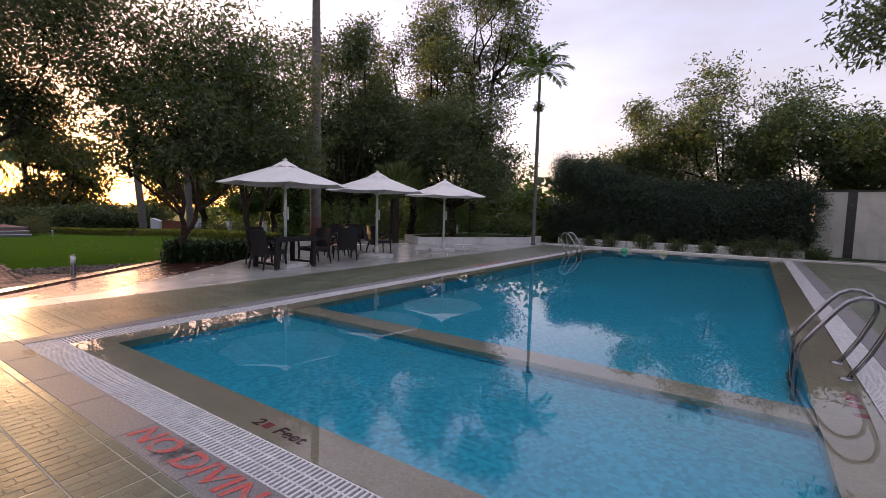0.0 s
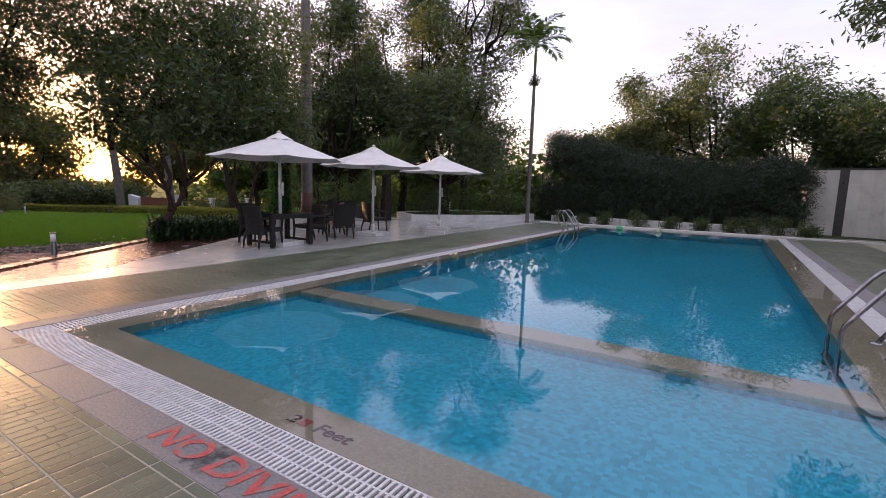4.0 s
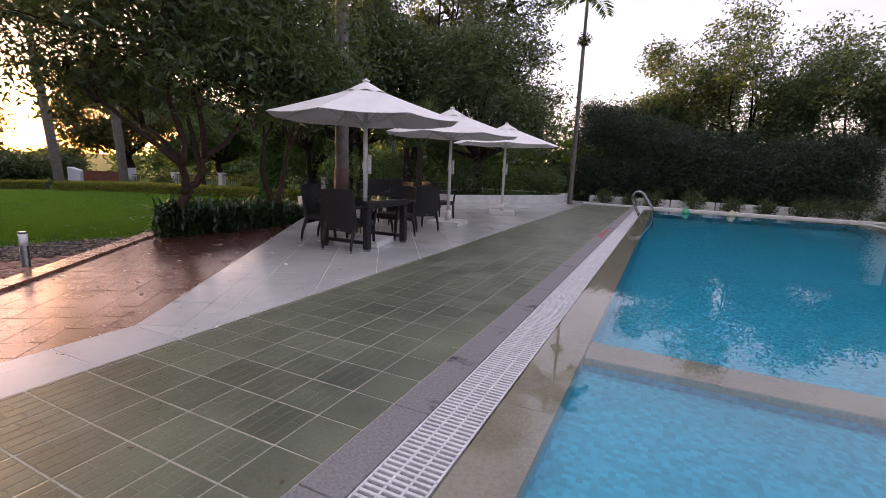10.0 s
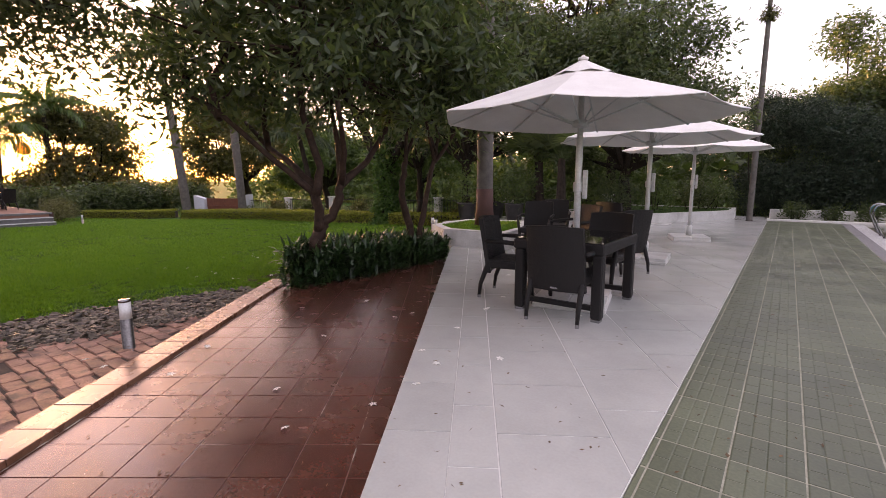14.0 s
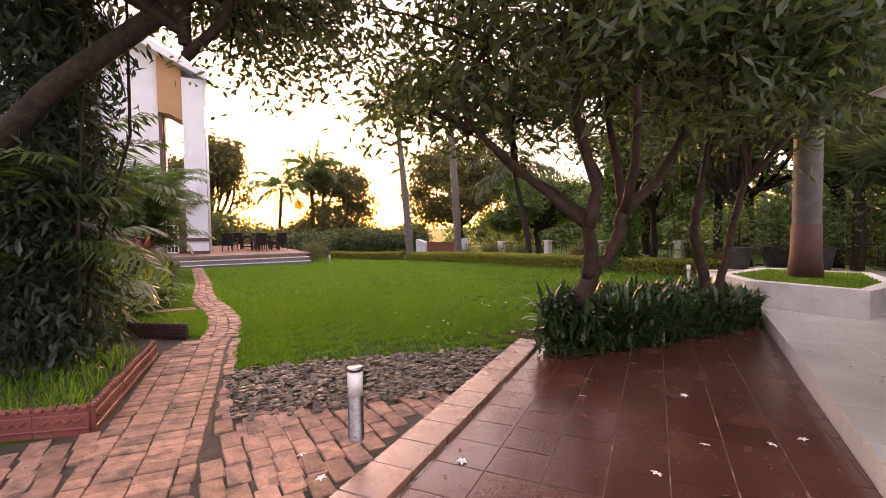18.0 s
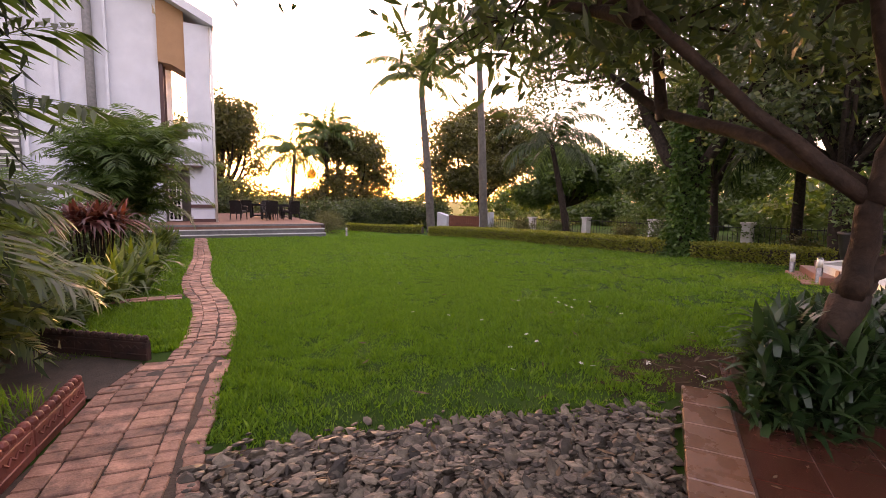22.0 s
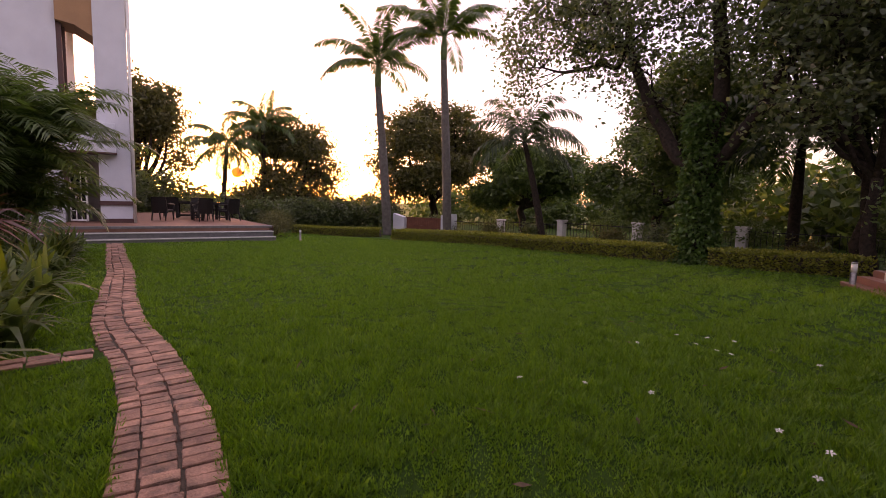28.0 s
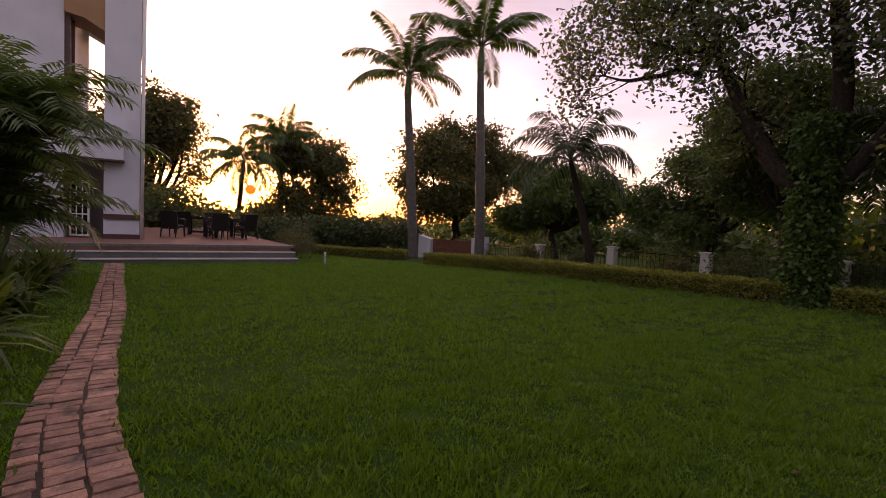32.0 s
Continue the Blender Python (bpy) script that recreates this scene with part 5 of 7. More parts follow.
# ---- brick path, pebbles, planting beds ----
BRICKS = thing("brick_path", 0, 0, 0, 0, "worn red brick garden path", "path", kind="structure")
brick_count = 0
brick_rest = Shape()
brick_shapes = {}


def lay_brick(x, y, z, turn, lx, ly):
    """One worn brick: long or short, a little askew."""
    global brick_count
    key = (round(lx, 2), round(ly, 2), random.randrange(3))
    if key not in brick_shapes:
        s = Shape()
        s.box(0, 0, -0.035, lx - 0.008, ly - 0.008, 0.07, 0, 0.006)
        s.v = [(px + random.uniform(-0.003, 0.003), py + random.uniform(-0.003, 0.003), pz + random.uniform(-0.003, 0.002)) for px, py, pz in s.v]
        brick_shapes[key] = s
    s = brick_shapes[key]
    m = pose(x + random.uniform(-0.004, 0.004), y + random.uniform(-0.004, 0.004), z + 0.02 + random.uniform(-0.006, 0.006), random.uniform(-1.0, 1.0), random.uniform(-1.0, 1.0), turn + random.uniform(-1.8, 1.8))
    if brick_count < 300 and x > -17.2:
        if ("mesh",) + key not in brick_shapes:
            brick_shapes[("mesh",) + key] = s.mesh("brick", M_BRICK)
        ob = child("brick", brick_shapes[("mesh",) + key], BRICKS)
        ob.matrix_basis = m
        brick_count += 1
    else:
        brick_rest.add([m @ Vector(p) for p in s.v], s.f)


PATH_MID = [(-12.3, 2.93), (-14.0, 3.13), (-15.0, 3.33), (-15.7, 3.45), (-16.3, 3.49), (-16.8, 3.51), (-17.3, 3.49), (-17.9, 3.45), (-18.4, 3.38), (-19.2, 3.305), (-20.4, 3.305), (-21.6, 3.335), (-23.0, 3.38), (-25.5, 3.34), (-29.9, 3.32)]


PATH_SIDE = [(-11.3, 3.02), (-12.57, 3.17), (-13.14, 3.24), (-14.46, 3.38), (-14.9, 3.44), (-15.25, 3.53)]


def path_mid(x):
    for a, b in zip(PATH_MID, PATH_MID[1:]):
        if a[0] >= x >= b[0]:
            k = (x - a[0]) / (b[0] - a[0])
            return a[1] + (b[1] - a[1]) * k
    return PATH_MID[0][1] if x > PATH_MID[0][0] else PATH_MID[-1][1]


def path_half(x):
    return 0.42 if x > -15.0 else (0.222 if x > -20.5 else 0.2)


def path_right(x):
    for a, b in zip(PATH_SIDE, PATH_SIDE[1:]):
        if a[0] >= x >= b[0]:
            return a[1] + (b[1] - a[1]) * (x - a[0]) / (b[0] - a[0])
    return PATH_SIDE[0][1] if x > PATH_SIDE[0][0] else PATH_SIDE[-1][1]


# the straight part: two long bricks between short ones
x = -11.35
while x > -15.15:
    c = path_right(x)
    slope = (path_right(x - 0.3) - path_right(x + 0.3)) / -0.6
    for off, l in ((-0.57, 0.125), (-0.404, 0.205), (-0.198, 0.205), (-0.045, 0.1)):
        lay_brick(x + random.uniform(-0.008, 0.008) - off * (slope + 0.1), c + off, lawn_z(x, c), math.degrees(math.atan(slope)), 0.108, l)
    x -= 0.11
# loose edging bricks beside it
x = -12.5
while x > -15.1:
    lay_brick(x, path_right(x) + 0.088 + random.uniform(-0.012, 0.014), lawn_z(x, 3.3) - 0.002, 173 + random.uniform(-6, 6), 0.15, 0.105)
    x -= 0.153
# the winding part: two across, fanning in the bends, with an edging on one side
x = -15.2
while x > -30.2:
    c = path_mid(x)
    slope = (path_mid(x - 0.35) - path_mid(x + 0.35)) / -0.7
    w = path_half(x)
    for k, (u, b) in enumerate(((-0.73, 0.53), (-0.1, 0.71), (0.66, 0.8))):
        wave = 0.025 * w * math.sin(x * 2.1 + k * 1.7) + random.uniform(-0.006, 0.006)
        lay_brick(x - u * w * slope, c + u * w + wave, lawn_z(x, c), math.degrees(math.atan(slope)) + random.uniform(-2.5, 2.5), 0.092, b * w * 1.0)
    x -= 0.094
# the forecourt between the path and the kerb: long bricks in columns, and more beyond the planter
for j in range(-34, 14):
    for i in range(-12, 26):
        cx, cy = -12.2 + 0.235 * i + (0.117 if j % 2 else 0.0), 3.5 + 0.128 * j + 0.03 * math.sin(i * 0.7)
        if clip([(cx, cy), (cx + 0.01, cy), (cx, cy + 0.01)], [(*kerb_point(0, -0.1), -KERB_DIR[1], KERB_DIR[0])]) == []:
            continue
        right_of_path = cy > path_right(cx) + 0.07 and (cx - -12.36) * 1.57 - (cy - 3.27) * 0.35 > 0.05
        beside = cx > -11.3 and cy <= path_mid(cx) + 0.5
        left = cx > -12.5 and cy < 2.48 - 0.0 and cx <= -11.3
        if (right_of_path or beside or left) and cx < -7.9:
            lay_brick(cx, cy, -0.21, 2.5 * math.sin(i * 0.6 + j * 0.2), 0.235, 0.126)
# the border of bricks between the forecourt and the pebbles
for i in range(5):
    for j in range(3):
        lay_brick(-12.3 + 0.228 * i, 3.42 + 0.118 * j, -0.212, random.uniform(-2, 2), 0.222, 0.112)
for k in range(7):
    lay_brick(-12.36 + 0.047 * k, 3.35 + 0.225 * k, -0.205, 78, 0.22, 0.11)
# the side path that leaves towards the beds
for k in range(9):
    lay_brick(-18.05 + 0.01 * k, 3.05 - 0.205 * k, lawn_z(-18, 3), 94, 0.2, 0.115)
    lay_brick(-18.18 + 0.01 * k, 3.05 - 0.205 * k, lawn_z(-18, 3), 94, 0.2, 0.115)
tagged(child("further_bricks", brick_rest.mesh("further_bricks", M_BRICK_REST), BRICKS), kind="stuff")

# earth under the bricks and in the beds
s = Shape()
s.add([(-7.9, -4, -0.235), (-7.9, 3.2, -0.235), (-12.2, 5.9, -0.235), (-12.6, 3.29, -0.235), (-13.9, 3.43, -0.235), (-14.95, 3.54, -0.235), (-15.05, 3.0, -0.235), (-12.6, 2.35, -0.235), (-12.8, -4, -0.235)], [(0, 1, 2, 3, 4, 5, 6, 7, 8)])
s.v = [(px, py, -0.206) for px, py, pz in s.v]
single("brick_bedding", s.mesh("brick_bedding", M_SOIL), "dark earth between the bricks", "soil", kind="structure")

s = Shape()
s.prism([(-12.9, -4.0), (-7.83, -4.0), (-7.83, 3.0), (-12.3, 6.0), (-12.9, 3.2)], -0.5, -0.245)
s.add([(-14.55, 2.76, -0.2), (-15.2, 2.98, -0.2), (-15.9, 2.15, -0.2), (-15.7, 1.0, -0.2), (-14.8, 0.8, -0.2)], [(0, 1, 2, 3, 4)])
mids = [(x0 + (x1 - x0) * k / 4, y0 + (y1 - y0) * k / 4) for (x0, y0), (x1, y1) in zip(PATH_MID[2:], PATH_MID[3:]) for k in range(4)]
for (x0, y0), (x1, y1) in zip(mids, mids[1:]):
    w0, w1 = path_half(x0) - 0.01, path_half(x1) - 0.01
    s.add([(x0, y0 - w0, lawn_z(x0, y0) + 0.006), (x1, y1 - w1, lawn_z(x1, y1) + 0.006), (x1, y1 + w1, lawn_z(x1, y1) + 0.006), (x0, y0 + w0, lawn_z(x0, y0) + 0.006)], [(0, 1, 2, 3)])
single("path_bed", s.mesh("path_bed", M_SOIL), "dark earth under the garden path", "soil", kind="structure")
PEBBLE_POLY = [(-12.33, 3.3), (-13.5, 3.42), (-13.34, 4.3), (-13.13, 5.12), (-12.78, 6.1), (-12.0, 4.98)]


def in_poly(px, py, poly):
    inside = np.zeros(len(px), bool)
    for (x0, y0), (x1, y1) in zip(poly, poly[1:] + poly[:1]):
        cross = ((y0 > py) != (y1 > py)) & (px < (x1 - x0) * (py - y0) / (y1 - y0 + 1e-12) + x0)
        inside ^= cross
    return inside


def build_pebbles():
    rng = np.random.default_rng(5)
    bm = bmesh.new()
    bmesh.ops.create_icosphere(bm, subdivisions=1, radius=1.0)
    base = np.array([v.co[:] for v in bm.verts])
    tris = np.array([[v.index for v in f.verts] for f in bm.faces])
    bm.free()
    n = 9000
    px, py = rng.uniform(-14.1, -11.8, n), rng.uniform(3.3, 6.4, n)
    keep = in_poly(px + rng.normal(size=n) * 0.06, py + rng.normal(size=n) * 0.05, PEBBLE_POLY)
    px, py = px[keep], py[keep]
    n = len(px)
    size = rng.uniform(0.013, 0.034, n) * np.where(rng.uniform(0, 1, n) < 0.12, 1.5, 1.0)
    a = rng.uniform(0, 2 * math.pi, n)
    sc = np.stack([size * rng.uniform(0.9, 1.8, n), size * rng.uniform(0.7, 1.1, n), size * rng.uniform(0.28, 0.55, n)], axis=1)
    v = base[None] * (1 + rng.normal(size=(n, len(base), 1)) * 0.12) * sc[:, None, :]
    c, q = np.cos(a)[:, None], np.sin(a)[:, None]
    vx, vy = v[..., 0] * c - v[..., 1] * q, v[..., 0] * q + v[..., 1] * c
    tilt = rng.normal(size=(n, 1)) * 0.35
    vz = v[..., 2] + vx * tilt
    verts = np.stack([vx + px[:, None], vy + py[:, None], vz - 0.205 + rng.uniform(0.0, 0.03, n)[:, None]], axis=2).reshape(-1, 3)
    faces = (tris[None] + (np.arange(n) * len(base))[:, None, None]).reshape(-1, 3)
    single("pebbles", mesh_from("pebbles", verts, faces, M_GRAVEL), "bed of loose dark grey and pale pebbles", "pebbles", kind="stuff")
    lx, ly = rng.uniform(-13.4, -12.0, 170), rng.uniform(3.4, 6.2, 170)
    ok = in_poly(lx, ly, PEBBLE_POLY)
    spot = np.stack([lx[ok], ly[ok], np.full(ok.sum(), -0.158)], axis=1)
    lq = leaves_at(rng, spot, 0.1, 0.026, 0.0)
    lq[:, :, 2] = spot[:, None, 2] + (lq[:, :, 2] - spot[:, None, 2]) * 0.3
    single("pebble_litter", soup("pebble_litter", lq, M_DRY_LEAF), "dry brown leaves lying among the pebbles", "leaves", kind="stuff")
    s = Shape()
    s.add([(x, y, -0.202) for x, y in PEBBLE_POLY], [tuple(range(len(PEBBLE_POLY)))[::-1]])
    single("pebble_bed", s.mesh("pebble_bed", M_SOIL), "dark earth under the pebbles", "soil", kind="structure")


build_pebbles()


# terracotta edging: moulded units with a scalloped top
def edging_unit(material):
    s = Shape()
    s.box(0, 0, 0.075, 0.3, 0.05, 0.15, 0, 0.006)
    s.box(0, 0, 0.158, 0.3, 0.034, 0.02, 0, 0.004)
    for k in range(5):
        px = -0.12 + 0.06 * k
        s.lathe([(0.026, 0.165), (0.028, 0.185), (0.02, 0.2), (0.006, 0.207)], 8, px, 0)
    for k in range(4):
        px = -0.09 + 0.06 * k
        s.tube([(px - 0.03, -0.026, 0.12), (px, -0.029, 0.095), (px + 0.03, -0.026, 0.12)], 0.007, 5)
    s.tube([(-0.148, -0.026, 0.05), (0.148, -0.026, 0.05)], 0.008, 6)
    return s.mesh("edging_unit", material)


EDGE_MESH, EDGE_MESH_OLD = edging_unit(M_TERRACOTTA), edging_unit(M_TERRACOTTA_OLD)


def edging(label, corners, unit):
    t = thing("terracotta_edging", corners[0][0], corners[0][1], -0.21, 0, label, "garden edging", "terracotta edgings")
    for a, b in zip(corners, corners[1:]):
        l = math.hypot(b[0] - a[0], b[1] - a[1])
        n = max(1, round(l / 0.3))
        turn = math.degrees(math.atan2(b[1] - a[1], b[0] - a[0]))
        for i in range(n):
            k = (i + 0.5) / n
            ob = child("edging_unit", unit, t)
            ob.matrix_basis = pose(a[0] + (b[0] - a[0]) * k - corners[0][0], a[1] + (b[1] - a[1]) * k - corners[0][1], 0, random.uniform(-1.5, 1.5), random.uniform(-1, 1), turn + random.uniform(-1, 1)) @ Matrix.Diagonal((l / n / 0.3, 1, 1, 1))
    return t


edging("dark red scalloped terracotta edging beside the brick path", [(-12.95, 1.2), (-12.58, 2.46), (-14.5, 2.72)], EDGE_MESH)
edging("blackened scalloped terracotta edging of the second bed", [(-15.9, 2.2), (-15.25, 3.02)], EDGE_MESH_OLD)
s = Shape()
s.prism([(-12.62, 2.42), (-14.5, 2.68), (-15.0, 0.2), (-13.6, -1.5), (-12.9, 0.9)], -0.3, -0.11)
single("bed_soil", s.mesh("bed_soil", M_SOIL), "dark soil of the planting bed", "soil", kind="structure")

# ---- lawn grass ----
def build_grass():
    rng = np.random.default_rng(11)
    for name, n, x0, x1, y0, y1, h, w, fade in (("lawn_grass", 900000, -20.0, -12.6, 2.2, 10.5, 0.034, 0.011, 4.0), ("lawn_grass_further", 420000, -31.0, -12.6, 2.0, 16.6, 0.042, 0.016, 3.0), ("lawn_grass_far", 150000, -37.0, -12.6, 2.0, 17.0, 0.046, 0.028, 0.5)):
        x, y = rng.uniform(x0, x1, n), rng.uniform(y0, y1, n)
        mid = np.interp(-x, [-p[0] for p in PATH_MID], [p[1] for p in PATH_MID])
        side = np.interp(-x, [-p[0] for p in PATH_SIDE], [p[1] for p in PATH_SIDE])
        half = np.where(x > -15.1, side + 0.15 - mid, np.where(x > -20.5, 0.232, 0.21)) + rng.normal(size=n) * 0.02 - 0.02
        ok = np.abs(y - mid) > half
        ok &= rng.uniform(0, 1, n) < np.clip(np.minimum((x - x0), (y1 - y)) / fade, 0, 1)
        ok &= ~in_poly(x + rng.normal(size=n) * 0.1, y + rng.normal(size=n) * 0.1, PEBBLE_POLY)
        ok &= (y > mid) | ((x < -15.5) & (y > 2.2 + 0.12 * np.sin(x * 2)) & ~((np.abs(x + 18.1) < 0.14)))
        ok &= ~((y > mid) & (x > -15.1) & (y < 3.5)) | (x < -13.6)
        # bare and thin patches near the pebbles
        d = np.hypot(x + 13.4, (y - 4.8) * 0.6)
        ok &= rng.uniform(0, 1, n) < np.clip((d - 0.25) / 1.0, 0.2, 1.0)
        ok &= (((x - KERB_PT[0]) * KERB_DIR[1] - (y - KERB_PT[1]) * KERB_DIR[0]) < -0.03) | (y > 6.6)
        ok &= ~((x > -12.9) & (y > 6.0)) & (np.hypot((x + 13.2) / 0.5, (y - 7.1) / 0.95) > 0.3 + 0.75 * rng.uniform(0, 1, n)) & ~in_poly(x, y, [(-12.3, 9.6), (-12.75, 10.3), (-13.6, 12.6), (-15.75, 14.3), (-16.4, 17.5), (-11, 17.5), (-11, 9.6)])
        ok &= (y - 16.2) < (x + 16.4) * 0.2
        ok &= ~((x < -30.9) & (y < 8.0))
        tuft = np.sin(x * 9.0 + 3 * np.sin(y * 4.0)) * np.sin(y * 8.0 + 2 * np.sin(x * 5.0)) + 0.6 * np.sin(x * 21.0 + 2 * np.sin(y * 13.0)) * np.sin(y * 19.0)
        coarse = np.clip((y - 6.0 + 0.35 * (x + 16.0)) / 4.0, 0, 1)
        ok &= rng.uniform(0, 1, n) < np.clip(0.8 - 0.25 * coarse + (0.7 + 0.9 * coarse) * tuft, 0.3 - 0.22 * coarse, 1.0)
        x, y, lift = x[ok], y[ok], (1 + 0.5 * coarse * np.clip(tuft, 0, 1))[ok]
        m = len(x)
        z = np.array([lawn_z(px, py) for px, py in zip(x, y)])
        a = rng.uniform(0, 2 * math.pi, m)
        hh = h * lift * rng.uniform(0.4, 1.4, m) * (0.85 + 0.3 * np.sin(x * 1.3 + 1.7 * np.sin(y * 0.9)) * np.sin(y * 1.7) + 0.3 * np.sin(x * 9.0 + 3 * np.sin(y * 4.0)) * np.sin(y * 8.0 + 2 * np.sin(x * 5.0)))
        lean = rng.uniform(0.2, 1.3, m) * hh
        b = a + rng.uniform(-1.2, 1.2, m)
        dx, dy = np.cos(a) * w / 2, np.sin(a) * w / 2
        tri = np.stack([np.stack([x - dx, y - dy, z - 0.004], 1), np.stack([x + dx, y + dy, z - 0.004], 1), np.stack([x - np.sin(b) * lean, y + np.cos(b) * lean, z + hh], 1)], axis=1)
        single(name, soup(name, tri, M_GRASS), "short green lawn grass", "grass", kind="stuff")
    # longer grass in the bed and patches beside the path
    px, py = rng.uniform(-15.0, -12.6, 5200), rng.uniform(0.6, 2.7, 5200)
    ok = in_poly(px, py, [(-12.68, 2.38), (-14.45, 2.62), (-14.9, 0.4), (-13.0, 0.9)])
    places = np.stack([px[ok], py[ok], np.full(ok.sum(), -0.115)], axis=1)
    single("bed_grass", strap_mesh("bed_grass", rng, places, 0.17, 0.009, M_GRASS, 0.6, 0.6, 3), "long bright green grass in the edged bed", "grass", kind="stuff")
    px, py = rng.uniform(-13.4, -11.0, 26000), rng.uniform(9.9, 12.7, 26000)
    ok = in_poly(px, py, PLANTER_A)
    places = np.stack([px[ok], py[ok], np.full(ok.sum(), 0.3)], axis=1)
    single("planter_grass", strap_mesh("planter_grass", rng, places, 0.07, 0.007, M_GRASS, 0.6, 0.5, 2), "short grass in the palm planter", "grass", kind="stuff")
    px, py = rng.uniform(3.5, 6.5, 14000), rng.uniform(9.0, 14.0, 14000)
    ok = in_poly(px, py, [(3.55, 12.8), (3.9, 9.2), (6.4, 9.2), (6.4, 13.0), (4.6, 13.9)])
    places = np.stack([px[ok], py[ok], np.full(ok.sum(), -0.002)], axis=1)
    single("poolside_grass", strap_mesh("poolside_grass", rng, places, 0.1, 0.012, M_GRASS, 0.7, 0.6, 2), "low dark green grass patch beside the deck", "grass", kind="stuff")


build_grass()

# ---- hedge and frangipani trees beside the red terrace ----
def build_strap_hedge():
    rng = np.random.default_rng(21)
    n = 10500
    k = rng.uniform(0, 1, n)
    u = rng.uniform(0.06, 1.0, n)
    px = np.interp(k, [0, 0.12, 0.4, 1], [-12.24, -11.98, -11.88, -11.86]) - 1.05 * u
    py = 6.05 + 3.4 * k + 0.1 * u + rng.uniform(-0.08, 0.08, n)
    pz = np.full(n, -0.2) + rng.uniform(0, 0.6, n) * (1 - 0.2 * np.abs(u - 0.5)) * (1.0 - 0.3 * k)
    clear = px > -11.84 - (py - 3.43) * 0.263 + 0.1 * rng.uniform(0.6, 1.4, n)
    inside = clear & ((px - KERB_PT[0]) * KERB_DIR[1] - (py - KERB_PT[1]) * KERB_DIR[0] > 0.3 + rng.uniform(0, 0.06, n))
    px, py, pz = px[inside], py[inside], pz[inside]
    t = thing("strap_leaf_hedge", -12.65, 7.8, -0.21, 0, "dense dark green strap-leaved hedge below the trees", "hedge")
    places = np.stack([px + 12.65, py - 7.8, pz + 0.21], axis=1)
    child("foliage", strap_mesh("foliage", rng, places, 0.27, 0.05, M_LEAF_STRAP, 0.8, 0.7, 4), t)
    s = Shape()
    s.prism([(0.2, -1.5), (0.55, -1.15), (0.6, 1.6), (-0.15, 1.6), (-0.36, -0.75)], -0.1, 0.06)
    child("soil", s.mesh("soil", M_EARTH), t)


build_strap_hedge()
BIG_LEAF = (0.185, 0.052)
tree("frangipani_tree", "wide frangipani tree with two twisted stems and dark long leaves", -12.28, 6.68, -0.2, 31, (1.3, 0.12), [(-0.4, -0.2, 3.7, 2.3, 1.9, 1.4), (0.5, 0.9, 3.2, 1.7, 1.6, 1.2), (-1.6, -0.9, 3.1, 1.4, 1.2, 0.9), (0.9, -0.9, 3.5, 1.5, 1.2, 1.2), (-0.3, 0.4, 5.0, 1.9, 1.9, 1.0), (-1.7, 0.6, 3.3, 1.2, 1.2, 0.8), (1.2, 0.3, 3.9, 1.2, 1.2, 0.9), (-0.6, -1.3, 4.4, 1.3, 1.2, 0.9), (-0.3, 0.2, 6.3, 2.1, 2.0, 1.2), (0.8, 0.9, 5.7, 1.6, 1.6, 1.1), (-1.2, -0.9, 5.6, 1.4, 1.4, 1.0)], 720, 14, BIG_LEAF, M_LEAF_LONG, bark=M_BARK_BROWN, arch=1.08, limbs=30, spread=0.2, droop=0.5, twigs=380, flowers=40, stems=[([(-0.22, 0.0, -0.05), (-0.05, -0.08, 0.3), (0.11, -0.1, 0.65), (0.13, -0.03, 0.82), (0.12, 0.02, 0.93)], 0.1, 0.085), ([(0.13, -0.05, 0.82), (0.17, -0.06, 1.1), (0.22, -0.15, 1.38)], 0.072, 0.058), ([(0.2, -0.12, 1.36), (-0.4, -0.02, 1.72), (-1.3, 0.15, 2.05), (-1.9, 0.1, 2.5)], 0.062, 0.03), ([(0.22, -0.15, 1.33), (0.28, -0.1, 1.7), (0.2, -0.3, 2.4), (0.2, -0.33, 2.9)], 0.062, 0.035), ([(0.12, 0.0, 0.85), (0.26, 0.12, 1.1), (0.33, 0.18, 1.3), (0.35, 0.2, 1.5)], 0.072, 0.055), ([(0.33, 0.2, 1.45), (0.3, 0.75, 1.8), (0.3, 1.18, 2.3), (0.25, 1.46, 2.95)], 0.055, 0.03), ([(0.34, 0.2, 1.45), (0.1, 0.38, 2.04), (-0.1, 0.43, 2.72)], 0.055, 0.03), ([(0.34, 0.2, 1.46), (0.6, 0.05, 1.9), (0.9, -0.3, 2.5)], 0.05, 0.03), ([(0.2, -0.15, 1.34), (-0.2, -0.5, 1.8), (-0.6, -1.0, 2.4)], 0.048, 0.03)], gnarl=0.08)
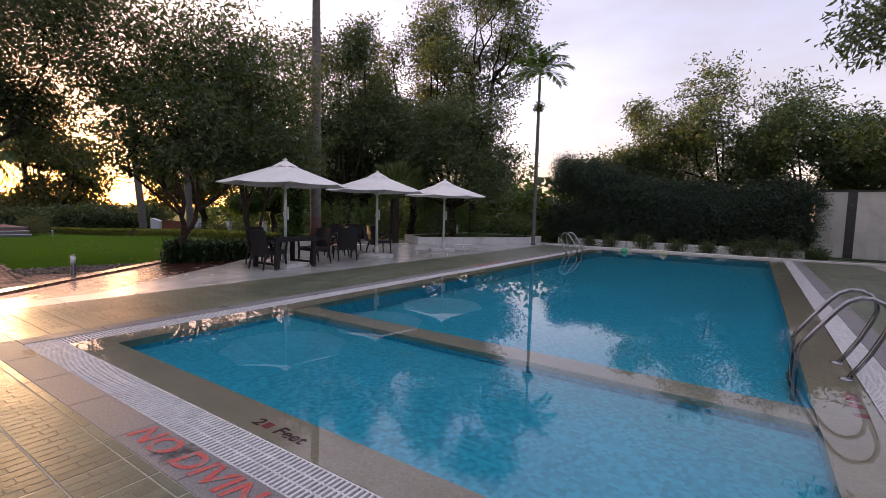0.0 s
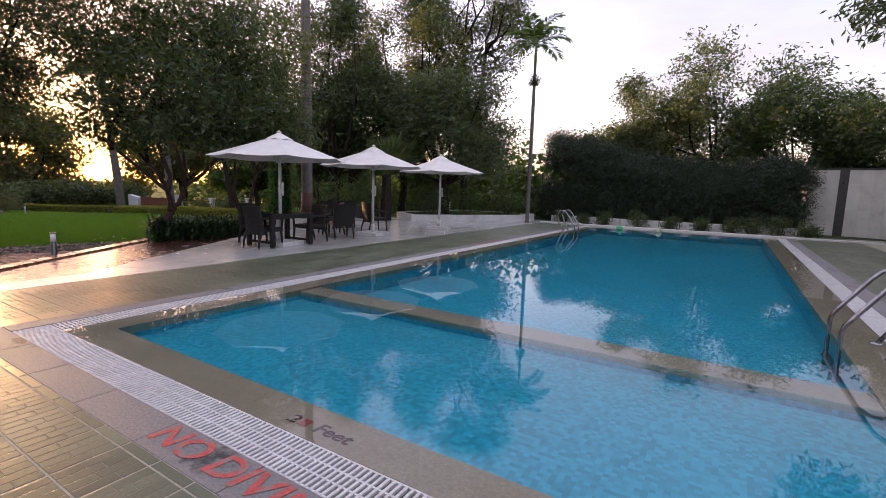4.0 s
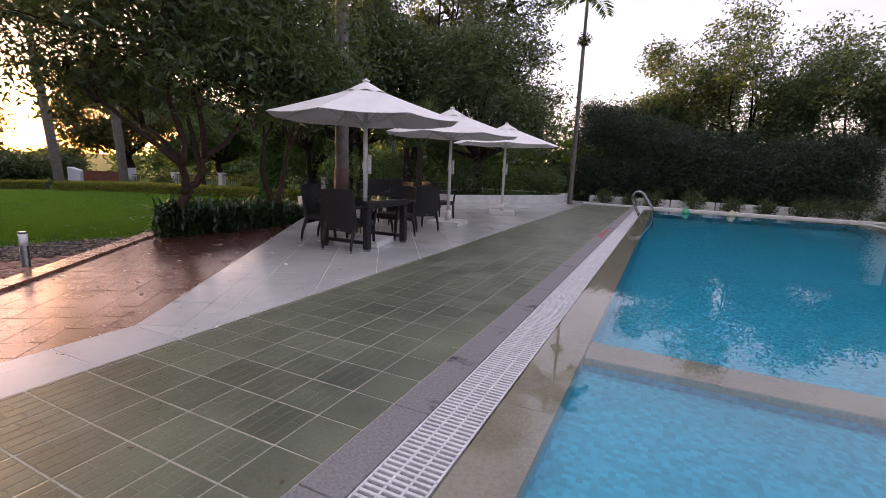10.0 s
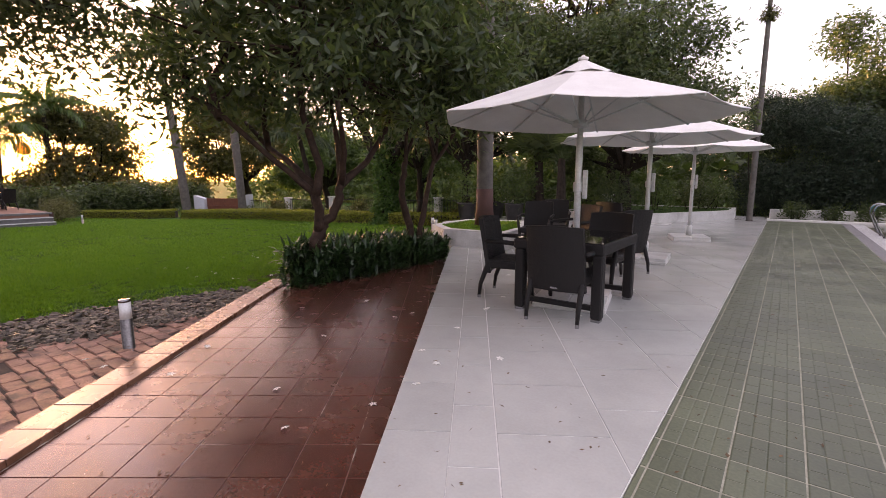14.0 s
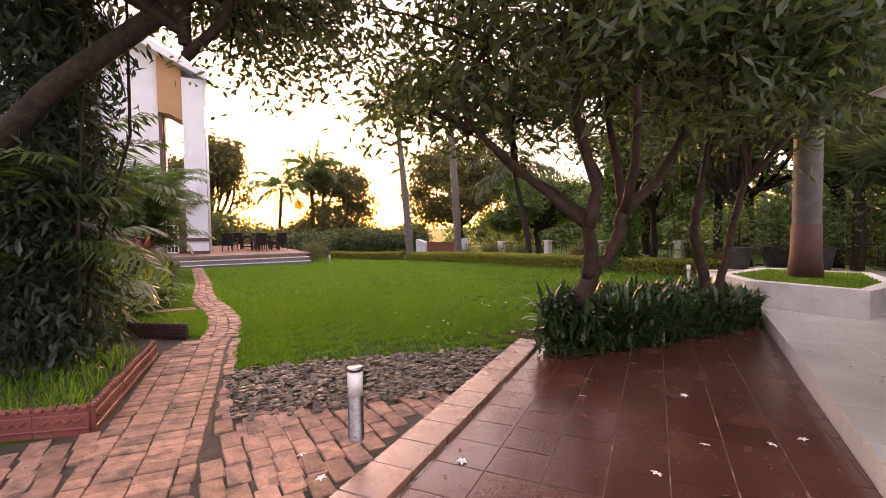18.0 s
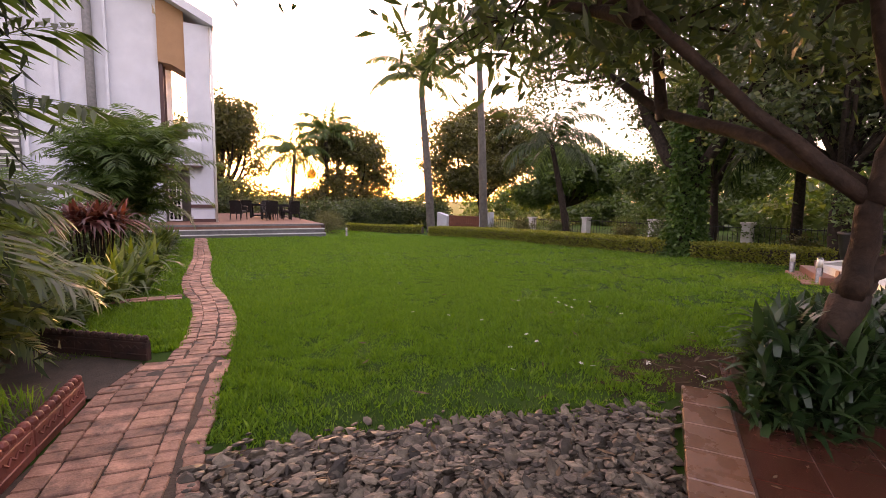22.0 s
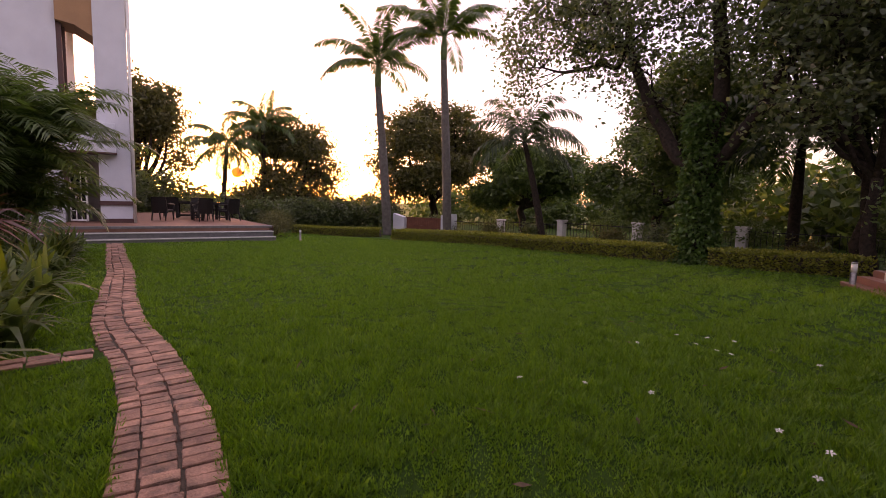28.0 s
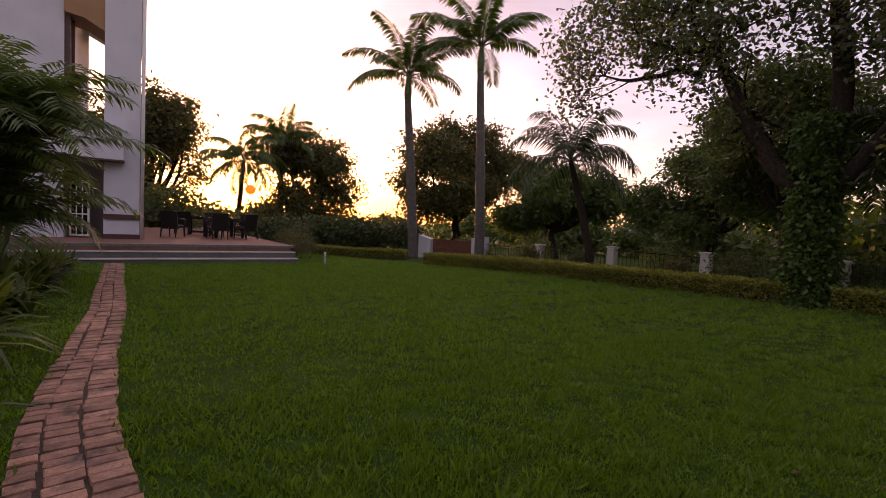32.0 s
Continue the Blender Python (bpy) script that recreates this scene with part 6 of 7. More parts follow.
tree("frangipani_tree", "leaning frangipani tree with dark long leaves", -12.22, 8.73, -0.2, 32, (1.2, 0.085), [(0.2, 0.5, 3.5, 1.9, 1.8, 1.4), (0.5, 0.8, 3.4, 1.2, 1.2, 0.9), (-0.8, 0.8, 4.0, 1.5, 1.5, 1.1), (0.2, -0.5, 4.5, 1.4, 1.4, 0.9), (1.0, -0.2, 3.4, 1.1, 1.1, 0.8), (0.1, 0.5, 5.7, 1.8, 1.8, 1.2)], 500, 14, BIG_LEAF, M_LEAF_LONG, bark=M_BARK_BROWN, arch=1.08, limbs=18, spread=0.2, droop=0.5, twigs=160, flowers=26, stems=[([(0, 0, -0.05), (0, -0.04, 0.72), (-0.02, -0.22, 1.2), (0.0, -0.24, 1.5), (0.05, -0.2, 1.84)], 0.07, 0.045), ([(0.08, 0.1, -0.05), (0.14, 0.08, 0.7), (0.2, 0.2, 1.3), (0.3, 0.3, 1.9)], 0.06, 0.04)], gnarl=0.07)

# ---- palms and trees round the terrace ----
palm("royal_palm", "tall grey royal palm with a red painted foot", -12.2, 11.2, 0.28, 41, 9.0, 0.178, 14, (2.9, 0.6, 0.04, 46, 1.2), M_FROND, M_PALM_BARK, shaft=1.2, painted=0.85, rings=26)
palm("slender_palm", "slender palm with a fruit cluster and a small crown", -7.75, 20.1, 0.0, 42, 7.0, 0.085, 13, (1.6, 0.62, 0.09, 22, 1.3), M_FROND, M_PALM_BARK, shaft=0.8, rings=30, stiff=0.6)
bush("palm_fruit_cluster", "brown fruit cluster on the slender palm", -7.75, 20.1, 6.05, 43, [(0, 0, 0.15, 0.24, 0.24, 0.26)], 90, 6, (0.12, 0.03), M_LEAF_OLIVE, 0.06, 0.5, "fruit", stems=6)
tree("tall_tree", "tall dark tree with upright stems above the umbrellas", -13.4, 24.0, 0.0, 51, (5.0, 0.24), crown(6, 20, 0.0, 0.0, 10.2, 5.2, 3.0, 5.4, 0.26), 520, 20, (0.19, 0.1), M_LEAF_DARK, limbs=30, spread=0.3, twigs=420, far=True, arch=1.3, gnarl=0.15, stems=[([(0, 0, -0.05), (0.1, 0, 3.0), (0.0, 0.2, 6.0), (-0.4, 0.2, 9.5)], 0.24, 0.14), ([(0.1, 0, 2.6), (0.9, -0.2, 5.5), (1.1, 0.1, 9.0)], 0.17, 0.11), ([(0.05, 0, 3.2), (-1.2, 0.2, 6.2), (-1.9, 0.0, 9.0)], 0.16, 0.1)])
tree("mango_tree", "dense round dark green tree behind the umbrellas", -11.2, 18.5, 0.0, 52, (1.7, 0.2), crown(7, 18, 0.0, 0, 3.7, 3.6, 2.4, 3.2, 0.38), 1000, 16, (0.19, 0.07), M_LEAF_DARK, limbs=20, spread=0.24, twigs=120, far=True, arch=1.0)
tree("garden_tree", "slim tree beside the royal palm", -16.4, 16.8, -0.3, 54, (2.4, 0.14), crown(12, 15, 0, 0, 6.6, 3.4, 2.8, 4.6, 0.28), 300, 16, (0.17, 0.08), M_LEAF_DARK, limbs=18, spread=0.26, twigs=160, far=True)
tree("garden_tree", "dark leafy tree beyond the terrace", -15.6, 21.0, -0.3, 53, (3.0, 0.22), crown(8, 18, 0, 0, 7.6, 4.8, 3.4, 5.4, 0.28), 400, 20, (0.19, 0.1), M_LEAF_DARK, limbs=14, spread=0.26, twigs=90, far=True)


def fan_palm(x, y, z, seed, label):
    rng = np.random.default_rng(seed)
    t = thing("fan_palm", x, y, z, 0, label, "palm")
    s = Shape()
    s.tube([(0, 0, 0), (0.02, 0, 0.6), (0, 0, 1.95)], [0.14, 0.15, 0.1], 10)
    child("trunk", s.mesh("trunk", M_BARK), t)
    for k in range(20):
        a, tilt = k * 2.399, 0.25 + 1.05 * (k / 20) + rng.uniform(-0.1, 0.1)
        l = rng.uniform(0.8, 1.15)
        d = np.array([math.cos(a) * math.sin(tilt), math.sin(a) * math.sin(tilt), math.cos(tilt)])
        tip = np.array([0, 0, 1.9]) + d * l
        side = np.array([-math.sin(a), math.cos(a), 0])
        up = np.cross(d, side)
        quads = []
        for i in range(26):
            f = -1.9 + 3.8 * i / 25
            out = d * math.cos(f) + side * math.sin(f)
            r = rng.uniform(0.8, 0.98)
            e = tip + out * r + np.array([0, 0, -0.14 * (0.4 + abs(f) * 0.3)])
            mid = tip + out * r * 0.55
            w = np.cross(out, up) * 0.048
            quads.append([tip, mid + w, e, mid - w])
        fr = child("fan_leaf", soup("fan_leaf", np.array(quads), M_LEAF_DARK), t)
        s = Shape()
        s.tube([(0, 0, 1.85), tuple(tip)], 0.012, 5)
        child("stalk", s.mesh("stalk", M_LEAF_MID), fr)
    return t


fan_palm(-12.3, 15.7, 0.0, 61, "dark green fan palm with wide pleated leaves")
fan_palm(-13.6, 17.0, 0.0, 62, "dark green fan palm in the planter")
for i, (x, y, r) in enumerate(((-11.3, 17.6, 0.8), (-10.4, 19.2, 0.9), (-9.4, 20.9, 0.8), (-12.2, 19.0, 1.2), (-14.6, 18.2, 1.0), (-9.0, 21.8, 0.7))):
    bush("planter_shrub", "leafy green shrub in the planter", x, y, 0.25, 70 + i, [(0, 0, r * 0.8, r, r, r * 0.8)], 130, 12, (0.12, 0.04), M_LEAF_MID if i % 2 else M_LEAF_DARK, 0.14, 0.2, "shrub", "planter shrubs")

# hedge behind the pool, feathery and dark
for i in range(9):
    x = -7.6 + 1.17 * i
    bush("pool_hedge_plant", "tall feathery dark green hedge plant behind the pool", x, 23.3, 0.0, 81 + i, [(0, 0, 1.1, 1.0, 0.7, 1.1), (0.2, 0.1, (3.2, 3.0, 2.5, 2.2, 1.9, 1.8, 1.7, 1.9, 2.2)[i], 0.9, 0.65, 0.75), (0.0, 0.8, (3.9, 3.6, 3.2, 2.8, 2.6, 2.5, 2.3, 2.4, 2.6)[i], 0.9, 0.6, 0.6)], 520, 44, (0.13, 0.034), M_LEAF_CONIFER, 0.17, 0.5, "hedge plant", "hedge behind the pool", stems=4, far=True)
for i, (x, h) in enumerate(((-6.6, 0.38), (-5.6, 0.3), (-4.7, 0.42), (-3.3, 0.5), (-2.0, 0.36), (-0.9, 0.34), (0.2, 0.44), (0.9, 0.5), (1.7, 0.52), (2.6, 0.34))):
    bush("border_shrub", "small shrub in front of the low wall", x, 21.6, 0.0, 95 + i, [(0, 0, h * 0.7, h, h * 0.8, h * 0.7)], 80, 12, (0.09, 0.035), M_LEAF_LONG, 0.09, 0.1, "shrub", "border shrubs")
for i, (x, y, h, r) in enumerate(((-7.0, 27.5, 7.0, 2.4), (-4.6, 29.0, 8.8, 3.0), (-1.0, 28.5, 9.9, 3.4), (2.6, 27.5, 7.4, 3.0), (6.0, 26.5, 7.8, 3.2), (10.0, 26.0, 8.4, 3.4))):
    tree("screen_tree", "dark rounded tree behind the hedge", x, y, -0.2, 110 + i, (h * 0.35, 0.17), crown(20 + i, 11, 0, 0, h * 0.56, r * 1.15, r, h * 0.44, 0.42), 380, 24, (0.2, 0.09), M_LEAF_LONG, limbs=22, spread=0.25, group="trees behind the hedge", twigs=110, far=True)
tree("overhanging_tree", "leafy tree overhanging the shower wall", 7.6, 19.0, 0.0, 120, (2.4, 0.2), [(0, 0, 4.4, 2.6, 2.4, 1.8), (-0.4, -0.6, 2.2, 1.8, 1.8, 1.5), (-1.2, -2.4, 5.6, 1.7, 1.7, 0.9), (0.4, 0.4, 6.2, 2.4, 2.2, 1.2)], 900, 14, (0.2, 0.06), M_LEAF_MID, limbs=14, spread=0.24, droop=0.5, twigs=80)
tree("overhanging_tree", "leafy tree whose outer sprays hang over the pool side", 7.0, 12.8, 0.0, 121, (2.6, 0.16), [(-0.6, 0, 4.6, 2.2, 2.2, 1.5), (-4.3, 0.6, 5.5, 1.1, 1.0, 0.8), (-2.6, 0.2, 5.6, 1.6, 1.4, 0.9)], 330, 14, (0.2, 0.06), M_LEAF_DARK, limbs=12, spread=0.2, droop=0.6, twigs=60, arch=1.0)
for i, (x, y) in enumerate(((5.6, 16.6), (6.2, 14.6), (5.9, 21.2))):
    bush("corner_bush", "dense dark bush beside the shower wall", x, y, 0.0, 125 + i, [(0, 0, 0.9, 1.0, 1.0, 0.9), (0.3, 0.2, 1.8, 0.9, 0.9, 0.8)], 260, 14, (0.15, 0.05), M_LEAF_DARK, 0.18, 0.2, "bush", "corner bushes")

# ---- left side: leaning tree, palm clump and beds beside the brick path ----
tree("leaning_tree", "dark tree leaning over the brick path", -13.6, 1.0, -0.2, 130, (3.3, 0.105), [(0.7, 2.3, 5.4, 2.6, 2.3, 1.6), (0.1, 3.0, 3.45, 0.95, 0.9, 0.85), (0.3, 1.6, 4.1, 1.2, 1.1, 0.8), (1.3, 0.5, 4.8, 1.8, 1.6, 1.3), (-0.4, 2.7, 4.0, 1.2, 1.1, 0.8), (1.3, 2.9, 6.6, 2.2, 2.0, 1.2)], 2000, 15, (0.1, 0.042), M_LEAF_DARK, limbs=14, spread=0.2, droop=0.5, lean=(0.33, 2.1), twigs=140, arch=1.0, gnarl=0.06)


def areca(x, y, z, seed, canes, height, length, mat, label, fall=0.9, pairs=22):
    rng = np.random.default_rng(seed)
    t = thing("areca_palm", x, y, z, 0, label, "palm", "areca palms")
    for c in range(canes):
        a = rng.uniform(0, 2 * math.pi)
        r = rng.uniform(0.05, 0.35)
        h = height * rng.uniform(0.25, 1.0)
        top = np.array([math.cos(a) * (r + h * 0.12), math.sin(a) * (r + h * 0.12), h * 0.62])
        s = Shape()
        s.tube([(math.cos(a) * r, math.sin(a) * r, 0), tuple((np.array([math.cos(a) * r, math.sin(a) * r, 0]) + top) / 2 + np.array([0, 0, 0.05])), tuple(top)], [0.03, 0.026, 0.016], 7)
        cane = child("cane", s.mesh("cane", M_GREEN_SHAFT), t)
        for k in range(7):
            q, rib = frond_quads(rng, length * rng.uniform(0.8, 1.2), rng.uniform(0.1, 1.1), fall * rng.uniform(0.9, 1.7), pairs, length * 0.34, 0.026 + length * 0.011, 0.45)
            ob = child("frond", soup("frond", q, mat), t)
            ob.matrix_basis = pose(*top, 0, 0, rng.uniform(0, 360))
            st = Shape()
            st.tube(rib, [0.012 * (1 - i / 11.5) for i in range(len(rib))], 4, caps=False)
            child("midrib", st.mesh("midrib", M_LEAF_YELLOW), ob)
    return t


areca(-15.4, 1.3, -0.15, 140, 6, 3.2, 1.15, M_FROND_DARK, "dark areca palm clump beside the path", 1.1)
areca(-14.25, 1.75, -0.12, 141, 8, 2.6, 1.35, M_FROND, "arching green areca palm behind the edged bed", 1.0, 26)
areca(-15.5, 1.95, -0.2, 142, 5, 1.2, 0.75, M_FROND_PALE, "yellow-green areca palm in the bed", 1.2)
areca(-25.2, 1.7, -0.3, 143, 30, 4.2, 1.6, M_FROND, "large green areca palm in front of the house", 1.2, 26)
areca(-21.8, 0.6, -0.3, 144, 9, 2.4, 1.3, M_FROND, "green areca palm in front of the house", 1.2, 18)


bush("dense_climber", "dense dark climbing foliage among the palms", -14.1, 1.95, -0.2, 146, [(0, 0, 0.8, 0.4, 0.4, 0.9), (0.0, 0.05, 2.0, 0.5, 0.48, 1.0), (0.0, 0.05, 3.4, 0.6, 0.55, 1.1), (0.1, 0.0, 4.8, 0.8, 0.8, 0.9)], 1300, 18, (0.14, 0.035), M_LEAF_CONIFER, 0.15, 0.8, "climber", stems=10)


def lily_bed(x, y, n, radius, length, width, mat, seed, label, lean=0.7, lift=0.0):
    rng = np.random.default_rng(seed)
    t = thing("strap_leaf_plant", x, y, lawn_z(x, y), 0, label, "plant", "strap-leaved bed plants")
    r = radius * np.sqrt(rng.uniform(0, 1, n)) * 0.6
    a = rng.uniform(0, 2 * math.pi, n)
    places = np.stack([r * np.cos(a), r * np.sin(a), np.full(n, -0.02 + lift)], axis=1)
    if lift:
        st = Shape()
        for q in range(7):
            st.tube([(0.12 * math.cos(q), 0.12 * math.sin(q), -0.05), (0.2 * math.cos(q), 0.2 * math.sin(q), lift + 0.05)], [0.016, 0.012], 5)
        child("cane_clump", st.mesh("cane_clump", M_BARK), t)
    child("leaf_clump", strap_mesh("leaf_clump", rng, places, length, width, mat, lean, 0.8, 5), t)


for i in range(17):
    x = -15.9 - 0.72 * i
    y = 2.2 + 0.22 * math.sin(i * 2.1) - (0.55 if i < 2 else 0.0)
    lily_bed(x, y, 85, 0.5, 0.82, 0.085, M_LEAF_MID if i % 3 else M_LEAF_YELLOW, 151 + i, "clump of arching green strap leaves in the bed")
for i in range(8):
    lily_bed(-16.2 - 1.0 * i, 1.25 + 0.2 * math.sin(i), 80, 0.6, 0.95, 0.1, M_LEAF_YELLOW if i % 4 == 1 else M_LEAF_MID, 180 + i, "clump of broad pale green leaves in the bed", 0.75, 0.3)
for i, (x, y) in enumerate(((-19.6, 2.15), (-20.0, 1.95), (-19.4, 1.9))):
    lily_bed(x, y, 130, 0.35, 0.62, 0.075, M_LEAF_RED, 190 + i, "dark red cordyline clump in the bed", 0.9, 0.9)
for i in range(7):
    lily_bed(-13.2 - 0.35 * i, 0.9 + 0.3 * math.sin(i * 1.9), 50, 0.4, 0.7, 0.05, M_LEAF_DARK, 195 + i, "dark strap-leaved plant under the palms")

# ---- the house and its terrace ----
HZ = 0.05
def build_house_terrace():
    t = thing("house_terrace", -30.3, 7.9, HZ, 0, "raised clay-tiled house terrace with grey stone steps", "terrace", kind="structure")
    t.matrix_world = Matrix.Identity(4)
    s = Shape()
    s.box(-40.0, 1.4, HZ - 0.2, 18.7, 12.9, 0.4)
    child("terrace_floor", s.mesh("terrace_floor", M_TERRACE), t)
    for k in range(2):
        s = Shape()
        s.box(-30.5 + 0.32 * k, 1.3, HZ - 0.17 * (k + 1) - 0.2, 0.36, 13.2, 0.4, 0, 0.012)
        step = child("step", s.mesh("step", M_STEP_STONE), t, "grey stone step")
        s = Shape()
        s.box(-30.32 + 0.32 * k, 1.3, HZ - 0.17 * (k + 1) - 0.016, 0.06, 13.2, 0.034, 0, 0.008)
        child("nosing", s.mesh("nosing", M_CONCRETE_WHITE), step, "pale worn step edge")
    s = Shape()
    s.box(-30.72, 1.4, HZ - 0.035, 0.16, 13.1, 0.08, 0, 0.01)
    child("nosing", s.mesh("nosing", M_STEP_STONE), t)
    s = Shape()
    s.box(-40.0, 7.94, HZ - 0.22, 18.6, 0.12, 0.42)
    child("side_facing", s.mesh("side_facing", M_RED_PAINT), t)


build_house_terrace()


def build_house():
    h = thing("house", -33.8, 0.0, HZ, 0, "tall white two-storey house with a slim free-standing corner pier", "house", kind="structure")
    h.matrix_world = Matrix.Identity(4)
    s = Shape()
    section = [(-15.4, -0.1), (2.03, -0.1), (2.03, 9.0), (-4.2, 12.0), (-15.4, 6.6)]          # the gable's outline, y and z
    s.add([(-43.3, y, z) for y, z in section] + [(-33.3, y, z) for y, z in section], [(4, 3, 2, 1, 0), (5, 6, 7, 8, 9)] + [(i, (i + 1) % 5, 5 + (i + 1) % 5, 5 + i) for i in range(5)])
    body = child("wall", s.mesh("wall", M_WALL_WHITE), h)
    for y, w in ((0.34, 0.1), (-1.2, 0.12), (-2.2, 0.14), (-6.0, 0.5)):
        s = Shape()
        s.box(-33.2, y, 5.0, 0.2, w, 9.8, 0, 0.01)
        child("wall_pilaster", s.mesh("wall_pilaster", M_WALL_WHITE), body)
    s = Shape()
    s.tube([(-33.14, -0.19, HZ), (-33.14, -0.19, 9.9)], 0.15, 12)
    child("downpipe", s.mesh("downpipe", M_STEP_STONE, True), body, "wide grey downpipe")
    s = Shape()
    s.box(-33.5, 2.1, 5.0, 0.34, 0.14, 7.2)
    child("corner_trim", s.mesh("corner_trim", M_MAROON), body)
    s = Shape()
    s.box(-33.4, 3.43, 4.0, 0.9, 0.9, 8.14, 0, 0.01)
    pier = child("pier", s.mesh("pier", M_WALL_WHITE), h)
    s = Shape()
    s.box(-32.92, 3.43, 0.72, 0.08, 0.93, 0.14, 0, 0.004)
    s.box(-32.92, 3.43, HZ + 0.07, 0.08, 0.93, 0.14, 0, 0.004)
    child("pier_band", s.mesh("pier_band", M_MAROON), pier)
    s = Shape()
    s.tube([(-32.9, 3.94, HZ), (-32.9, 3.94, 8.1)], 0.05, 10)
    child("downpipe", s.mesh("downpipe", M_FROST, True), pier)
    s = Shape()
    for y0, y1, z0, z1 in ((2.032, 2.5, 6.46, 6.4), (2.5, 2.978, 6.4, 6.14)):
        s.add([(-34.3, y0, z0), (-33.1, y0, z0), (-33.1, y1, z1), (-34.3, y1, z1), (-34.3, y0, 8.98 - 0.5 * (y0 - 2.03)), (-33.1, y0, 8.98 - 0.5 * (y0 - 2.03)), (-33.1, y1, 8.98 - 0.5 * (y1 - 2.03)), (-34.3, y1, 8.98 - 0.5 * (y1 - 2.03))], [(3, 2, 1, 0), (4, 5, 6, 7), (0, 1, 5, 4), (1, 2, 6, 5), (2, 3, 7, 6), (3, 0, 4, 7)])
    child("lintel", s.mesh("lintel", M_TAN), h, "tan painted beam between wall and pier")
    s = Shape()
    s.box(-33.85, 2.5, 2.95, 0.2, 0.94, 1.2)
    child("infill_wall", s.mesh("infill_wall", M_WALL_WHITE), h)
    s = Shape()
    s.box(-33.74, 2.2, 5.0, 0.14, 0.08, 2.8)
    child("window_jamb", s.mesh("window_jamb", M_MAROON), h)
    s = Shape()
    for (y0, z0), (y1, z1) in (((-4.2, 12.05), (4.05, 7.98)), ((-16.0, 6.35), (-4.2, 12.05))):
        s.add([(-43.8, y0, z0), (-32.6, y0, z0), (-32.6, y1, z1), (-43.8, y1, z1), (-43.8, y0, z0 + 0.34), (-32.6, y0, z0 + 0.34), (-32.6, y1, z1 + 0.34), (-43.8, y1, z1 + 0.34)], [(3, 2, 1, 0), (4, 5, 6, 7), (0, 1, 5, 4), (1, 2, 6, 5), (2, 3, 7, 6), (3, 0, 4, 7)])
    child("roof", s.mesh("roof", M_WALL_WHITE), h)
    s = Shape()
    s.box(-32.95, 2.6, 2.85, 0.9, 1.72, 0.95, 0, 0.01)
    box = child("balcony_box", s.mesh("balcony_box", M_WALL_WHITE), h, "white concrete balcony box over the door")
    s = Shape()
    s.box(-32.95, 2.6, 2.355, 0.96, 1.78, 0.05, 0, 0.006)
    child("drip_edge", s.mesh("drip_edge", M_MAROON), box)
    # flat slab in dark colour stands in for the unlit room behind the door
    s = Shape()
    s.box(-34.2, 2.34, 1.2, 0.12, 1.24, 2.4)
    child("door_recess", s.mesh("door_recess", M_SIGN), h)
    d = Shape()
    turn = 55.0
    dx, dy = math.cos(radians(turn)), math.sin(radians(turn))
    for k in (-0.27, -0.09, 0.09, 0.27):
        d.box(-33.35 + dx * k, 2.4 + dy * k, HZ + 0.87, 0.05 if abs(k) > 0.2 else 0.03, 0.045, 1.66, turn, 0.004)
    for k in range(6):
        d.box(-33.35, 2.4, HZ + 0.07 + 0.315 * k, 0.58, 0.045, 0.06 if k in (0, 5) else 0.035, turn, 0.004)
    door = child("door", d.mesh("door", M_FROST), h, "white lattice door standing open")
    for i in range(3):
        for k in range(5):
            q = -0.18 + 0.18 * i
            pane = Shape().box(-33.35 + dx * q, 2.4 + dy * q, HZ + 0.23 + 0.315 * k, 0.145, 0.012, 0.275, turn)
            child("pane", pane.mesh("pane", M_DARK_GLASS), door)
    lv = child("louvre_window", Shape().box(-33.25, -3.2, 3.4, 0.1, 1.6, 3.0).mesh("louvre_window", M_SIGN), h)
    for k in range(14):
        d = Shape()
        d.box(-33.16, -3.2, 2.0 + 0.21 * k, 0.06, 1.55, 0.09)
        child("slat", d.mesh("slat", M_FROST), lv)


build_house()

# terrace furniture, far off
far_chair = make_chair(-33.9, 6.2, 100, "dark slatted garden chair on the house terrace", "chairs on the house terrace")
far_chair.matrix_world = pose(-33.9, 6.2, HZ, 0, 0, 100)
for x, y, a in ((-34.6, 4.9, 60), (-34.2, 7.2, 120), (-36.0, 6.4, -80), (-37.2, 5.4, 90), (-37.8, 6.8, -60), (-35.0, 1.9, 80), (-36.8, 7.4, 200)):
    copy_thing(far_chair, pose(x, y, HZ, 0, 0, a))
far_table = make_table(-35.0, 6.6, 20)
far_table.matrix_world = pose(-35.0, 6.6, HZ, 0, 0, 20)
copy_thing(far_table, pose(-37.4, 6.1, HZ, 0, 0, 80))
for i in range(3):
    bush("terrace_shrub", "rounded clipped shrub at the terrace edge", -32.6 - 1.5 * i, 8.7 + 0.3 * i, lawn_z(-33, 8.7), 200 + i, [(0, 0, 0.5, 0.8, 0.7, 0.5)], 160, 14, (0.07, 0.03), M_LEAF_OLIVE, 0.1, 0.0, "shrub", "terrace shrubs")

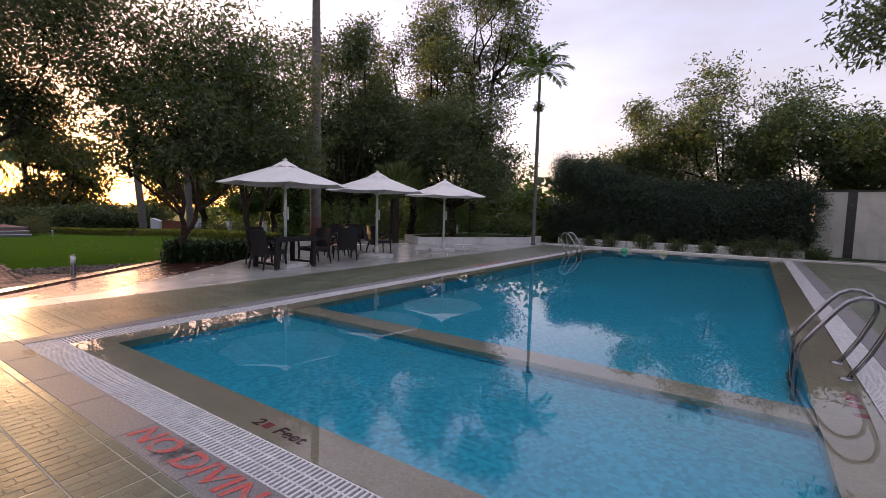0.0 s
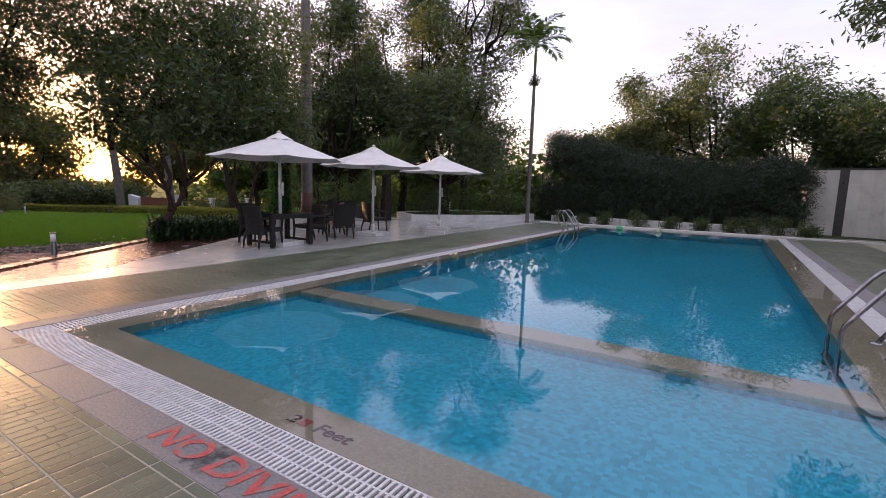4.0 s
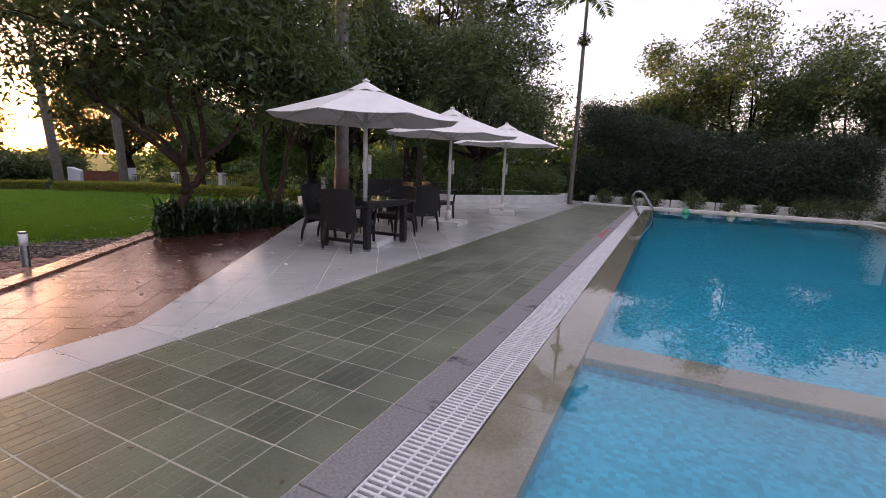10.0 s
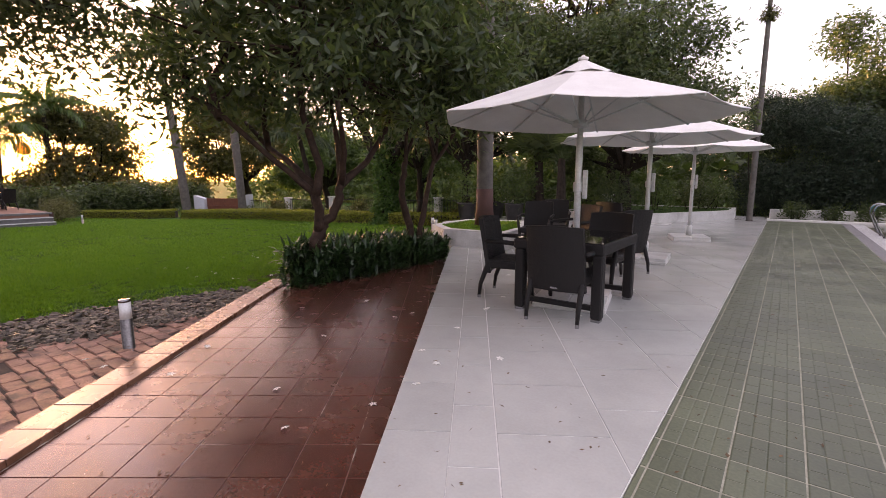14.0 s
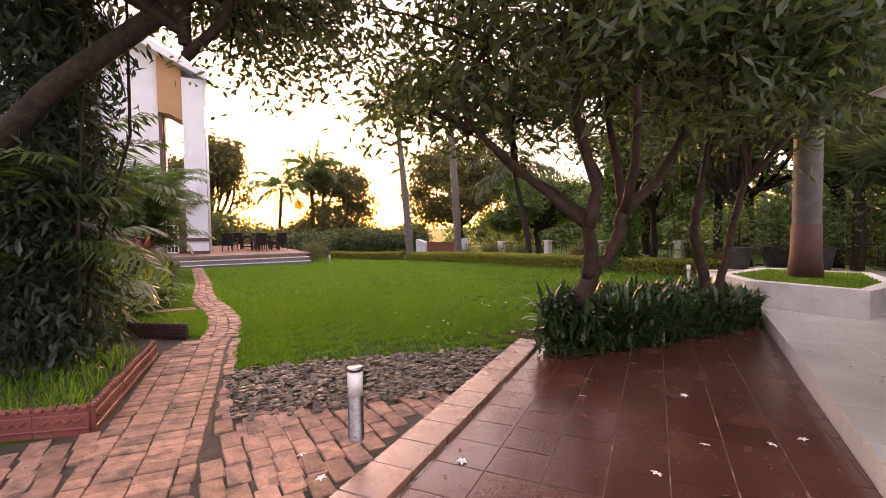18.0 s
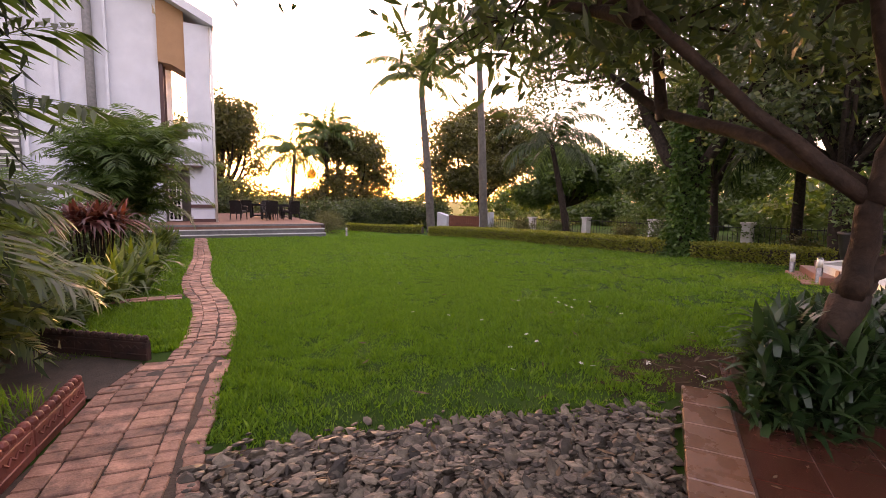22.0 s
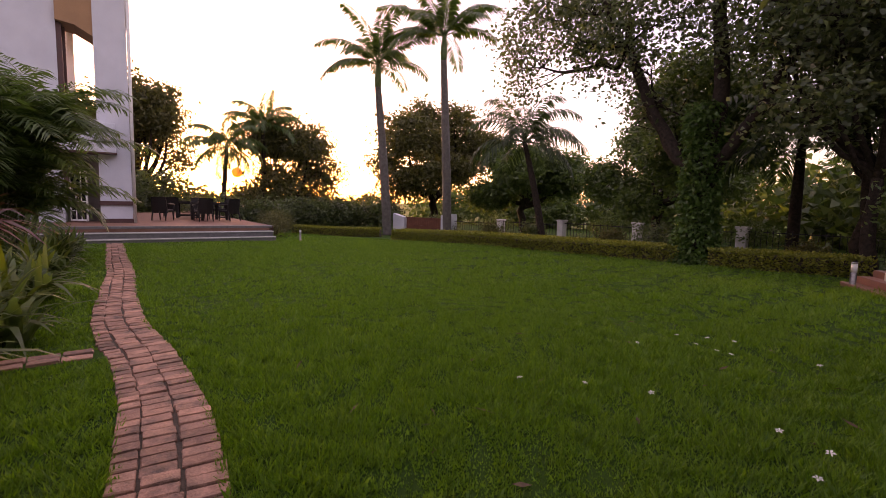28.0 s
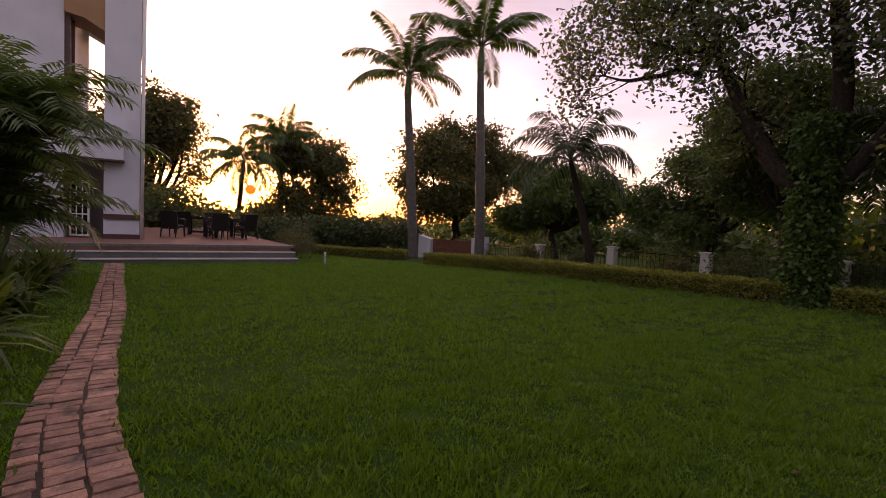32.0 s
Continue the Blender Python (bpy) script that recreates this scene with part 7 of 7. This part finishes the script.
# ---- low clipped hedges, fence, gate ----
def clipped_hedge(a, b, h, w, seed):
    rng = np.random.default_rng(seed)
    l = math.hypot(b[0] - a[0], b[1] - a[1])
    t = thing("clipped_hedge", a[0], a[1], 0, math.degrees(math.atan2(b[1] - a[1], b[0] - a[0])), "low clipped yellow-green hedge at the lawn's edge", "hedge", "low hedges")
    n = int(l * 2600)
    u = rng.uniform(0, l, n)
    v = rng.uniform(-1, 1, n)
    q = rng.uniform(0, 1, n)
    top = rng.uniform(0, 1, n) < 0.45
    v = np.where(top, v, np.sign(v)) * (w / 2) + rng.normal(size=n) * 0.02
    z = np.where(top, h, q * h) + rng.normal(size=n) * 0.02
    gx = a[0] + (b[0] - a[0]) * u / l
    gy = a[1] + (b[1] - a[1]) * u / l
    gz = np.array([lawn_z(px, py) for px, py in zip(gx, gy)])
    places = np.stack([u, v, z + gz], axis=1)
    child("foliage", soup("foliage", leaves_at(rng, places, 0.07, 0.04, -0.3), M_LEAF_HEDGE), t)
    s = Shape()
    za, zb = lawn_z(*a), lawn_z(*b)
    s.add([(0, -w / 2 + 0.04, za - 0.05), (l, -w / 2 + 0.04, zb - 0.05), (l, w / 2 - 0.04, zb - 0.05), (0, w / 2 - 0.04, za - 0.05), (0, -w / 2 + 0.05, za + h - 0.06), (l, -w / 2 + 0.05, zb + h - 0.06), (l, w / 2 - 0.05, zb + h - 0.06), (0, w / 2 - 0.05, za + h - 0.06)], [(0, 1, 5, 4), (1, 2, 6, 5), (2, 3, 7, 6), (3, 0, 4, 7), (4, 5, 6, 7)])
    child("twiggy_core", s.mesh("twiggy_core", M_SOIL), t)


clipped_hedge((-16.3, 16.75), (-19.2, 15.75), 0.42, 0.8, 210)
clipped_hedge((-19.9, 15.75), (-31.2, 13.5), 0.42, 0.85, 211)
clipped_hedge((-34.6, 14.4), (-37.4, 10.9), 0.42, 0.7, 212)


def fence_post(x, y):
    p = thing("fence_pillar", x, y, lawn_z(x, y), 2, "white square fence pillar with a capped top", "fence pillar", "fence pillars")
    s = Shape()
    s.box(0, 0, 0.45, 0.3, 0.3, 0.9, 0, 0.012)
    child("shaft", s.mesh("shaft", M_CONCRETE_WHITE), p)
    s = Shape()
    s.box(0, 0, 0.94, 0.38, 0.38, 0.07, 0, 0.015)
    child("cap", s.mesh("cap", M_CONCRETE_WHITE), p)
    return p


posts = [(-12.4, 20.6), (-16.4, 20.2), (-20.1, 19.9), (-23.6, 19.6), (-27.1, 19.4), (-30.6, 19.0)]
pillar = fence_post(*posts[0])
for x, y in posts[1:]:
    copy_thing(pillar, pose(x, y, lawn_z(x, y), 0, 0, 2))
for (x0, y0), (x1, y1) in zip(posts, posts[1:] + [(-34.0, 18.4)]):
    f = thing("iron_fence", x0, y0, lawn_z((x0 + x1) / 2, y0), math.degrees(math.atan2(y1 - y0, x1 - x0)), "thin black iron railing between pillars", "fence", "iron railings")
    l = math.hypot(x1 - x0, y1 - y0)
    for z in (0.2, 0.8):
        child("rail", Shape().box(l / 2, 0, z, l - 0.3, 0.03, 0.03).mesh("rail", M_IRON), f)
    bar = Shape().box(0, 0, 0.5, 0.014, 0.014, 0.75).mesh("bar", M_IRON)
    for k in range(1, int(l / 0.16)):
        child("bar", bar, f).matrix_basis = pose(k * 0.16, 0, 0)


def build_gate():
    for i, (x, y) in enumerate(((-37.2, 17.1), (-34.1, 18.35))):
        g = lawn_z(x, y)
        p = thing("gate_pillar", x, y, g, 22, "white gate pillar with a sloping top", "gate pillar", "gate pillars")
        s = Shape()
        s.add([(-0.4, -0.2, 0), (0.4, -0.2, 0), (0.4, 0.2, 0), (-0.4, 0.2, 0), (-0.4, -0.2, 1.15 if i else 1.25), (0.4, -0.2, 1.25 if i else 1.05), (0.4, 0.2, 1.25 if i else 1.05), (-0.4, 0.2, 1.15 if i else 1.25)], [(0, 1, 5, 4), (1, 2, 6, 5), (2, 3, 7, 6), (3, 0, 4, 7), (4, 5, 6, 7)])
        child("pier", s.mesh("pier", M_WALL_WHITE), p)
        child("plinth", Shape().box(0, 0, 0.06, 0.86, 0.46, 0.12, 0, 0.01).mesh("plinth", M_CONCRETE_WHITE), p)
    gate = thing("garden_gate", -37.2, 17.1, lawn_z(-36, 17.5), math.degrees(math.atan2(1.25, 3.1)), "rust red closed garden gate between white pillars", "gate")
    child("gate_frame", Shape().box(1.67, 0, 0.55, 2.5, 0.05, 0.06).box(1.67, 0, 0.12, 2.5, 0.05, 0.06).box(1.67, 0, 1.0, 2.5, 0.05, 0.06).mesh("gate_frame", M_GATE), gate)
    for k in range(16):
        child("board", Shape().box(0.5 + 0.156 * k, 0.03, 0.56, 0.148, 0.02, 0.95).mesh("board", M_GATE), gate)


build_gate()

# ---- trees round the lawn ----
palm("royal_palm", "tall royal palm beside the gate", -36.7, 15.95, lawn_z(-36.7, 15.9), 220, 8.1, 0.25, 16, (3.4, 0.75, 0.07, 80, 1.3), M_FROND, M_PALM_BARK, lean=(0, -0.7), shaft=1.2, rings=12, stiff=0.25, angles=(0.1, 1.35))
palm("royal_palm", "tall royal palm with a grey trunk by the gate", -33.2, 17.6, lawn_z(-33.2, 17.5), 221, 8.95, 0.23, 16, (3.4, 0.75, 0.07, 80, 1.3), M_FROND, M_PALM_BARK, lean=(0, -0.5), shaft=1.2, rings=12, stiff=0.25, angles=(0.1, 1.35))
palm("coconut_palm", "leaning coconut palm with drooping fronds by the fence", -27.3, 18.4, lawn_z(-27.3, 18.4), 222, 4.4, 0.15, 18, (3.2, 0.8, 0.06, 44, 1.8), M_FROND_DARK, M_BARK, lean=(-1.5, 0.2), stiff=0.1, rings=10, angles=(0.05, 1.6))
palm("coconut_palm", "coconut palm with hanging fronds behind the fence", -18.9, 20.4, lawn_z(-18.9, 20.4), 223, 3.8, 0.16, 18, (3.3, 0.8, 0.08, 42, 1.8), M_FROND_DARK, M_BARK, stiff=0.15, rings=10)
palm("coconut_palm", "far coconut palm against the low sun", -50.0, 9.75, lawn_z(-50, 9.7), 224, 5.4, 0.17, 18, (3.2, 0.85, 0.09, 44, 2.0), M_FROND, M_BARK, stiff=0.05, lean=(0, 0.35), angles=(0.1, 1.7))
palm("coconut_palm", "far coconut palm beside the sunlit tree", -51.0, 12.9, lawn_z(-51, 12.9), 225, 7.6, 0.2, 18, (3.2, 0.8, 0.085, 44, 1.6), M_FROND, M_BARK, stiff=0.08, angles=(0.1, 1.25))
FAR_LEAF = (0.32, 0.2)
tree("far_tree", "round leafy tree against the evening sky", -53.0, 14.7, lawn_z(-53, 14.7), 230, (1.6, 0.3), crown(1, 20, 0, 0.2, 4.2, 3.8, 5.2, 4.8, 0.36), 560, 18, (0.27, 0.18), M_LEAF_OLIVE, limbs=12, spread=0.32, group="far trees", far=True)
tree("far_tree", "large dark tree behind the house pier", -56.5, 4.6, lawn_z(-56, 5), 231, (2.6, 0.4), crown(2, 18, 0, 0, 5.6, 3.6, 5.0, 5.6, 0.36), 520, 20, (0.34, 0.18), M_LEAF_OLIVE, limbs=14, spread=0.4, group="far trees", far=True)
tree("far_tree", "leafy tree behind the royal palms", -46.0, 25.4, lawn_z(-46, 25.4), 232, (2.8, 0.36), crown(3, 14, 0, 0, 5.8, 4.0, 7.0, 5.0, 0.36), 640, 20, FAR_LEAF, M_LEAF_OLIVE, limbs=14, spread=0.33, group="far trees", far=True)
tree("far_tree", "leafy tree beyond the fence", -38.0, 28.0, lawn_z(-38, 28), 233, (2.2, 0.28), crown(4, 11, 0, 0, 3.6, 4.6, 3.4, 3.0), 800, 15, FAR_LEAF, M_LEAF_MID, limbs=12, spread=0.34, group="far trees", far=True)
tree("far_tree", "dark leafy tree beyond the fence", -27.0, 27.0, lawn_z(-27, 27), 234, (2.0, 0.26), crown(5, 11, 0, 0, 3.4, 5.0, 3.4, 2.8), 800, 15, (0.26, 0.15), M_LEAF_MID, limbs=12, spread=0.32, group="far trees", far=True)
creeper_tree = tree("creeper_clad_tree", "big open-limbed tree with a creeper-clad trunk at the lawn's edge", -19.7, 16.0, lawn_z(-19.7, 16), 240, (3.0, 0.3), [(-5.4, -0.6, 7.4, 2.0, 1.6, 1.3), (-3.6, -0.4, 7.9, 2.2, 1.7, 1.5), (-6.3, -0.5, 5.9, 0.8, 0.8, 1.5), (-2.4, -0.5, 5.9, 1.6, 1.4, 1.2), (-3.4, 0.2, 6.4, 1.3, 1.2, 0.8), (-0.8, -0.6, 7.2, 2.0, 1.6, 1.4), (1.0, -0.3, 6.2, 1.8, 1.6, 1.5), (2.8, 0.0, 5.2, 1.9, 1.7, 1.5), (4.6, 0.3, 5.6, 1.8, 1.6, 1.6), (0.6, 0.2, 9.2, 2.6, 2.2, 1.6), (3.6, 0.2, 7.8, 2.4, 2.0, 1.6), (-1.6, 0.6, 4.4, 1.2, 1.1, 0.9), (2.4, -0.8, 3.6, 1.3, 1.2, 0.8)], 660, 16, (0.16, 0.1), M_LEAF_DARK, limbs=30, spread=0.3, twigs=420, gnarl=0.12, arch=1.05, stems=[([(0, 0, -0.1), (0.0, 0, 1.2), (0.1, 0, 2.5)], 0.36, 0.27), ([(0.08, 0, 2.2), (-0.9, 0, 3.2), (-1.5, -0.2, 4.4), (-2.2, -0.3, 6.2)], 0.22, 0.12), ([(0.1, 0, 2.3), (0.3, 0.1, 4.6), (0.1, 0, 7.2)], 0.24, 0.14), ([(0.12, 0, 2.3), (1.1, 0.2, 3.8), (2.2, 0.2, 5.6)], 0.18, 0.1)])
rng_c = np.random.default_rng(241)
zz = rng_c.uniform(0, 1, 9000) ** 1.3 * 4.2
rr = 0.38 + 0.4 * np.exp(-zz * 2.2) + rng_c.normal(size=9000) * 0.07
aa = rng_c.uniform(0, 2 * math.pi, 9000)
child("creeper", soup("creeper", leaves_at(rng_c, np.stack([rr * np.cos(aa), rr * np.sin(aa), zz], axis=1), 0.15, 0.08, 0.6), M_CREEPER), creeper_tree, "green creeper on the trunk")
tree("garden_tree", "dark tree beside the creeper-clad one", -16.9, 18.6, lawn_z(-16.9, 18.6), 242, (2.6, 0.16), crown(9, 10, 0.4, 0, 5.2, 2.8, 2.4, 2.8), 800, 14, (0.18, 0.1), M_LEAF_DARK, limbs=12, spread=0.26, far=True)
tree("garden_tree", "dark tree with a slim trunk near the fence", -21.8, 20.6, lawn_z(-21.8, 20.6), 243, (2.6, 0.15), crown(10, 10, -0.4, 0, 4.4, 2.8, 2.4, 2.8), 720, 14, (0.19, 0.1), M_LEAF_MID, limbs=12, spread=0.26, far=True)
for i in range(13):
    x = -14.0 - 2.0 * i
    y = 18.7 - 0.05 * i + 0.5 * math.sin(i * 1.3) + (2.2 if i % 3 == 0 else 0.0)
    r = 0.7 + 0.3 * math.sin(i * 2.3)
    bush("fence_shrub", "leafy shrub along the fence", x, y, lawn_z(x, y), 250 + i, [(0, 0, r * 0.7, r, r, r * 0.7)], 130, 12, (0.11, 0.05), (M_LEAF_MID, M_LEAF_DARK, M_LEAF_OLIVE)[i % 3], 0.14, 0.1, "shrub", "shrubs along the fence")


def woods(name, label, count, x_of, y_of, h, seed, mat, leaf=0.55, ends_each=90):
    """A belt of far greenery, nothing in it countable."""
    rng = np.random.default_rng(seed)
    blobs = []
    for k in range(count):
        t = k / count
        x, y = x_of(t, rng), y_of(t, rng)
        r = h * rng.uniform(0.4, 0.7)
        blobs.append((x, y, -0.8 + r * rng.uniform(0.5, 1.0), r * 1.2, r * 1.2, r))
    ends = clumps(rng, blobs, count * ends_each, 0.6)
    places = np.repeat(ends, 8, axis=0) + rng.normal(size=(count * 8 * ends_each, 3)) * (0.8 * leaf)
    single(name, soup(name, leaves_at(rng, places, leaf, leaf * 0.62, 0.2, True), mat), label, "woods", kind="stuff")


woods("far_woods", "dense far greenery beyond the fence", 34, lambda t, r: -62 + 62 * t + r.uniform(-2, 2), lambda t, r: 34 + 8 * math.sin(t * 5) + r.uniform(-2, 3), 4.0, 300, M_LEAF_MID)
woods("far_thicket", "far dark thicket behind the lawn", 26, lambda t, r: -66 + r.uniform(-3, 3), lambda t, r: -16 + 50 * t, 2.4, 301, M_LEAF_OLIVE)
woods("terrace_thicket", "dark shrubbery behind the house terrace", 8, lambda t, r: -46 + r.uniform(-1, 1), lambda t, r: 0.0 + 6.4 * t, 2.9, 304, M_LEAF_DARK, 0.26, 260)
woods("lawn_thicket", "low shrubbery beyond the lawn", 14, lambda t, r: -45 + r.uniform(-1.5, 1.5), lambda t, r: 8.5 + 13 * t, 1.9, 305, M_LEAF_DARK, 0.24, 200)
# two added belts out of view, closing the surroundings for skylight and reflections
woods("added_rear_woods", "unseen greenery added to close off the rear of the pool garden", 30, lambda t, r: 18 + 6 * math.sin(t * 7) + r.uniform(-2, 2), lambda t, r: -20 + 62 * t, 6.0, 302, M_LEAF_DARK)
woods("added_side_woods", "unseen greenery added to close off the side behind the path", 24, lambda t, r: -34 + 50 * t, lambda t, r: -14 + r.uniform(-2, 2), 5.0, 303, M_LEAF_DARK)

# bare earth by the hedge's end, with fallen leaves
s = Shape()
for k in range(60):
    a = 2 * math.pi * k / 60
    r = 1.0 + 0.16 * math.sin(3 * a + 1) + 0.12 * math.sin(7 * a) + 0.1 * math.sin(17 * a + 2) + 0.08 * math.sin(29 * a)
    s.v.append((-13.15 + 0.52 * r * math.cos(a), 7.05 + 0.95 * r * math.sin(a), 0.0))
s.v = [(x, y, lawn_z(x, y) + 0.003) for x, y, z in s.v]
s.f = [tuple(range(60))]
single("bare_earth", s.mesh("bare_earth", M_EARTH), "bare brown earth beside the hedge", "soil", kind="structure")

# steps and pots where the side terrace meets the lawn
for k in range(3):
    s = Shape()
    s.box(0, 0, -0.07 - 0.125 * k - 0.1, 1.9, 0.32, 0.3, 0, 0.012)
    ob = single("garden_step", s.mesh("garden_step", M_STEP_CLAY), "red clay-tiled garden step", "step", "garden steps", at=pose(-15.2 - 0.24 * k * 0.83, 14.2 - 0.24 * k * 0.55 - 0.15, 0, 0, 0, -56))
for i, (x, y, r) in enumerate(((-15.4, 15.3, 0.3), (-15.1, 16.6, 0.34), (-13.9, 15.8, 0.3))):
    p = thing("plant_pot", x, y, 0.0, 0, "large black garden pot with a leafy plant", "plant pot", "black garden pots")
    s = Shape()
    s.lathe([(r * 0.75, 0.0), (r * 0.9, 0.2), (r, 0.5), (r * 1.08, 0.52), (r * 1.08, 0.57), (r * 0.95, 0.57), (r * 0.9, 0.5)], 18)
    child("pot", s.mesh("pot", M_POT, True), p)
    rng_p = np.random.default_rng(310 + i)
    child("foliage", soup("foliage", leaves_at(rng_p, rng_p.normal(size=(700, 3)) * np.array([0.3, 0.3, 0.3]) + np.array([0, 0, 1.15]), 0.14, 0.06, 0.2), M_LEAF_MID), p)
    st = Shape()
    st.tube([(0, 0, 0.48), (0.02, 0, 0.8), (0, 0.03, 1.2)], [0.02, 0.016, 0.01], 6)
    child("stem", st.mesh("stem", M_BARK), p)

# ---- small things on the ground ----
def petals():
    s = Shape()
    for k in range(5):
        a = 2 * math.pi * k / 5
        c, q = math.cos(a), math.sin(a)
        s.add([(0, 0, 0.006), (0.018 * c - 0.009 * q, 0.018 * q + 0.009 * c, 0.012), (0.034 * c, 0.034 * q, 0.007), (0.018 * c + 0.009 * q, 0.018 * q - 0.009 * c, 0.012)], [(0, 1, 2, 3)])
    return s.mesh("fallen_flower", M_PETAL)


FLOWER = petals()
rng_f = np.random.default_rng(330)
spots = [(rng_f.uniform(-11.5, -8.2), rng_f.uniform(3.6, 8.6)) for _ in range(26)]
for x, y in spots:
    over = (x - KINK[0]) * DIAG[1] - (y - KINK[1]) * DIAG[0] > 0
    single("fallen_flower", FLOWER, "fallen white frangipani flower on the paving", "flower", "fallen flowers", at=pose(x, y, 0.001 if over else -0.158, rng_f.uniform(-12, 12), rng_f.uniform(-12, 12), rng_f.uniform(0, 360)))
for _ in range(18):
    x, y = rng_f.uniform(-16.5, -13.4), rng_f.uniform(5.2, 9.0)
    single("fallen_flower", FLOWER, "fallen white frangipani flower on the lawn", "flower", "fallen flowers", at=pose(x, y, lawn_z(x, y) + 0.03, rng_f.uniform(-20, 20), rng_f.uniform(-20, 20), rng_f.uniform(0, 360)) @ Matrix.Scale(0.75, 4))
for _ in range(9):
    x, y = rng_f.uniform(-13.55, -12.85), rng_f.uniform(6.3, 7.9)
    single("fallen_flower", FLOWER, "fallen white frangipani flower on bare earth", "flower", "fallen flowers", at=pose(x, y, lawn_z(x, y) + 0.012, rng_f.uniform(-20, 20), rng_f.uniform(-20, 20), rng_f.uniform(0, 360)))
px, py = rng_f.uniform(-12.4, -5.5, 900), rng_f.uniform(-1.0, 12.0, 900)
over = ((px - KINK[0]) * DIAG[1] - (py - KINK[1]) * DIAG[0] > 0) | (px > -7.8)
flat = np.stack([px, py, np.where(over, 0.006, -0.153)], axis=1)
lq = leaves_at(rng_f, flat, 0.042, 0.017, 0.0)
lq[:, :, 2] = flat[:, None, 2] + (lq[:, :, 2] - flat[:, None, 2]) * 0.12
single("fallen_leaves", soup("fallen_leaves", lq, M_DRY_LEAF), "small dry leaves scattered on the paving", "leaves", kind="stuff")

lx = np.concatenate([rng_f.uniform(-17.0, -12.9, 46), rng_f.normal(-13.2, 0.4, 90)])
ly = np.concatenate([rng_f.uniform(4.2, 9.0, 46), rng_f.normal(7.0, 0.75, 90)])
spot = np.stack([lx, ly, np.array([lawn_z(p, q) + 0.02 for p, q in zip(lx, ly)])], axis=1)
lq = leaves_at(rng_f, spot, 0.15, 0.03, 0.0)
lq[:, :, 2] = spot[:, None, 2] + (lq[:, :, 2] - spot[:, None, 2]) * 0.3
single("fallen_lawn_leaves", soup("fallen_lawn_leaves", lq, M_DRY_LEAF), "long dry leaves fallen on the lawn", "leaves", kind="stuff")

# the low sun's disc, far off
bm = bmesh.new()
bmesh.ops.create_uvsphere(bm, u_segments=24, v_segments=12, radius=9.0)
disc = bpy.data.meshes.new("sun_disc")
bm.to_mesh(disc)
bm.free()
disc.materials.append(M_SUN)
single("sun_disc", disc, "orange sun low behind the trees", "sun", kind="structure", at=Matrix.Translation(Vector((-13.6, 3.3, 1.0)) + SUN_DIR * 900))
